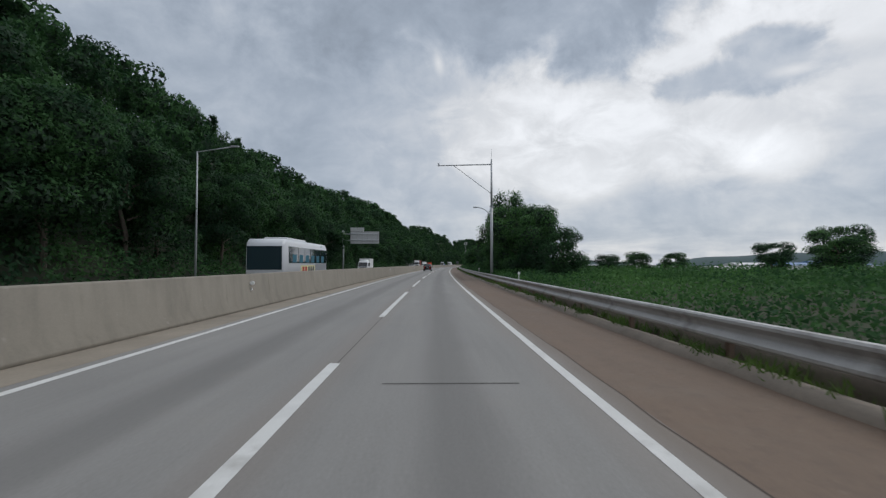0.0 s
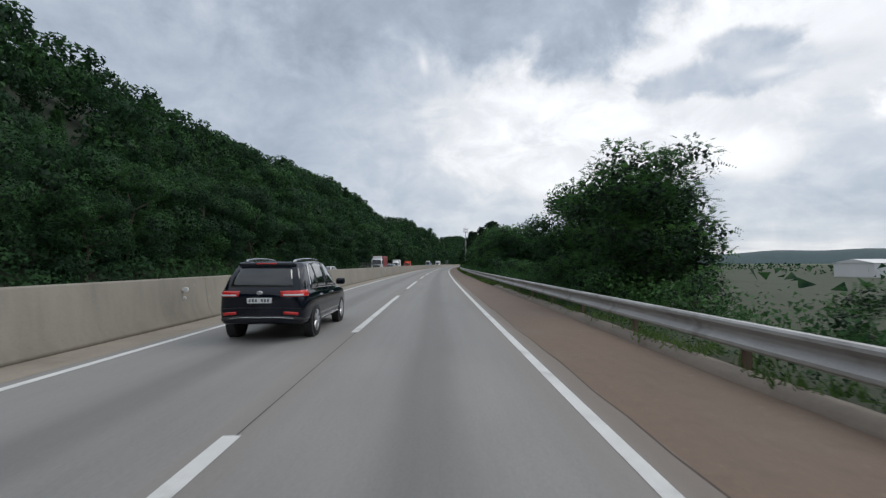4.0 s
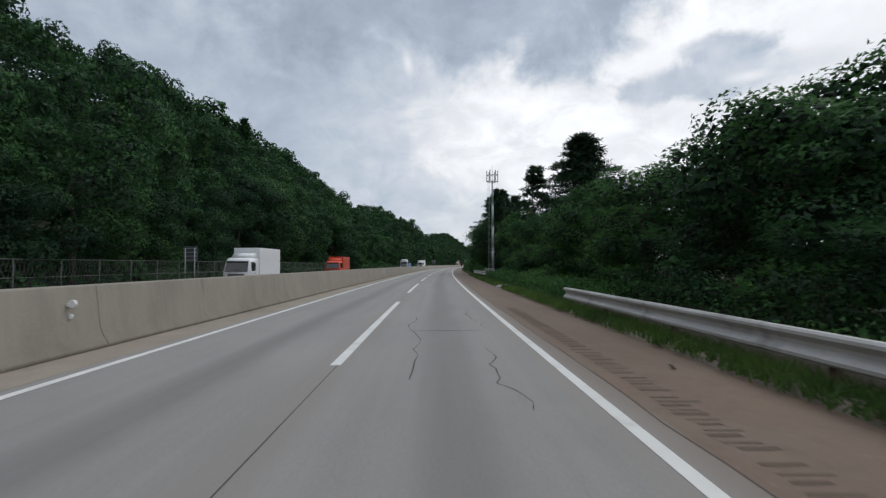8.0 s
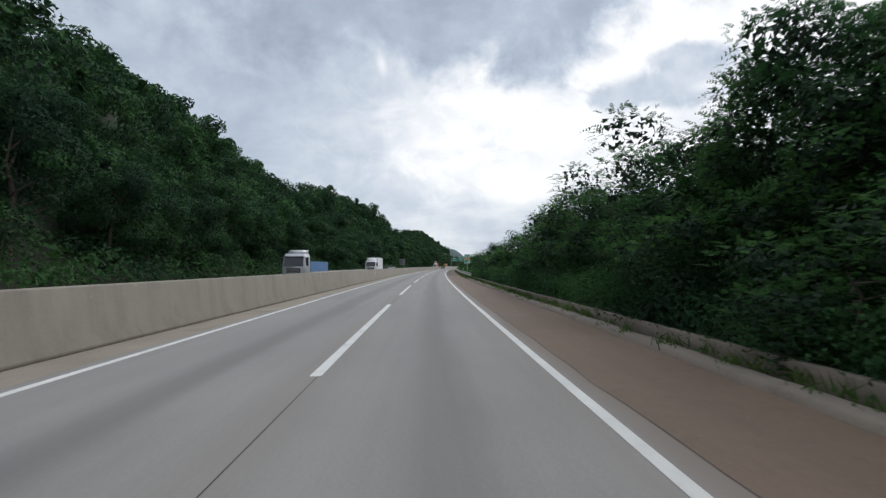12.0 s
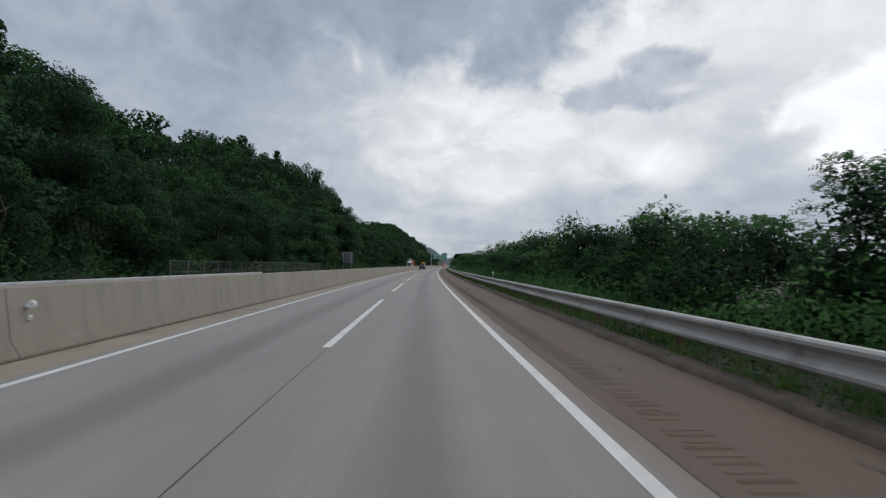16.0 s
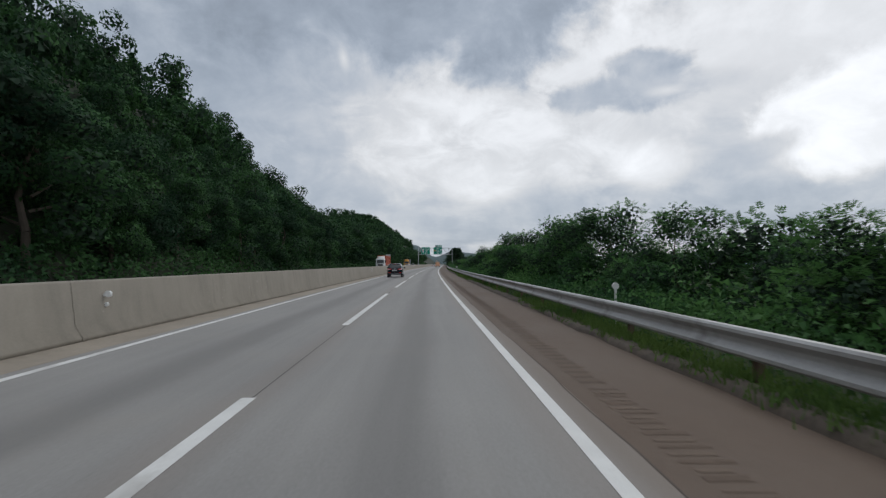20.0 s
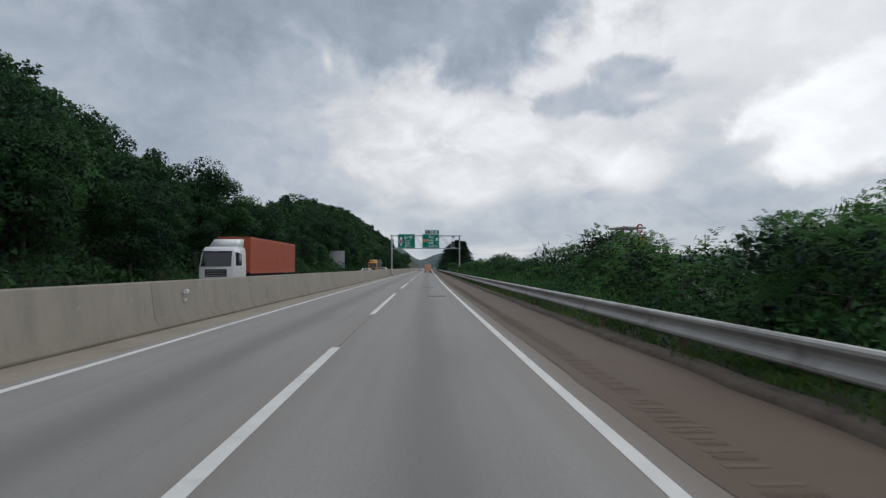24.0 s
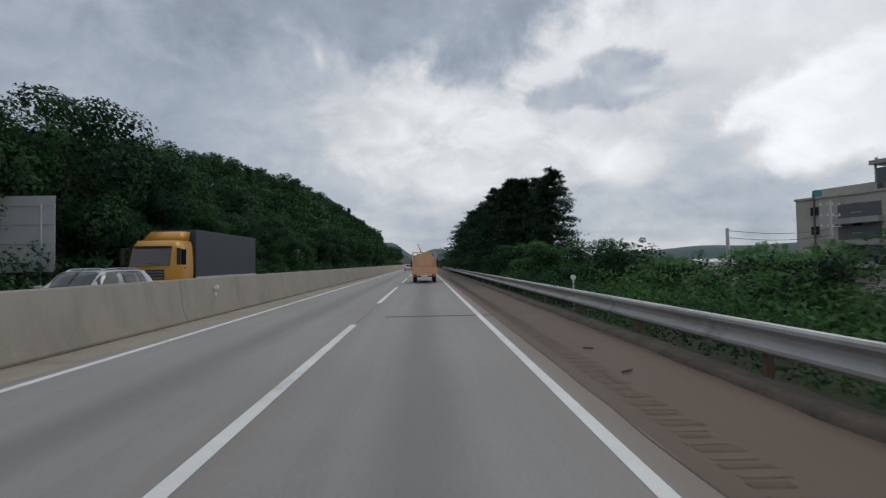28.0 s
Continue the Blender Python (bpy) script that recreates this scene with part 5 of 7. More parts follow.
words("510", 0.46, -0.87, 6.87, -0.58, SIGN_BLUE, rb)
pn = sign_face(t, -0.95, 1.9, 8.42, 9.2, -0.55)
rb = part("exit_number", boxm(-0.88, -0.2, -0.568, -0.556, 8.5, 9.12), SIGN_GREY, pn)
words("31", 0.5, -0.54, 8.64, -0.575, SIGN_WHITE, rb)
words("증평", 0.46, 0.42, 8.64, -0.56, SIGN_WHITE, pn)
for pts in ([(1.0, 8.55), (1.18, 8.55), (1.25, 9.08), (1.15, 9.08)], [(1.28, 8.55), (1.46, 8.55), (1.4, 8.8), (1.58, 9.08), (1.42, 9.08), (1.3, 8.85)]):
    poly("exit_symbol", pts, -0.557, SIGN_WHITE, pn)

# distance sign on a single post
t = thing("distance_sign", at(396.8, 5.67, -0.3), "green exit distance sign on a grey steel post", "road sign")
part("post", tubem((0, 0.1, 0), (0, 0.1, 3.6), 0.06), GALV_POLE, t, smooth=True)
pn = sign_face(t, -0.53, 0.53, 2.36, 4.0, 0.0)
words("증 평", 0.27, 0.0, 3.72, -0.01, SIGN_WHITE, pn)
words("Jeungpyeong", 0.17, 0.0, 3.56, -0.01, SIGN_WHITE, pn, squeeze=0.8)
part("divider", boxm(-0.45, 0.45, -0.006, -0.001, 3.49, 3.51), SIGN_WHITE, pn)
rb = part("route_plate", boxm(-0.37, 0.37, -0.02, -0.006, 2.93, 3.42), SIGN_ORANGE, pn)
words("510", 0.46, 0.0, 3.02, -0.025, SIGN_BLUE, rb)
part("divider", boxm(-0.45, 0.45, -0.006, -0.001, 2.83, 2.85), SIGN_WHITE, pn)
words("1.5km", 0.24, -0.17, 2.46, -0.01, SIGN_WHITE, pn, squeeze=0.9)
poly("arrow", [(0.20, 2.45), (0.27, 2.45), (0.27, 2.66), (0.34, 2.66), (0.34, 2.58), (0.47, 2.69), (0.34, 2.80), (0.34, 2.73), (0.20, 2.73)], -0.007, SIGN_WHITE, pn)

# radio mast
t = thing("radio_mast", at(275.0, 7.15, 0.6), "slim grey steel radio mast with a ring of antennas", "mast")
part("plinth", boxm(-0.6, 0.6, -0.6, 0.6, -0.6, 0.35, bevel=0.03), GUTTER, t)
for k in range(4):
    part("mast_section", tubem((0, 0, 0.3 + 3.0 * k), (0, 0, 3.3 + 3.0 * k), 0.19 - 0.02 * k, 0.175 - 0.02 * k, 16), GALV_POLE, t, smooth=True)
    part("flange", tubem((0, 0, 3.24 + 3.0 * k), (0, 0, 3.36 + 3.0 * k), 0.24 - 0.02 * k, None, 16), GALV_POLE, t)
for z in (12.4, 13.3):
    bm = bmesh.new()
    for k in range(12):
        a0, a1 = 2 * math.pi * k / 12, 2 * math.pi * (k + 1) / 12
        tube(bm, (0.75 * math.cos(a0), 0.75 * math.sin(a0), z), (0.75 * math.cos(a1), 0.75 * math.sin(a1), z), 0.03, None, 6)
    for k in range(4):
        a0 = math.pi * k / 2
        tube(bm, (0, 0, z), (0.75 * math.cos(a0), 0.75 * math.sin(a0), z), 0.03, None, 6)
    part("platform_ring", bm, GALV_POLE, t)
for k in range(6):
    a0 = 2 * math.pi * k / 6
    x, y = 0.75 * math.cos(a0), 0.75 * math.sin(a0)
    part("antenna", boxm(x - 0.07, x + 0.07, y - 0.07, y + 0.07, 12.3, 13.9, bevel=0.02), WHITE, t)
part("lightning_rod", tubem((0, 0, 12.3), (0, 0, 14.8), 0.04, 0.01, 8), GALV_POLE, t)
bm = bmesh.new()
for x in (-0.42, -0.62):
    tube(bm, (x, -0.1, 0.2), (x, -0.1, 12.3), 0.015, None, 6)
for k in range(7):
    tube(bm, (-0.7, -0.1, 1 + 1.7 * k), (0, -0.1, 1 + 1.7 * k), 0.015, None, 6)
part("cable_ladder", bm, GALV_POLE, t)

# wire fence at the foot of the hill
WIRE = material("fence_wire", (0.16, 0.17, 0.16), 0.6, metal=0.5, var=0.2)
for s0, s1 in ((228, 300), (452, 506)):
    t = thing("fence", at(s0, -21.2, 0), "grey wire mesh fence on steel posts below the hill", "fence")
    inv = t.matrix_basis.inverted()
    for s in np.arange(s0, s1, 3.0):
        m = inv @ at(s, -21.2, 0)
        o = part("post", tubem((0, 0, -0.3), (0, 0, 2.1), 0.035, None, 8), WIRE, t)
        o.matrix_basis = m
        bm = bmesh.new()
        for z in (0.15, 1.1, 2.05):
            tube(bm, (0, 0, z), (0, 3.0, z), 0.018, None, 6)
        for k in range(12):
            tube(bm, (0, 0.25 * k, 0.15), (0, 0.25 * k + 0.5, 2.05), 0.006, None, 4)
            tube(bm, (0, 0.25 * k + 0.5, 0.15), (0, 0.25 * k, 2.05), 0.006, None, 4)
        o = part("mesh_panel", bm, WIRE, t)
        o.matrix_basis = m
opr = strip("guardrail_far", [(-19.9, 0.55), (-19.86, 0.6), (-19.9, 0.7), (-19.86, 0.8), (-19.9, 0.86), (-19.92, 0.86), (-19.92, 0.55)], 380, 470, GALV, 4.0, closed=True)
tagged(opr, "galvanised guardrail beyond the oncoming lanes", "guardrail", kind="structure")

# ---- buildings and distance ----
PLASTER = material("stained_plaster", (0.40, 0.38, 0.35), 0.9, var=0.2, scale=0.4, fine=6, stain=(0.24, 0.22, 0.20))
PLASTER2 = material("grey_plaster", (0.34, 0.335, 0.33), 0.9, var=0.2, scale=0.4, fine=6, stain=(0.22, 0.21, 0.20))
DARKWIN = glass_material("window_glass", (0.03, 0.035, 0.04), 0.1)
BLUE_ROOF = material("blue_roof", (0.06, 0.16, 0.34), 0.5, var=0.1, scale=0.3)
TEAL = material("teal_plastic", (0.03, 0.25, 0.24), 0.5, var=0.1)
RED_P = material("red_paint", (0.45, 0.05, 0.04), 0.6, var=0.15)


def prism(plan, z0, z1):
    bm = bmesh.new()
    low, top = [[bm.verts.new((x, y, z)) for x, y in plan] for z in (z0, z1)]
    n = len(plan)
    for j in range(n):
        bm.faces.new((low[j], low[(j + 1) % n], top[(j + 1) % n], top[j]))
    bm.faces.new(top)
    bm.faces.new(list(reversed(low)))
    bmesh.ops.recalc_face_normals(bm, faces=bm.faces)
    return bm


def block_house(name, m, label, w, d, h, zb, mat, rows_, cols):
    t = thing(name, m, label, "building")
    part("wall", prism([(-w / 2, -d / 2), (w / 2, -d / 2), (-1.0, d / 2), (-w / 2, d / 2)], zb, h), mat, t)
    part("roof", prism([(-w / 2 - 0.15, -d / 2 - 0.15), (w / 2 + 0.15, -d / 2 - 0.15), (-0.9, d / 2 + 0.15), (-w / 2 - 0.15, d / 2 + 0.15)], h, h + 0.35), mat, t)
    for face in range(2):
        for r_ in range(rows_):
            for c_ in range(cols):
                z = h - 1.9 - r_ * 3.0
                if face == 0:
                    x = -w / 2 + w * (c_ + 0.5) / cols
                    g_ = part("window", boxm(x - 0.6, x + 0.6, -d / 2 - 0.06, -d / 2 + 0.02, z - 0.65, z + 0.65), DARKWIN, t)
                    part("sill", boxm(x - 0.7, x + 0.7, -d / 2 - 0.14, -d / 2, z - 0.75, z - 0.66), mat, g_)
                else:
                    y = -d / 2 + d * (c_ + 0.5) / cols
                    g_ = part("window", boxm(-w / 2 - 0.06, -w / 2 + 0.02, y - 0.6, y + 0.6, z - 0.65, z + 0.65), DARKWIN, t)
                    part("sill", boxm(-w / 2 - 0.14, -w / 2, y - 0.7, y + 0.7, z - 0.75, z - 0.66), mat, g_)
    return t


A = block_house("stained_building", at(767.8, 70.8, -5.6, -74.8), "four-storey stained grey building with rooftop signboards", 29, 14, 16.2, -1, PLASTER, 4, 5)
# open stair, roof structures and signboards without their names
# solid dark slab painting the shade inside the open shop front
part("front_shade", boxm(1.0, 9.0, -7.14, -7.07, 1.0, 6.5), DARK_PANEL, A)
part("canopy", boxm(0.5, 9.5, -8.0, -7.08, 6.9, 8.1, taper=0.08), DARK_PANEL, A)
for k in range(3):
    part("landing", boxm(-8.5, -2.6, -8.1, -7.0, 5.6 + 3.2 * k, 6.4 + 3.2 * k), PLASTER2, A)
    # dark slab on the wall for the shade inside each stair opening
    part("stair_shade", boxm(-8.3, -2.8, -7.12, -7.0, 6.45 + 3.2 * k, 8.5 + 3.2 * k), DARK_PANEL, A)
part("roof_house", boxm(-11.0, -3.6, -6.2, 3, 16.5, 17.7), PLASTER, A)
part("roof_house", boxm(-3.4, 4.0, -5.5, 0.5, 16.5, 18.1), PLASTER2, A)
sl = part("roof_slab", boxm(-3.9, 4.6, -7.4, 1.0, 20.0, 20.6, bevel=0.05), PLASTER2, A)
for k in range(5):
    part("slab_lamp", boxm(-3.2 + 1.7 * k, -2.9 + 1.7 * k, -7.3, -7.1, 20.6, 20.9), PLASTER2, sl)
for x in (-3.4, 4.1):
    part("slab_post", boxm(x - 0.1, x + 0.1, -6.9, -6.7, 16.5, 20.0), GALV, A)
part("water_tank", tubem((-12.4, -4.5, 16.5), (-12.4, -4.5, 17.8), 1.1, 1.0, 20), TEAL, A, "round teal rooftop water tank")
part("antenna", tubem((5.4, -4, 16.5), (5.4, -4, 22.4), 0.06, 0.03, 6), GALV_POLE, A)
part("downpipe", tubem((-11.6, -7.15, 0), (-11.6, -7.15, 17.2), 0.12, None, 8), DARK_PANEL, A)
sb = part("signboard", boxm(5.0, 14.3, -7.25, -7.05, 3.5, 17.5), PLASTER, A)
for k in range(4):
    part("sign_bar", boxm(10.6, 13.6, -7.36, -7.26, 14.2 - 3.0 * k, 16.8 - 3.0 * k, bevel=0.03), YEL, sb)
    part("sign_stroke", boxm(11.1, 13.1, -7.42, -7.37, 15.2 - 3.0 * k, 15.7 - 3.0 * k), DARK_PANEL, sb)
for k, mt in enumerate((SIGN_RED, SIGN_BLUE, SIGN_BLUE, DARK_PANEL)):
    part("sign_bar", boxm(6.4, 9.2, -7.36, -7.26, 12.2 - 2.2 * k, 14.0 - 2.2 * k, bevel=0.03), mt, sb)
for k in range(3):
    part("sign_bar", boxm(-2.9 + 2.5 * k, -0.9 + 2.5 * k, -7.5, -7.3, 17.2, 19.4, bevel=0.03), DARK_PANEL, A)
bm = bmesh.new()
for k in range(14):
    a0, a1 = 0.6 + 5.2 * k / 14, 0.6 + 5.2 * (k + 1) / 14
    tube(bm, (11.6 + 1.3 * math.cos(a0), -7.3, 19.3 + 1.3 * math.sin(a0)), (11.6 + 1.3 * math.cos(a1), -7.3, 19.3 + 1.3 * math.sin(a1)), 0.24, None, 8)
part("roof_emblem", bm, RED_P, A)
part("emblem_post", boxm(11.4, 11.8, -7.3, -7.1, 17.6, 18.4), GALV, A)


def power_pole(s, u, z, h, arms, label):
    t = thing("utility_pole", at(s, u, z), label, "utility pole")
    part("pole", tubem((0, 0, 0), (0, 0, h), 0.19, 0.13, 12), PLASTER2, t, smooth=True)
    for k in range(arms):
        a = part("crossarm", boxm(-1.1, 1.1, -0.05, 0.05, h - 0.5 - 1.1 * k, h - 0.4 - 1.1 * k), GALV, t)
        for x in (-0.95, -0.3, 0.3, 0.95):
            part("insulator", tubem((x, 0, h - 0.4 - 1.1 * k), (x, 0, h - 0.18 - 1.1 * k), 0.05, 0.03, 8), WHITE, a)
    return t


power_pole(745, 25.9, -4.0, 8.2, 0, "grey concrete utility pole beside the embankment")
power_pole(752, 41.2, -4.2, 11.5, 3, "concrete utility pole with crossarms and transformers")
power_pole(735, 76.0, -5.0, 15.5, 3, "concrete utility pole with crossarms in the fields")
t = thing("power_cable", at(745, 25.9, 0), "two black power cables strung between the poles", "cable")
inv = t.matrix_basis.inverted()
for z in (4.0, 3.4):
    a, b = inv @ at(745, 25.9, z).translation, inv @ at(752, 41.2, z + 0.4).translation
    bm = bmesh.new()
    for k in range(8):
        p, q = a.lerp(b, k / 8), a.lerp(b, (k + 1) / 8)
        p.z -= 0.35 * math.sin(math.pi * k / 8)
        q.z -= 0.35 * math.sin(math.pi * (k + 1) / 8)
        tube(bm, p, q, 0.025, None, 5)
    part("wire", bm, BLACKP, t)

# low factory sheds and greenhouses far out on the plain
SHED = material("pale_metal", (0.62, 0.63, 0.64), 0.5, var=0.1, scale=0.2)
for s, u, w, d, h, mat, lab in ((215, 130, 44, 14, 4.5, SHED, "long white greenhouse-like shed in the fields"), (330, 235, 70, 22, 6.5, BLUE_ROOF, "long low factory hall with a blue roof"), (250, 260, 60, 24, 6.5, BLUE_ROOF, "low factory hall with a blue roof"),
                                (330, 190, 26, 16, 6.5, SHED, "white metal factory hall"), (430, 300, 50, 25, 8, BLUE_ROOF, "low factory hall with a blue roof"), (960, 260, 50, 25, 6, SHED, "pale metal factory hall in the plain"), (1040, 330, 60, 25, 6, BLUE_ROOF, "low factory hall with a blue roof"), (1000, 180, 30, 16, 5, SHED, "pale metal factory hall in the plain")):
    t = thing("factory_hall", at(s, u, -5.3, 20), lab, "building")
    part("wall", boxm(-w / 2, w / 2, -d / 2, d / 2, 0, h), SHED, t)
    bm = bmesh.new()
    vs = [bm.verts.new(c) for c in ((-w / 2 - 0.4, -d / 2 - 0.4, h), (w / 2 + 0.4, -d / 2 - 0.4, h), (w / 2 + 0.4, d / 2 + 0.4, h), (-w / 2 - 0.4, d / 2 + 0.4, h), (-w / 2 - 0.4, 0, h + 1.8), (w / 2 + 0.4, 0, h + 1.8))]
    for f in ((0, 1, 5, 4), (2, 3, 4, 5), (0, 4, 3), (1, 2, 5), (3, 2, 1, 0)):
        bm.faces.new([vs[i] for i in f])
    part("roof", bm, mat, t)


# far hills: long uneven ridges
def far_hill(label, cx, cy, length, h, turn, seed):
    r = np.random.default_rng(seed)
    n, m = 60, 9
    x = np.linspace(-length / 2, length / 2, n)
    prof = np.zeros(n)
    for k in range(1, 7):
        prof += np.sin(x / length * 2 * np.pi * k * 1.3 + r.uniform(0, 6.3)) / k
    prof = (0.55 + 0.25 * prof) * np.clip(1 - (2 * np.abs(x) / length) ** 3, 0, 1)
    y = np.linspace(-1, 1, m)
    X, Y = np.meshgrid(x, y, indexing="ij")
    Zh = np.maximum(prof, 0.02)[:, None] * (1 - Y ** 2) * h
    a = radians(turn)
    Y2 = Y * h * 3
    v = np.stack([cx + X * np.cos(a) - Y2 * np.sin(a), cy + X * np.sin(a) + Y2 * np.cos(a), Zh - 8], axis=-1).reshape(-1, 3)
    q = (np.arange(n - 1)[:, None] * m + np.arange(m - 1)[None, :]).ravel()
    o = new("far_hill", mesh_from("far_hill", v, np.stack([q, q + m, q + m + 1, q + 1], axis=-1), HILL_FAR, smooth=True))
    tagged(o, label, "hill", kind="structure")


far_hill("hazy blue wooded hill at the end of the road", 480, 2250, 900, 95, -10, 1)
far_hill("hazy blue ridge on the horizon", 2300, 2700, 3600, 95, -40, 2)
far_hill("hazy blue ridge on the horizon", 3000, 900, 3200, 90, -75, 3)
r = np.random.default_rng(31)
cnt = 9000
s_, u_ = r.uniform(60, 1700, cnt), r.uniform(60, 330, cnt)
keep = np.sin(s_ * 0.021) * np.sin(u_ * 0.05 + s_ * 0.01) > 0.25
s_, u_ = s_[keep], u_[keep]
cnt = len(s_)
c = road_xyz(s_, u_, -5 + r.random(cnt) * 5.5)
nn = unit(r.normal(size=(cnt, 3)) + np.array([0, 0, 0.4]))
L = r.uniform(1.5, 3.2, cnt)
vv, ff = leaf_quads(c, unit(np.cross(nn, r.normal(size=(cnt, 3)))), nn, L, L * 0.8)
o = new("far_trees", mesh_from("far_trees", vv, ff, LEAF))
tagged(o, "scattered dark clumps of trees across the plain", "trees", kind="stuff")

# ---- vehicles ----
def paint(name, base, rough=0.25, metal=0.1):
    return material(name, base, rough, metal=metal, var=0.05, scale=1.0, fine=8, coat=0.15, spec=0.4)


CAR_BLACK = paint("black_car_paint", (0.003, 0.006, 0.014), 0.09)
CAR_WHITE = paint("white_car_paint", (0.70, 0.71, 0.72), 0.3)
CAR_BLUE = paint("blue_car_paint", (0.03, 0.06, 0.13), 0.25)
CAR_SILVER = paint("silver_car_paint", (0.42, 0.43, 0.45), 0.3, 0.4)
TRUCK_YELLOW = paint("yellow_truck_paint", (0.50, 0.25, 0.03), 0.35)
TRUCK_RED = paint("red_box_paint", (0.28, 0.03, 0.035), 0.45)
PARCEL_RED = paint("orange_red_paint", (0.62, 0.06, 0.02), 0.4)
CRANE_ORANGE = material("pale_orange_paint", (0.72, 0.40, 0.24), 0.5, var=0.12, scale=2.0)
CONTAINER = material("rust_red_container", (0.36, 0.070, 0.030), 0.55, var=0.15, scale=0.8, fine=10)
TARP = material("dark_tarpaulin", (0.035, 0.042, 0.055), 0.6, var=0.2, scale=1.0)
TYRE = material("tyre_rubber", (0.018, 0.018, 0.018), 0.85, var=0.2)
RIM = material("alloy_rim", (0.50, 0.51, 0.53), 0.3, metal=0.8, var=0.05)
CHROME = material("chrome_trim", (0.68, 0.69, 0.71), 0.25, metal=0.95, var=0.03)
PLASTIC = material("black_plastic", (0.02, 0.02, 0.021), 0.6, var=0.2)
LAMP_RED = material("red_lens", (0.62, 0.018, 0.014), 0.15, var=0.05, coat=0.5)
LAMP_CLEAR = material("clear_lens", (0.70, 0.71, 0.72), 0.1, var=0.05, coat=0.5)
AUTO_GLASS = glass_material("tinted_car_glass", (0.012, 0.016, 0.018), 0.04)
BUS_GLASS = glass_material("bus_glass", (0.02, 0.035, 0.045), 0.05)
CURTAIN = material("blue_curtain", (0.03, 0.14, 0.20), 0.8, var=0.15)


def bmesh_solid(bm, d):
    """Gives a flat sheet a little thickness."""
    bmesh.ops.recalc_face_normals(bm, faces=bm.faces)
    bmesh.ops.solidify(bm, geom=list(bm.faces), thickness=d)
    return bm


def wheel(parent, x, y, r, w, spokes=5):
    """One wheel whose outer face looks away from the car."""
    sg = 1 if x > 0 else -1
    bm = bmesh.new()
    prof = [(r * 0.66, w * 0.5), (r * 0.92, w * 0.5), (r, w * 0.36), (r, -w * 0.36), (r * 0.92, -w * 0.5), (r * 0.66, -w * 0.5)]
    n = 24
    vs = [[bm.verts.new((x + sg * b, y + a * math.cos(2 * math.pi * k / n), r + a * math.sin(2 * math.pi * k / n))) for a, b in prof] for k in range(n)]
    for k in range(n):
        for j in range(5):
            bm.faces.new((vs[k][j], vs[k][j + 1], vs[(k + 1) % n][j + 1], vs[(k + 1) % n][j]))
    bmesh.ops.recalc_face_normals(bm, faces=bm.faces)
    wh = part("wheel", bm, TYRE, parent, smooth=True)
    bm = bmesh.new()
    xo = x + sg * w * 0.40
    for k in range(spokes):
        a = 2 * math.pi * k / spokes
        for da in (-0.16, 0.16):
            tube(bm, (xo, y, r), (xo, y + r * 0.64 * math.cos(a + da), r + r * 0.64 * math.sin(a + da)), 0.045, 0.03, 6)
    for k in range(n):
        a0, a1 = 2 * math.pi * k / n, 2 * math.pi * (k + 1) / n
        tube(bm, (xo, y + r * 0.64 * math.cos(a0), r + r * 0.64 * math.sin(a0)), (xo, y + r * 0.64 * math.cos(a1), r + r * 0.64 * math.sin(a1)), 0.022, None, 5)
    part("rim", bm, RIM, wh)
    part("brake_disc", tubem((x + sg * w * 0.1, y, r), (x + sg * w * 0.2, y, r), r * 0.62, None, 20), PLASTIC, wh)
    return wh


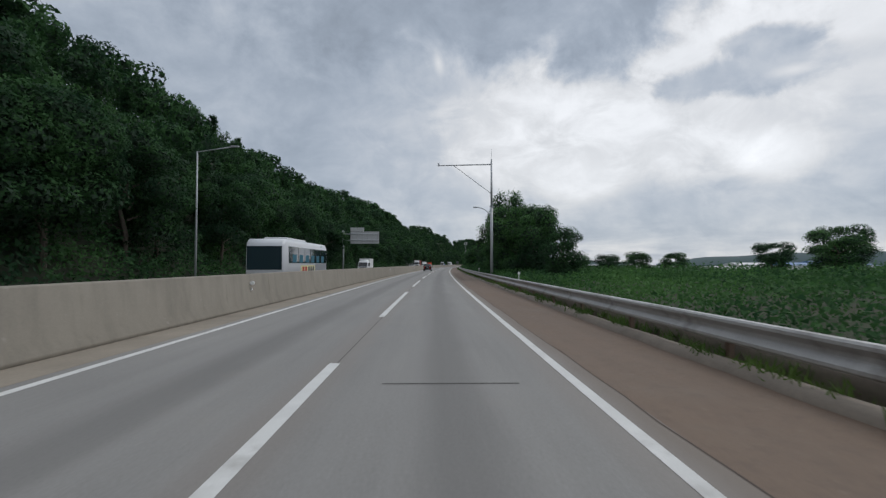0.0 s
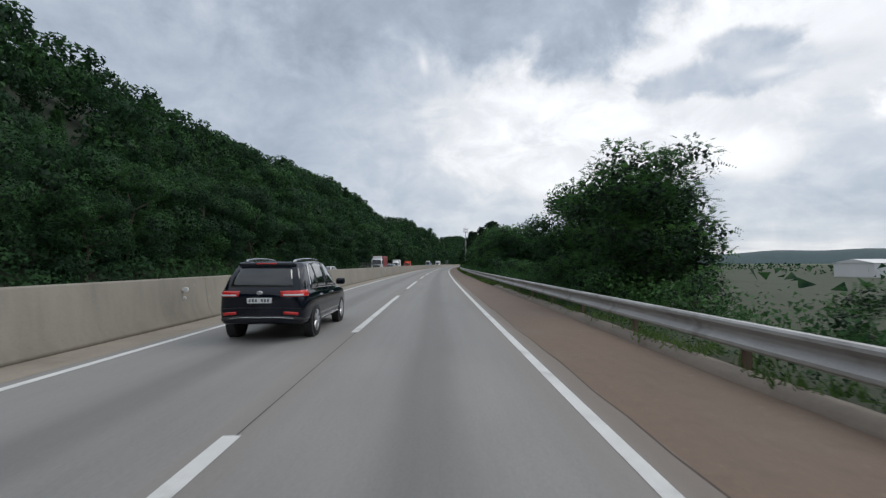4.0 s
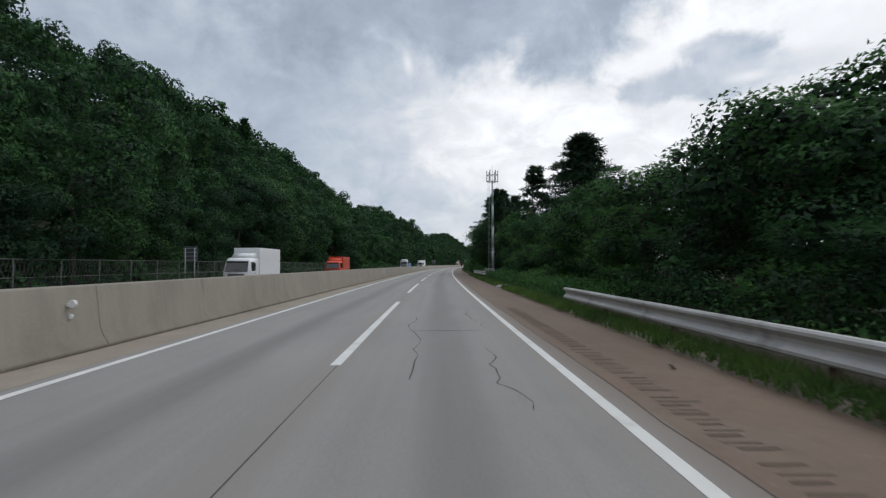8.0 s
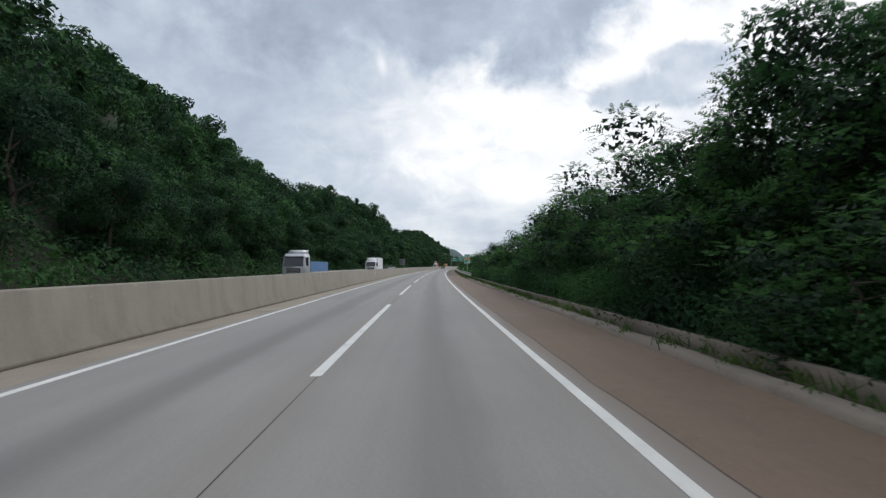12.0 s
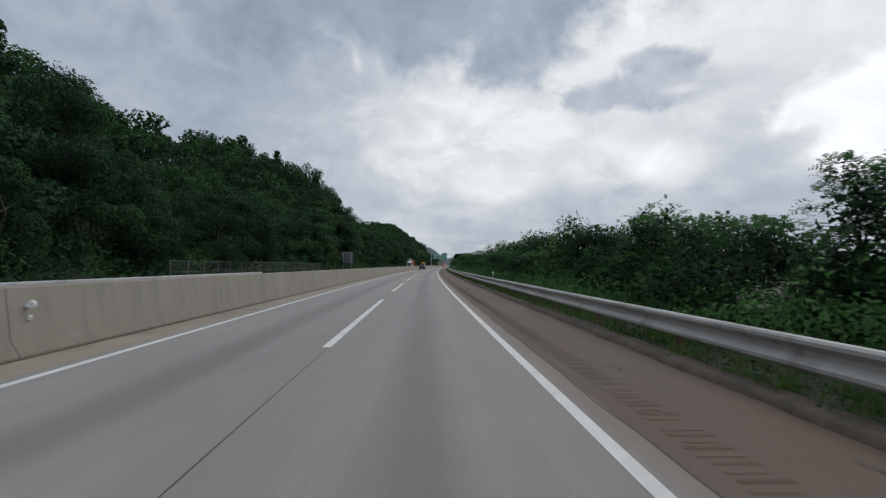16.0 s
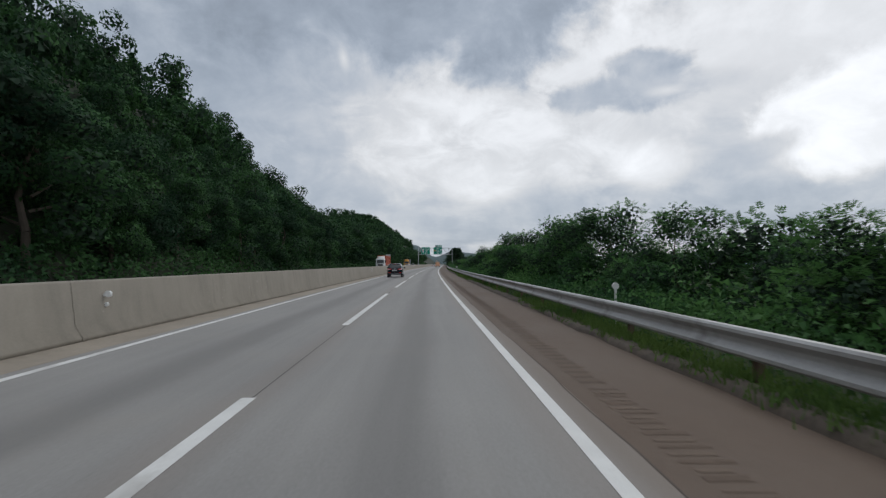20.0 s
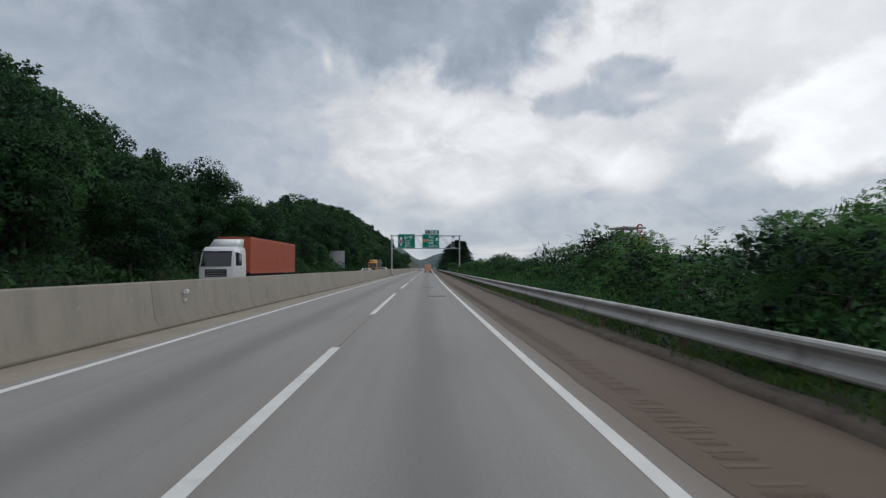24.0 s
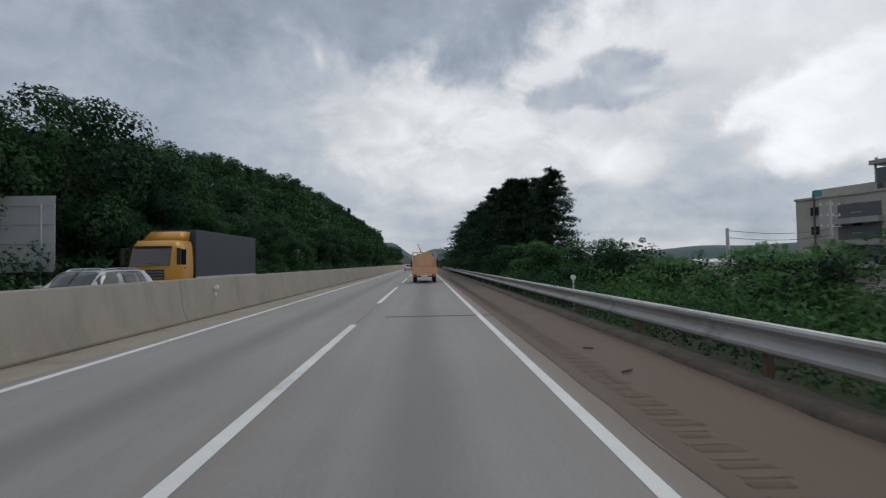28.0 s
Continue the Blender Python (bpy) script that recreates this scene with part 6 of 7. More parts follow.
def car(m, label, colour, L=4.75, Wd=1.88, H=1.69, kind="suv", group="cars"):
    t = thing("estate_car" if kind == "suv" else "saloon_car", m, label, "car", group)
    hw = Wd / 2
    belt = 1.02 if kind == "suv" else 0.92
    # length fraction, half width, floor, shoulder height
    st = [(-0.500, 0.80, 0.52, 0.86), (-0.492, 0.92, 0.36, belt - 0.02), (-0.46, 0.975, 0.30, belt), (-0.38, 1.0, 0.28, belt + 0.01), (-0.15, 1.0, 0.26, belt), (0.12, 1.0, 0.26, belt - 0.02),
          (0.24, 0.995, 0.26, belt - 0.06), (0.36, 0.975, 0.27, belt - 0.14), (0.44, 0.93, 0.29, belt - 0.24), (0.485, 0.84, 0.33, belt - 0.36), (0.500, 0.70, 0.42, belt - 0.48)]
    rings = []
    for fy, k, zf, zt in st:
        y, w = fy * L, hw * k
        zm = zf + (zt - zf) * 0.55
        rings.append([(-w * 0.88, y, zf), (w * 0.88, y, zf), (w * 0.98, y, zf + 0.12), (w, y, zm), (w * 0.985, y, zt - 0.10), (w * 0.93, y, zt), (w * 0.5, y, zt + 0.03), (-w * 0.5, y, zt + 0.03),
                      (-w * 0.93, y, zt), (-w * 0.985, y, zt - 0.10), (-w, y, zm), (-w * 0.98, y, zf + 0.12)])
    loft(rings, colour, t, "body")
    # cabin: glass skin, roof, pillars
    rear_b, rear_t = (-0.487, -0.40) if kind == "suv" else (-0.36, -0.22)
    fr_b, fr_t = 0.235, 0.06
    zb, zt = belt - 0.01, H - 0.05
    bw, tw = hw * 0.925, hw * 0.70

    def ring(fb, ft, k):
        y = (fb + (ft - fb) * k) * L
        z = zb + (zt - zb) * k
        return y, z

    gl = []
    for k in (0.0, 0.5, 1.0):
        w = bw + (tw - bw) * (k ** 1.25)
        yr, z = ring(rear_b, rear_t, k)
        yf, _ = ring(fr_b, fr_t, k)
        gl.append([(-w * 0.96, yr, z), (w * 0.96, yr, z), (w, yr + 0.16, z), (w, yf - 0.22, z), (w * 0.9, yf, z), (-w * 0.9, yf, z), (-w, yf - 0.22, z), (-w, yr + 0.16, z)])
    loft(gl, AUTO_GLASS, t, "window_glass")
    yr, yf = rear_t * L, fr_t * L
    roof = []
    for k, zz, kk in ((0, zt - 0.02, 1.02), (1, zt + 0.03, 0.98), (2, H, 0.82)):
        w = tw * kk
        ym, dr, df = (yr + yf) / 2, 0.035 * k, 0.03 * k
        roof.append([(-w * 0.95, yr - 0.02 + 0.10 * k, zz - dr), (w * 0.95, yr - 0.02 + 0.10 * k, zz - dr), (w, yr + 0.35, zz - dr * 0.3), (w, ym, zz), (w, yf - 0.35, zz - df * 0.4), (w * 0.88, yf + 0.02 - 0.12 * k, zz - df),
                     (-w * 0.88, yf + 0.02 - 0.12 * k, zz - df), (-w, yf - 0.35, zz - df * 0.4), (-w, ym, zz), (-w, yr + 0.35, zz - dr * 0.3)])
    loft(roof, colour, t, "roof")
    for sg in (-1, 1):
        part("windscreen_pillar", tubem((sg * bw * 0.93, fr_b * L - 0.06, zb), (sg * tw * 0.93, fr_t * L - 0.06, zt), 0.045, None, 8), colour, t)
        part("rear_pillar", tubem((sg * bw * 0.965, rear_b * L + 0.10, zb), (sg * tw * 0.965, rear_t * L + 0.10, zt), 0.10, 0.07, 8), colour, t)
        if kind == "suv":
            bm = bmesh.new()
            q = [(bw * 0.985, rear_b * L - 0.01, zb - 0.03), (bw + 0.012, rear_b * L + 0.22, zb - 0.03), (bw + 0.014, rear_b * L + 0.56, zb - 0.03), (bw * 0.90 + 0.012, rear_b * L + 0.78, zb + 0.28),
                 (tw + 0.022, rear_t * L + 0.98, zt), (tw + 0.02, rear_t * L + 0.14, zt), (tw * 0.97, rear_t * L - 0.03, zt)]
            bm.faces.new([bm.verts.new((sg * x, y, z)) for x, y, z in q])
            part("quarter_panel", bmesh_solid(bm, 0.02), colour, t)
        part("door_pillar", tubem((sg * bw * 1.0, 0.01 * L, zb), (sg * tw * 1.01, -0.02 * L, zt), 0.035, None, 6), PLASTIC, t)
        part("door_pillar", tubem((sg * bw * 1.0, -0.21 * L, zb), (sg * tw * 1.01, -0.22 * L, zt), 0.035, None, 6), PLASTIC, t)
        bm = tubem((sg * (bw + 0.012), rear_b * L + 0.52, zb + 0.02), (sg * (bw + 0.012), fr_b * L - 0.25, zb + 0.01), 0.010, None, 6)
        tube(bm, (sg * (bw + 0.012), rear_b * L + 0.54, zb + 0.02), (sg * (bw * 0.9 + 0.022), rear_b * L + 0.80, zb + 0.30), 0.009, None, 6)
        tube(bm, (sg * (bw * 0.9 + 0.022), rear_b * L + 0.80, zb + 0.30), (sg * (tw + 0.05), rear_t * L + 1.05, zt - 0.05), 0.009, None, 6)
        tube(bm, (sg * (tw + 0.05), rear_t * L + 1.05, zt - 0.05), (sg * (tw + 0.045), fr_t * L - 0.35, zt - 0.05), 0.008, None, 6)
        part("window_trim", bm, CHROME, t)
        if kind == "suv":
            bm = tubem((sg * tw * 0.93, yr + 0.12, H + 0.005), (sg * tw * 0.93, yr + 0.4, H + 0.045), 0.022, None, 6)
            tube(bm, (sg * tw * 0.93, yr + 0.4, H + 0.045), (sg * tw * 0.93, yf - 0.45, H + 0.045), 0.022, None, 6)
            tube(bm, (sg * tw * 0.93, yf - 0.45, H + 0.045), (sg * tw * 0.93, yf - 0.2, H), 0.022, None, 6)
            part("roof_rail", bm, CHROME, t)
        part("door_mirror", boxm(sg * (hw + 0.10) - 0.12, sg * (hw + 0.10) + 0.12, fr_b * L - 0.48, fr_b * L - 0.33, belt + 0.02, belt + 0.19, bevel=0.04), colour, t)
        for y in (-0.19 * L, 0.035 * L):
            part("door_handle", boxm(sg * (hw + 0.006) - 0.02, sg * (hw + 0.006) + 0.02, y - 0.11, y + 0.11, belt - 0.17, belt - 0.135, bevel=0.01), CHROME, t)
        part("sill_trim", boxm(sg * hw - 0.02, sg * hw + 0.02, -0.2 * L, 0.2 * L, 0.33, 0.37, bevel=0.008), CHROME, t)
        tl = part("tail_lamp", boxm(sg * hw * 0.74 - 0.25, sg * hw * 0.74 + 0.235, -L / 2 - 0.003, -L / 2 + 0.28, belt - 0.19, belt - 0.04, bevel=0.055), LAMP_RED, t)
        part("reversing_lens", boxm(sg * hw * 0.62 - 0.16, sg * hw * 0.62 + 0.16, -L / 2 - 0.012, -L / 2 + 0.05, belt - 0.175, belt - 0.125, bevel=0.01), LAMP_CLEAR, tl)
        part("rear_reflector", boxm(sg * hw * 0.72 - 0.16, sg * hw * 0.72 + 0.16, -L / 2 - 0.004, -L / 2 + 0.06, 0.50, 0.57, bevel=0.01), LAMP_RED, t)
        part("headlamp", boxm(sg * hw * 0.68 - 0.22, sg * hw * 0.68 + 0.18, L * 0.425, L * 0.478, belt - 0.34, belt - 0.22, bevel=0.04), LAMP_CLEAR, t)
        for y in (-0.305 * L, 0.282 * L):
            r = 0.365 if kind == "suv" else 0.325
            arch = bmesh.new()
            vs = []
            for k in range(13):
                a0 = math.pi * k / 12
                vs.append([arch.verts.new((sg * (hw + dx), y + (r + dr) * math.cos(a0), r + (r + dr) * math.sin(a0))) for dx, dr in ((-0.08, 0.03), (0.018, 0.03), (0.022, 0.10), (-0.08, 0.11))])
            for k in range(12):
                for j in range(4):
                    arch.faces.new((vs[k][j], vs[k][(j + 1) % 4], vs[k + 1][(j + 1) % 4], vs[k + 1][j]))
            bmesh.ops.recalc_face_normals(arch, faces=arch.faces)
            part("wheel_arch", arch, PLASTIC, t)
            part("arch_liner", tubem((sg * (hw - 0.12), y, r), (sg * (hw + 0.003), y, r), r + 0.05, None, 24), PLASTIC, t)
            wheel(t, sg * (hw - 0.085), y, r, 0.235)
    part("rear_bumper", boxm(-hw * 0.86, hw * 0.86, -L / 2 - 0.03, -L / 2 + 0.2, 0.34, 0.50, bevel=0.05), PLASTIC, t)
    part("skid_trim", boxm(-hw * 0.62, hw * 0.62, -L / 2 - 0.045, -L / 2, 0.345, 0.375, bevel=0.01), CHROME, t)
    part("spoiler", boxm(-tw * 0.98, tw * 0.98, rear_t * L - 0.16, rear_t * L + 0.12, H - 0.085, H - 0.035, bevel=0.02), colour, t)
    part("brake_light", boxm(-0.22, 0.22, rear_t * L - 0.168, rear_t * L - 0.15, H - 0.075, H - 0.05), LAMP_RED, t)
    pl = part("number_plate", boxm(-0.26, 0.26, -L / 2 - 0.02, -L / 2 + 0.02, belt - 0.30, belt - 0.19, bevel=0.006), WHITE, t)
    for k in range(5):
        part("plate_bar", boxm(-0.19 + k * 0.085, -0.15 + k * 0.085, -L / 2 - 0.024, -L / 2 - 0.0205, belt - 0.275, belt - 0.215), DARK_PANEL, pl)
    part("wiper", tubem((-0.05, rear_b * L - 0.02, zb + 0.10), (0.36, rear_b * L + 0.02, zb + 0.15), 0.012, None, 6), PLASTIC, t)
    part("badge", tubem((0, -L / 2 - 0.012, belt - 0.09), (0, -L / 2 + 0.03, belt - 0.09), 0.055, None, 16), CHROME, t)
    part("grille", boxm(-hw * 0.5, hw * 0.5, L * 0.487, L * 0.503, 0.45, belt - 0.36, bevel=0.02), PLASTIC, t)
    part("front_bumper", boxm(-hw * 0.75, hw * 0.75, L * 0.47, L * 0.495, 0.28, 0.42, bevel=0.04), PLASTIC, t)
    return t


# length, half width, floor, belt height and shift, then height, half width and shift of mid window, roof edge and roof
SUV_RINGS = ((-2.39, 0.00, 0.42, 1.05, 0.03, 1.34, 0.00, 0.20, 1.58, 0.00, 0.44, 0.50), (-2.375, 0.46, 0.42, 1.05, 0.03, 1.34, 0.37, 0.20, 1.58, 0.33, 0.44, 0.50),
             (-2.30, 0.83, 0.38, 1.05, 0.03, 1.34, 0.67, 0.17, 1.58, 0.56, 0.40, 0.44), (-2.12, 0.945, 0.34, 1.06, 0.02, 1.34, 0.76, 0.12, 1.60, 0.62, 0.30, 0.32),
             (-1.60, 0.99, 0.30, 1.05, 0.0, 1.35, 0.805, 0.03, 1.62, 0.67, 0.06, 0.06), (-0.70, 1.00, 0.27, 1.03, 0.0, 1.35, 0.82, 0.0, 1.64, 0.68, 0.0, 0.0),
             (0.15, 1.00, 0.27, 1.02, 0.0, 1.34, 0.81, 0.0, 1.62, 0.67, 0.0, 0.0), (0.62, 1.00, 0.27, 1.01, 0.0, 1.29, 0.79, 0.0, 1.53, 0.63, -0.10, -0.05),
             (1.15, 1.00, 0.27, 0.99, 0.0, 1.05, 0.79, -0.05, 1.09, 0.62, -0.15, -0.10), (1.45, 0.995, 0.27, 0.96, 0.0, 1.00, 0.75, 0.0, 1.02, 0.55, 0.0, 0.0),
             (1.95, 0.97, 0.28, 0.87, 0.0, 0.92, 0.70, 0.0, 0.94, 0.50, 0.0, 0.0), (2.25, 0.88, 0.30, 0.73, 0.0, 0.76, 0.64, 0.0, 0.78, 0.45, 0.0, 0.0),
             (2.36, 0.50, 0.34, 0.66, 0.0, 0.68, 0.38, 0.0, 0.69, 0.30, 0.0, 0.0), (2.39, 0.00, 0.34, 0.65, 0.0, 0.67, 0.00, 0.0, 0.68, 0.00, 0.0, 0.0))


def suv_grid():
    g = []
    for y, w, zf, belt, d5, z6, x6, d6, z7, x7, d7, d8 in SUV_RINGS:
        w *= 0.945
        h = belt - zf
        g.append([(0, y, zf), (0.85 * w, y, zf), (0.975 * w, y, zf + 0.10), (w, y, zf + 0.45 * h), (0.985 * w, y, zf + 0.82 * h), (0.945 * w, y + d5, belt),
                  (x6, y + d6, z6), (x7, y + d7, z7), (0.6 * x7, y + d8, z7 + 0.035), (0, y + d8, z7 + 0.045)])
    return np.array(g)


SUV_GRID = suv_grid()


def spline_weights(x, n):
    """Rows of cardinal spline weights over n knots."""
    x = np.clip(np.asarray(x, dtype=float), 0, n - 1 - 1e-6)
    k = x.astype(int)
    t = x - k
    a = 0.42
    w = np.stack([-a * t + 2 * a * t ** 2 - a * t ** 3, 1 + (a - 3) * t ** 2 + (2 - a) * t ** 3, a * t + (3 - 2 * a) * t ** 2 + (a - 2) * t ** 3, -a * t ** 2 + a * t ** 3], axis=-1)
    m = np.zeros((len(x), n))
    for j in range(4):
        np.add.at(m, (np.arange(len(x)), np.clip(k - 1 + j, 0, n - 1)), w[:, j])
    return m


def suv_surface(si, pi):
    return np.einsum("ai,bj,ijc->abc", spline_weights(si, 14), spline_weights(pi, 10), SUV_GRID)


def suv_skin(name, mat, parent, spans, ns, np_, off, scale, side=1, smooth=True, label=""):
    """A panel lying on the car's skin: spans give its reach along and up."""
    s0, s1, p0, p1 = spans
    si, pi = np.linspace(s0, s1, ns), np.linspace(p0, p1, np_)
    q = suv_surface(np.abs(si), pi) * np.where(si < 0, -1.0, 1.0)[:, None, None] ** np.array([1, 0, 0])
    du, dv = np.gradient(q, axis=0), np.gradient(q, axis=1)
    n = np.cross(du, dv)
    n = n / np.maximum(np.linalg.norm(n, axis=-1, keepdims=True), 1e-9)
    mid = q - np.array([0, 0, 0.9])
    flip = -1.0 if np.mean(np.sum(n * mid, axis=-1)) < 0 else 1.0
    top = q + n * off * flip
    low = q - n * 0.02 * flip
    v = np.concatenate([top.reshape(-1, 3), low.reshape(-1, 3)]) * scale * np.array([side, 1, 1])
    idx = np.arange(ns * np_).reshape(ns, np_)
    f = np.stack([idx[:-1, :-1], idx[1:, :-1], idx[1:, 1:], idx[:-1, 1:]], axis=-1).reshape(-1, 4)
    edge = np.concatenate([idx[0, :], idx[1:, -1], idx[-1, -2::-1], idx[-2::-1, 0]])
    rim = np.stack([edge[:-1], edge[1:], edge[1:] + ns * np_, edge[:-1] + ns * np_], axis=-1)
    o = new(name, mesh_from(name, v, np.concatenate([f, rim]), mat, smooth=smooth))
    o.parent = parent
    if label:
        tagged(o, label)
    return o


def suv_line(pts, scale, off, side):
    out = []
    for s, p in pts:
        q = suv_surface([s], [p])[0, 0]
        out.append(Vector((float(q[0] + off) * scale[0] * side, float(q[1]) * scale[1], float(q[2]) * scale[2])))
    return out


def suv(m, label, colour, L=4.78, Wd=1.89, H=1.69, group="cars"):
    t = thing("estate_car", m, label, "car", group)
    k = np.array([Wd / 1.89, L / 4.78, H / 1.69])
    kx, ky, kz = float(k[0]), float(k[1]), float(k[2])
    si, pi = np.linspace(0, 13, 79), np.linspace(0, 9, 46)
    q = suv_surface(si, pi) * k
    both = np.concatenate([q, q[:, ::-1] * np.array([-1, 1, 1])], axis=1)
    ns, n2 = both.shape[:2]
    idx = np.arange(ns * n2).reshape(ns, n2)
    nx = np.roll(idx, -1, axis=1)
    f = np.stack([idx[:-1], idx[1:], nx[1:], nx[:-1]], axis=-1).reshape(-1, 4)
    me = mesh_from("body", both.reshape(-1, 3), f, colour, smooth=True)
    bm = bmesh.new()
    bm.from_mesh(me)
    bmesh.ops.remove_doubles(bm, verts=bm.verts, dist=0.002)
    bmesh.ops.recalc_face_normals(bm, faces=bm.faces)
    bm.to_mesh(me)
    bm.free()
    new("body", me).parent = t
    for sg in (-1, 1):
        suv_skin("windscreen", AUTO_GLASS, t, (6.75, 7.9, 7.15, 9), 8, 8, 0.006, k, sg)
        for a, b in ((4.02, 4.44), (4.47, 5.4), (5.44, 7.4)):
            suv_skin("side_window", AUTO_GLASS, t, (a, b, 5.2, 6.85), 8, 7, 0.006, k, sg)
        path = suv_line([(7.5, 5.12), (6.5, 5.12), (5.5, 5.12), (4.5, 5.12), (3.92, 5.14), (3.84, 5.4), (3.92, 6.0), (4.08, 6.6), (4.3, 6.9), (4.7, 6.94), (5.5, 6.94), (6.4, 6.94), (7.0, 6.94)], k, 0.008, sg)
        bm = bmesh.new()
        for a, b in zip(path[:-1], path[1:]):
            tube(bm, a, b, 0.012, None, 6)
        part("window_trim", bm, CHROME, t)
        path = suv_line([(3.3, 7.6), (3.7, 7.5), (4.4, 7.45), (5.2, 7.45), (5.9, 7.5), (6.3, 7.55)], k, 0.0, sg)
        bm = bmesh.new()
        for j in range(5):
            lift = [0.0, 0.035, 0.045, 0.045, 0.035, 0.0]
            tube(bm, path[j] + Vector((0, 0, lift[j])), path[j + 1] + Vector((0, 0, lift[j + 1])), 0.027, None, 6)
        part("roof_rail", bm, CHROME, t)
        tl = suv_skin("tail_lamp", LAMP_RED, t, (1.02, 3.35, 3.98, 4.95), 12, 6, 0.014, k, sg)
        suv_skin("reversing_lens", LAMP_CLEAR, tl, (1.15, 2.6, 4.06, 4.34), 9, 3, 0.019, k, sg)
        suv_skin("rear_reflector", LAMP_RED, t, (1.15, 1.95, 2.35, 2.62), 5, 3, 0.012, k, sg)
        suv_skin("headlamp", LAMP_CLEAR, t, (10.3, 11.6, 4.3, 5.2), 6, 4, 0.008, k, sg)
        part("door_mirror", boxm(sg * (Wd / 2 + 0.11) - 0.12, sg * (Wd / 2 + 0.11) + 0.12, 0.62 * ky, 0.78 * ky, 1.06 * kz, 1.22 * kz, bevel=0.05), colour, t)
        for y in (-1.0 * ky, 0.12 * ky):
            part("door_handle", boxm(sg * (Wd / 2 - 0.005) - 0.02, sg * (Wd / 2 - 0.005) + 0.02, y - 0.11, y + 0.11, 0.885 * kz, 0.915 * kz, bevel=0.01), CHROME, t)
        part("sill_trim", boxm(sg * Wd * 0.492 - 0.02, sg * Wd * 0.492 + 0.02, -0.95 * ky, 0.95 * ky, 0.36, 0.40, bevel=0.008), CHROME, t)
        for y in (-1.42 * ky, 1.37 * ky):
            r, hw = 0.37, Wd / 2
            part("arch_liner", tubem((sg * (hw - 0.2), y, r), (sg * (hw - 0.012), y, r), r + 0.055, None, 28), PLASTIC, t)
            wheel(t, sg * (hw - 0.115), y, r, 0.235)
    suv_skin("rear_window", AUTO_GLASS, t, (-1.7, 1.7, 5.3, 6.75), 15, 8, 0.006, k)
    suv_skin("rear_bumper", PLASTIC, t, (-2.9, 2.9, 1.7, 2.15), 19, 4, 0.012, k)
    suv_skin("skid_trim", CHROME, t, (-1.7, 1.7, 1.85, 1.95), 11, 3, 0.02, k)
    suv_skin("tailgate_seam", PLASTIC, t, (-2.2, 2.2, 2.98, 3.03), 15, 2, 0.002, k)
    suv_skin("spoiler", colour, t, (-2.4, 2.4, 6.86, 7.25), 17, 4, 0.045, k)
    part("brake_light", boxm(-0.22, 0.22, -1.995 * ky, -1.96 * ky, 1.595 * kz, 1.62 * kz, bevel=0.006), LAMP_RED, t)
    pl = part("number_plate", boxm(-0.26, 0.26, -2.415 * ky, -2.37 * ky, 0.80 * kz, 0.91 * kz, bevel=0.006), WHITE, t)
    for j in range(7):
        if j != 3:
            part("plate_bar", boxm(-0.215 + j * 0.064, -0.175 + j * 0.064, -2.419 * ky, -2.4152 * ky, 0.825 * kz, 0.885 * kz), DARK_PANEL, pl)
    part("wiper", tubem((-0.02, -2.31 * ky, 1.14 * kz), (0.36, -2.27 * ky, 1.17 * kz), 0.014, None, 6), PLASTIC, t)
    bm = bmesh.new()
    bmesh.ops.create_uvsphere(bm, u_segments=16, v_segments=8, radius=1.0, matrix=pose(0, -2.385 * ky, 1.01 * kz) @ Matrix.Diagonal((0.075, 0.012, 0.038, 1)))
    part("badge", bm, CHROME, t)
    return t


suv(at(569.5, -3.8, 0, 1.0), "black estate car with chrome trim driving in the outer lane", CAR_BLACK)
suv(at(117.5, -3.6), "dark blue-black estate car driving in the outer lane", CAR_BLACK, 4.9, 1.95, 1.76)
car(at(816, -3.6), "white saloon car far ahead in the outer lane", CAR_WHITE, 4.6, 1.82, 1.46, "saloon")
suv(at(205.5, -10.5, 0, 180), "dark blue estate car coming the other way", CAR_BLUE)
suv(at(721, -10.4, 0, 180), "silver estate car coming the other way behind the barrier", CAR_SILVER, 4.7, 1.86, 1.62)
car(at(150, -10.5, 0, 180), "white saloon car coming the other way", CAR_WHITE, 4.7, 1.85, 1.48, "saloon")
car(at(421, -10.5, 0, 180), "silver saloon car coming the other way", CAR_SILVER, 4.7, 1.85, 1.5, "saloon")
car(at(690, -10.4, 0, 180), "white saloon car coming the other way", CAR_WHITE, 4.7, 1.85, 1.5, "saloon")


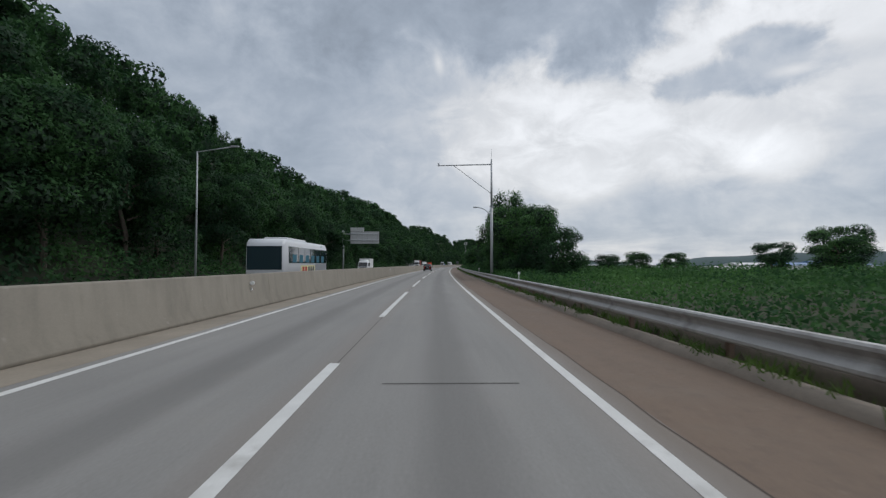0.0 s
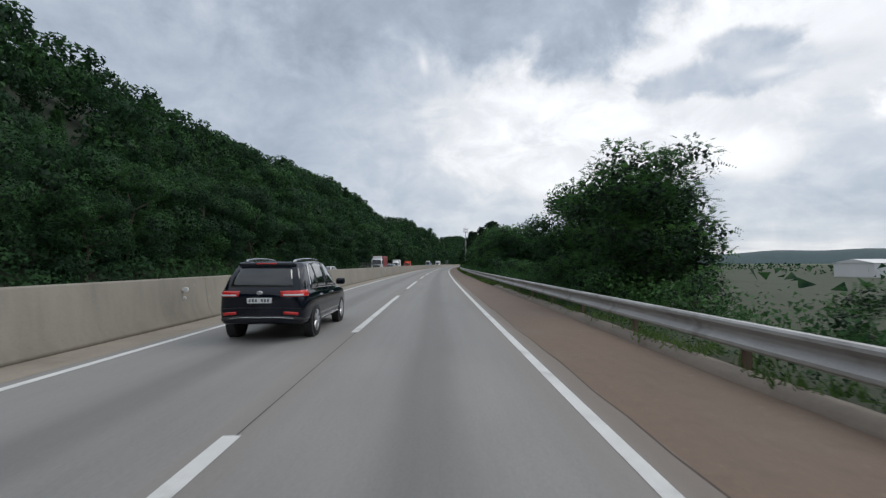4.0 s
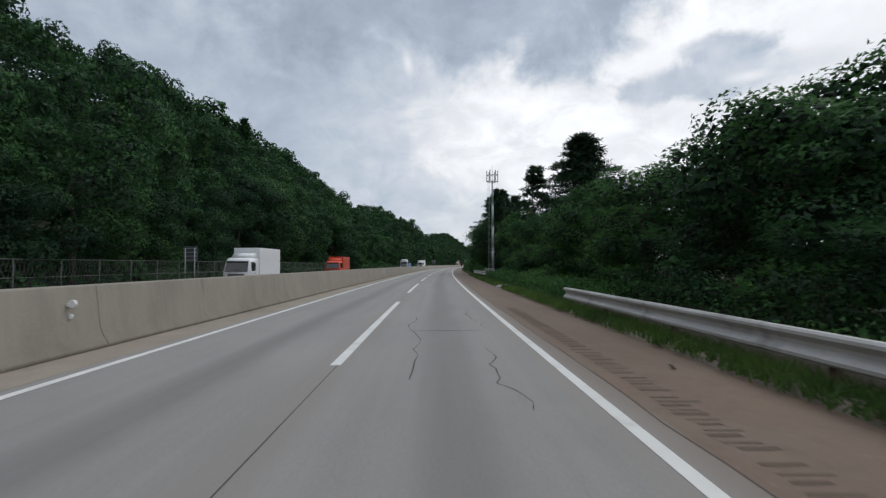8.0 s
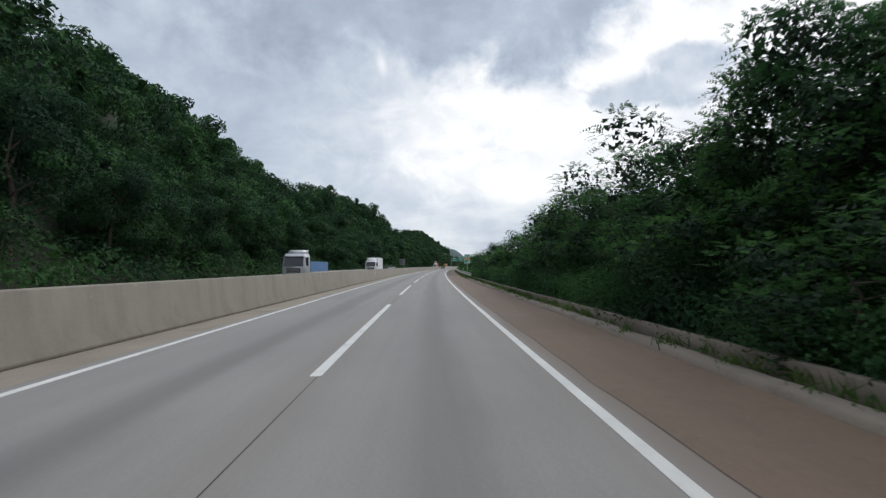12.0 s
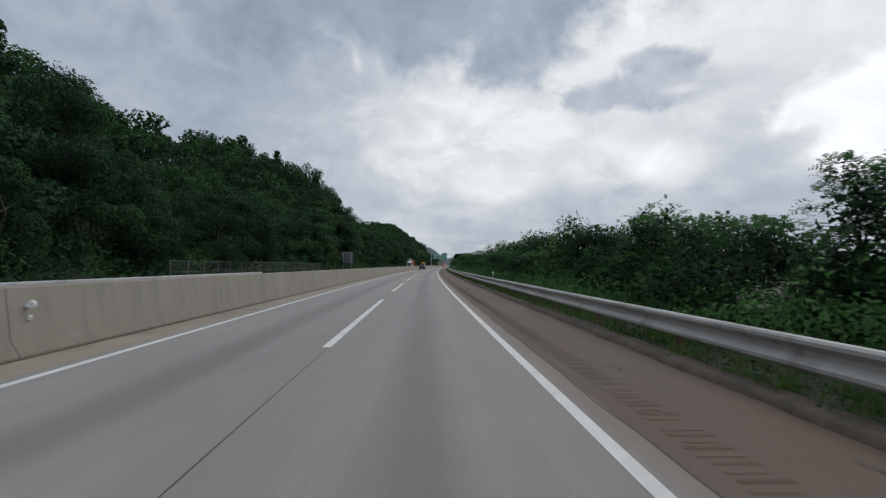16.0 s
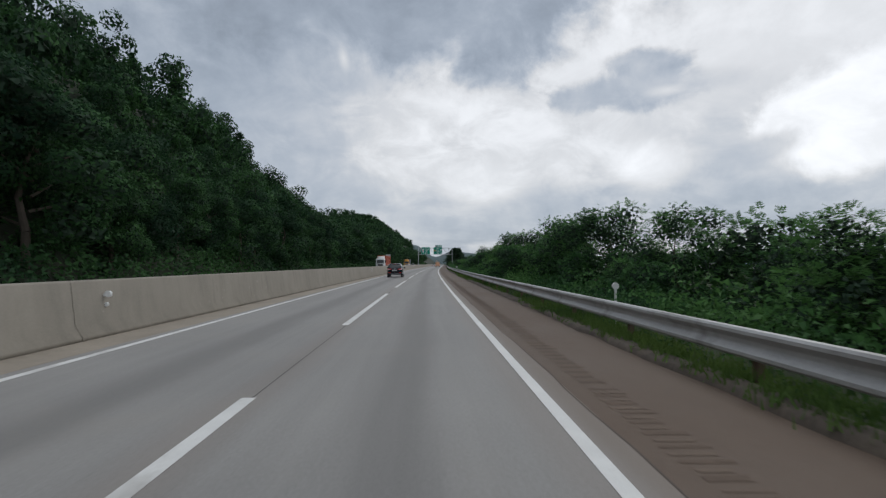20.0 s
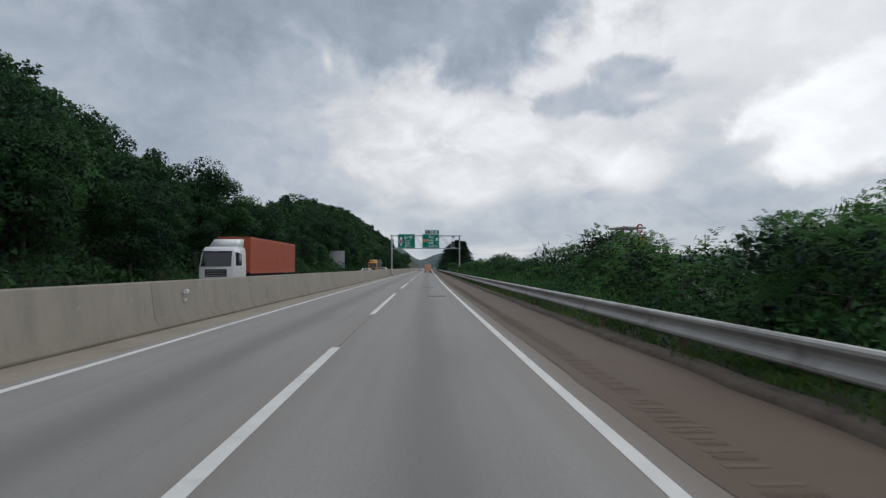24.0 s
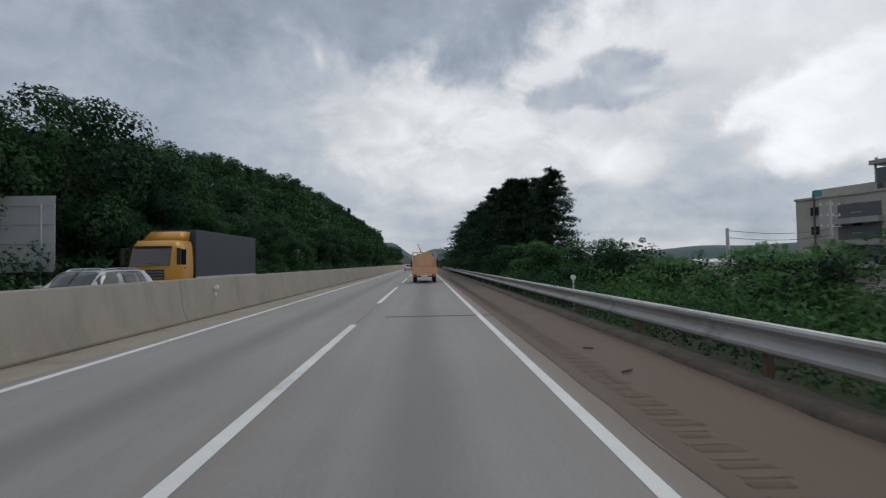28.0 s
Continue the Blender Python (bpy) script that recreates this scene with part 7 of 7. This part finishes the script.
def truck(m, label, cab_mat, box_mat, Wd=2.4, cab_h=2.9, cab_l=2.0, box_h=3.6, box_l=7.0, zb=1.05, ribs=0, fairing=0.0, gap=0.35, extra=None, group="trucks"):
    """Cab-over truck, front at y = 0, body reaching back along -y."""
    t = thing("truck", m, label, "truck", group)
    w = Wd / 2
    rings = []
    for z, yf, k in ((0.55, -0.05, 0.94), (0.75, 0.0, 0.98), (cab_h * 0.52, 0.0, 1.0), (cab_h * 0.60, -0.04, 0.99), (cab_h * 0.90, -0.30, 0.95), (cab_h, -0.55, 0.88)):
        rings.append([(-w * k, -cab_l, z), (w * k, -cab_l, z), (w * k, yf - 0.18, z), (w * k * 0.86, yf, z), (-w * k * 0.86, yf, z), (-w * k, yf - 0.18, z)])
    cb = loft(rings, cab_mat, t, "cab")
    z0, z1 = cab_h * 0.56, cab_h * 0.86
    bm = bmesh.new()
    vs = [bm.verts.new(p) for p in ((-w * 0.84, 0.015, z0), (w * 0.84, 0.015, z0), (w * 0.80, -0.235, z1), (-w * 0.80, -0.235, z1))]
    bm.faces.new(vs)
    part("windscreen", bmesh_solid(bm, 0.02), AUTO_GLASS, cb)
    for sg in (-1, 1):
        part("side_window", boxm(sg * w * 0.985 - 0.015, sg * w * 0.985 + 0.015, -cab_l * 0.62, -0.36, z0 + 0.05, z1 - 0.02, bevel=0.01), AUTO_GLASS, cb)
        part("wing_mirror", boxm(sg * (w + 0.22) - 0.09, sg * (w + 0.22) + 0.09, -0.15, 0.0, z0 + 0.05, z1, bevel=0.03), PLASTIC, cb)
        part("mirror_arm", tubem((sg * w * 0.95, -0.2, z1), (sg * (w + 0.22), -0.08, z1), 0.02, None, 6), PLASTIC, cb)
        part("headlamp", boxm(sg * w * 0.72 - 0.2, sg * w * 0.72 + 0.2, -0.02, 0.025, 0.66, 0.86, bevel=0.03), LAMP_CLEAR, cb)
        part("door_handle", boxm(sg * w - 0.012, sg * w + 0.02, -cab_l * 0.6, -cab_l * 0.5, z0 - 0.15, z0 - 0.1), PLASTIC, cb)
    gr = part("grille", boxm(-w * 0.6, w * 0.6, -0.01, 0.02, cab_h * 0.33, cab_h * 0.50, bevel=0.02), PLASTIC, cb)
    for k in range(3):
        z = cab_h * (0.36 + 0.05 * k)
        part("grille_bar", boxm(-w * 0.56, w * 0.56, 0.02, 0.03, z - 0.012, z + 0.012), GALV, gr)
    part("sun_visor", boxm(-w * 0.8, w * 0.8, -0.30, -0.12, cab_h * 0.875, cab_h * 0.90, bevel=0.01), PLASTIC, cb)
    part("number_plate", boxm(-0.26, 0.26, 0.04, 0.055, 0.46, 0.57), WHITE, t)
    part("bumper", boxm(-w, w, -0.2, 0.04, 0.4, 0.64, bevel=0.05), cab_mat, t)
    part("wiper", tubem((-w * 0.5, 0.03, z0 + 0.03), (w * 0.1, 0.01, z0 + 0.16), 0.014, None, 6), PLASTIC, cb)
    if fairing:
        f_ = [[(-w * 0.8, -cab_l, cab_h - 0.05), (w * 0.8, -cab_l, cab_h - 0.05), (w * 0.7, -0.7, cab_h - 0.05), (-w * 0.7, -0.7, cab_h - 0.05)],
              [(-w * 0.85, -cab_l, cab_h + fairing), (w * 0.85, -cab_l, cab_h + fairing), (w * 0.7, -cab_l + 0.5, cab_h + fairing), (-w * 0.7, -cab_l + 0.5, cab_h + fairing)]]
        loft(f_, cab_mat, t, "roof_fairing")
    y1 = -cab_l - gap
    y0 = y1 - box_l
    part("chassis", boxm(-0.5, 0.5, y0 + 0.2, -0.6, 0.62, zb - 0.12), PLASTIC, t)
    if box_mat:
        bx = part("cargo_box", boxm(-w, w, y0, y1, zb, box_h, bevel=0.03), box_mat, t)
        if ribs:
            for sg in (-1, 1):
                for k in range(ribs):
                    y = y0 + 0.25 + (box_l - 0.5) * k / (ribs - 1)
                    part("rib", boxm(sg * w - 0.018, sg * w + 0.018, y - 0.055, y + 0.055, zb + 0.18, box_h - 0.18, bevel=0.012), box_mat, bx)
        for sg in (-1, 1):
            part("bottom_rail", boxm(sg * w - 0.03, sg * w + 0.03, y0, y1, zb - 0.10, zb, bevel=0.01), GALV if ribs == 0 else box_mat, bx)
    ys = [-0.95] + ([y0 + 1.6, y0 + 2.75] if box_l > 8 else [y0 + 1.7])
    if box_l > 10:
        ys.append(y1 - 0.2)
    for sg in (-1, 1):
        for y in ys:
            wheel(t, sg * (w - 0.16), y, 0.46 if Wd > 2.2 else 0.36, 0.28, 8)
        part("mudguard", boxm(sg * (w - 0.16) - 0.18, sg * (w - 0.16) + 0.18, ys[1] - 0.6, ys[1] + 0.6, 0.96, 1.0), PLASTIC, t)
    part("rear_bar", boxm(-w * 0.9, w * 0.9, y0 - 0.02, y0 + 0.06, 0.5, 0.6), PLASTIC, t)
    return t


BOX_WHITE = material("white_box_panel", (0.72, 0.73, 0.74), 0.45, var=0.06, scale=0.6)
truck(at(640.2, -14.2, 0, 180), "white tractor hauling a rust-red corrugated shipping container", CAR_WHITE, CONTAINER, 2.44, 3.1, 2.2, 3.95, 12.1, 1.3, 34, 0.6, 0.8)
truck(at(731.0, -14.2, 0, 180), "yellow truck with a dark tarpaulin-covered body", TRUCK_YELLOW, TARP, 2.44, 3.1, 2.1, 3.8, 9.6, 1.1, 0, 0.55, 0.3)
t = truck(at(210.0, -14.2, 0, 180), "white truck with a dark red refrigerated box body", CAR_WHITE, TRUCK_RED, 2.4, 2.9, 1.9, 3.5, 7.6, 1.1, 0, 0.0, 0.3)
part("fridge_unit", boxm(-1.0, 1.0, -2.15, -1.2, 2.75, 3.45, bevel=0.08), CAR_WHITE, t)
for k in range(4):
    part("side_marking", boxm(1.195, 1.215, -7.6 + 0.9 * k, -6.95 + 0.9 * k, 2.3, 2.85), BOX_WHITE, t)
truck(at(243.0, -14.0, 0, 180), "small white box truck coming the other way", CAR_WHITE, BOX_WHITE, 1.9, 2.2, 1.7, 2.95, 4.4, 0.9, 0, 0.35, 0.15)
truck(at(270.0, -13.6, 0, 180), "orange-red parcel delivery truck coming the other way", PARCEL_RED, PARCEL_RED, 1.9, 2.2, 1.7, 2.75, 4.2, 0.9, 0, 0.3, 0.15)
truck(at(415.5, -14.4, 0, 180), "white box truck coming the other way", CAR_WHITE, BOX_WHITE, 2.4, 2.9, 1.9, 3.6, 8.4, 1.05, 0, 0.5, 0.3)
truck(at(361.0, -14.2, 0, 180), "silver-grey truck with a blue-covered load", CAR_SILVER, BLUE_ROOF, 2.4, 3.0, 2.0, 2.2, 8.0, 1.1, 0, 0.4, 0.3)
truck(at(86.0, -14.0, 0, 180), "small white box truck coming the other way", CAR_WHITE, BOX_WHITE, 1.9, 2.2, 1.7, 2.7, 4.0, 0.9, 0, 0.2, 0.15)

# pale orange works truck ahead
t = truck(at(751.5, 0.1), "pale orange works truck with a dropside body and sign board", CRANE_ORANGE, None, 2.0, 2.25, 1.7, 2.4, 4.6, 0.95, 0, 0.0, 0.1)
for a in ((-1.0, 1.0, -6.4, -6.34), ):
    part("tailgate", boxm(a[0], a[1], a[2], a[3], 0.85, 1.35, bevel=0.015), CRANE_ORANGE, t)
for sg in (-1, 1):
    part("side_board", boxm(sg * 1.0 - 0.03, sg * 1.0 + 0.03, -6.33, -1.85, 0.85, 1.3, bevel=0.01), CRANE_ORANGE, t)
    part("frame_post", boxm(sg * 0.95 - 0.05, sg * 0.95 + 0.05, -6.2, -6.1, 1.35, 2.55), CRANE_ORANGE, t)
    part("tail_lamp", boxm(sg * 0.8 - 0.16, sg * 0.8 + 0.16, -6.44, -6.38, 0.62, 0.74, bevel=0.02), LAMP_RED, t)
part("deck", boxm(-1.0, 1.0, -6.35, -1.85, 0.78, 0.85), PLASTIC, t)
part("sign_board", boxm(-0.62, 0.62, -6.15, -6.0, 1.4, 2.45, bevel=0.03), CRANE_ORANGE, t)
part("top_bar", boxm(-1.0, 1.0, -6.2, -6.1, 2.5, 2.58), CRANE_ORANGE, t)
part("number_plate", boxm(-0.26, 0.26, -6.46, -6.42, 0.52, 0.66), WHITE, t)
part("rear_panel", boxm(-0.98, 0.98, -6.42, -6.36, 0.55, 0.84, bevel=0.01), CRANE_ORANGE, t)
part("boom", tubem((-0.1, -5.2, 2.3), (-0.55, -4.9, 3.3), 0.06, 0.04, 8), CRANE_ORANGE, t)

# coach passing behind the barrier
t = thing("coach", at(30.0, -10.9, 0, 180), "white and grey coach with dark windows and blue curtains", "bus")
SKIN = paint("coach_white", (0.62, 0.64, 0.67), 0.35)
CREAM = material("cream_banner", (0.70, 0.66, 0.36), 0.5, var=0.05)
GREYP = paint("coach_grey", (0.30, 0.32, 0.35), 0.4)
rings = []
for y, k, z in ((0.0, 0.90, 2.9), (-0.15, 0.96, 3.15), (-0.5, 1.0, 3.28), (-11.2, 1.0, 3.28), (-11.5, 0.97, 3.2), (-11.6, 0.92, 3.0)):
    w = 1.25 * k
    rings.append([(-w, y, 0.42), (w, y, 0.42), (w, y, 1.6), (w * 0.985, y, z - 0.25), (w * 0.9, y, z), (-w * 0.9, y, z), (-w * 0.985, y, z - 0.25), (-w, y, 1.6)])
loft(rings, SKIN, t, "body")
for sg in (-1, 1):
    wn = part("window_band", boxm(sg * 1.245 - 0.02, sg * 1.245 + 0.02, -11.2, -0.9, 1.72, 2.82, bevel=0.015), BUS_GLASS, t)
    for k in range(6):
        part("curtain", boxm(sg * 1.268 - 0.002, sg * 1.268 + 0.002, -2.6 - 1.55 * k, -1.7 - 1.55 * k, 1.78, 2.3), CURTAIN, wn)
        part("window_bar", boxm(sg * 1.268 - 0.004, sg * 1.268 + 0.004, -1.5 - 1.55 * k, -1.44 - 1.55 * k, 1.74, 2.8), PLASTIC, wn)
    part("rear_flank", boxm(sg * 1.252 - 0.004, sg * 1.252 + 0.004, -11.3, -7.6, 0.7, 1.66), GREYP, t)
    bn = part("banner", boxm(sg * 1.262 - 0.004, sg * 1.262 + 0.004, -7.5, -3.6, 0.98, 1.58), CREAM, t)
    for k in range(3):
        part("banner_bar", boxm(sg * 1.269 - 0.002, sg * 1.269 + 0.002, -7.2 + 0.62 * k, -6.75 + 0.62 * k, 1.08, 1.48), DARK_PANEL, bn)
    for k in range(2):
        part("banner_bar", boxm(sg * 1.269 - 0.002, sg * 1.269 + 0.002, -5.2 + 0.7 * k, -4.7 + 0.7 * k, 1.08, 1.48), RED_P, bn)
    part("green_band", boxm(sg * 1.2 - 0.02, sg * 1.2 + 0.02, -9.8, -9.4, 2.95, 3.1), GREEN, t)
    for y in (-2.6, -8.3):
        wheel(t, sg * 1.1, y, 0.5, 0.3, 8)
part("roof_unit", boxm(-0.8, 0.8, -6.5, -2.0, 3.26, 3.46, bevel=0.08), SKIN, t)
part("windscreen", boxm(-1.1, 1.1, -0.02, 0.03, 1.3, 2.8, bevel=0.02), BUS_GLASS, t)
part("rear_window", boxm(-0.9, 0.9, -11.63, -11.58, 1.9, 2.8, bevel=0.02), BUS_GLASS, t)
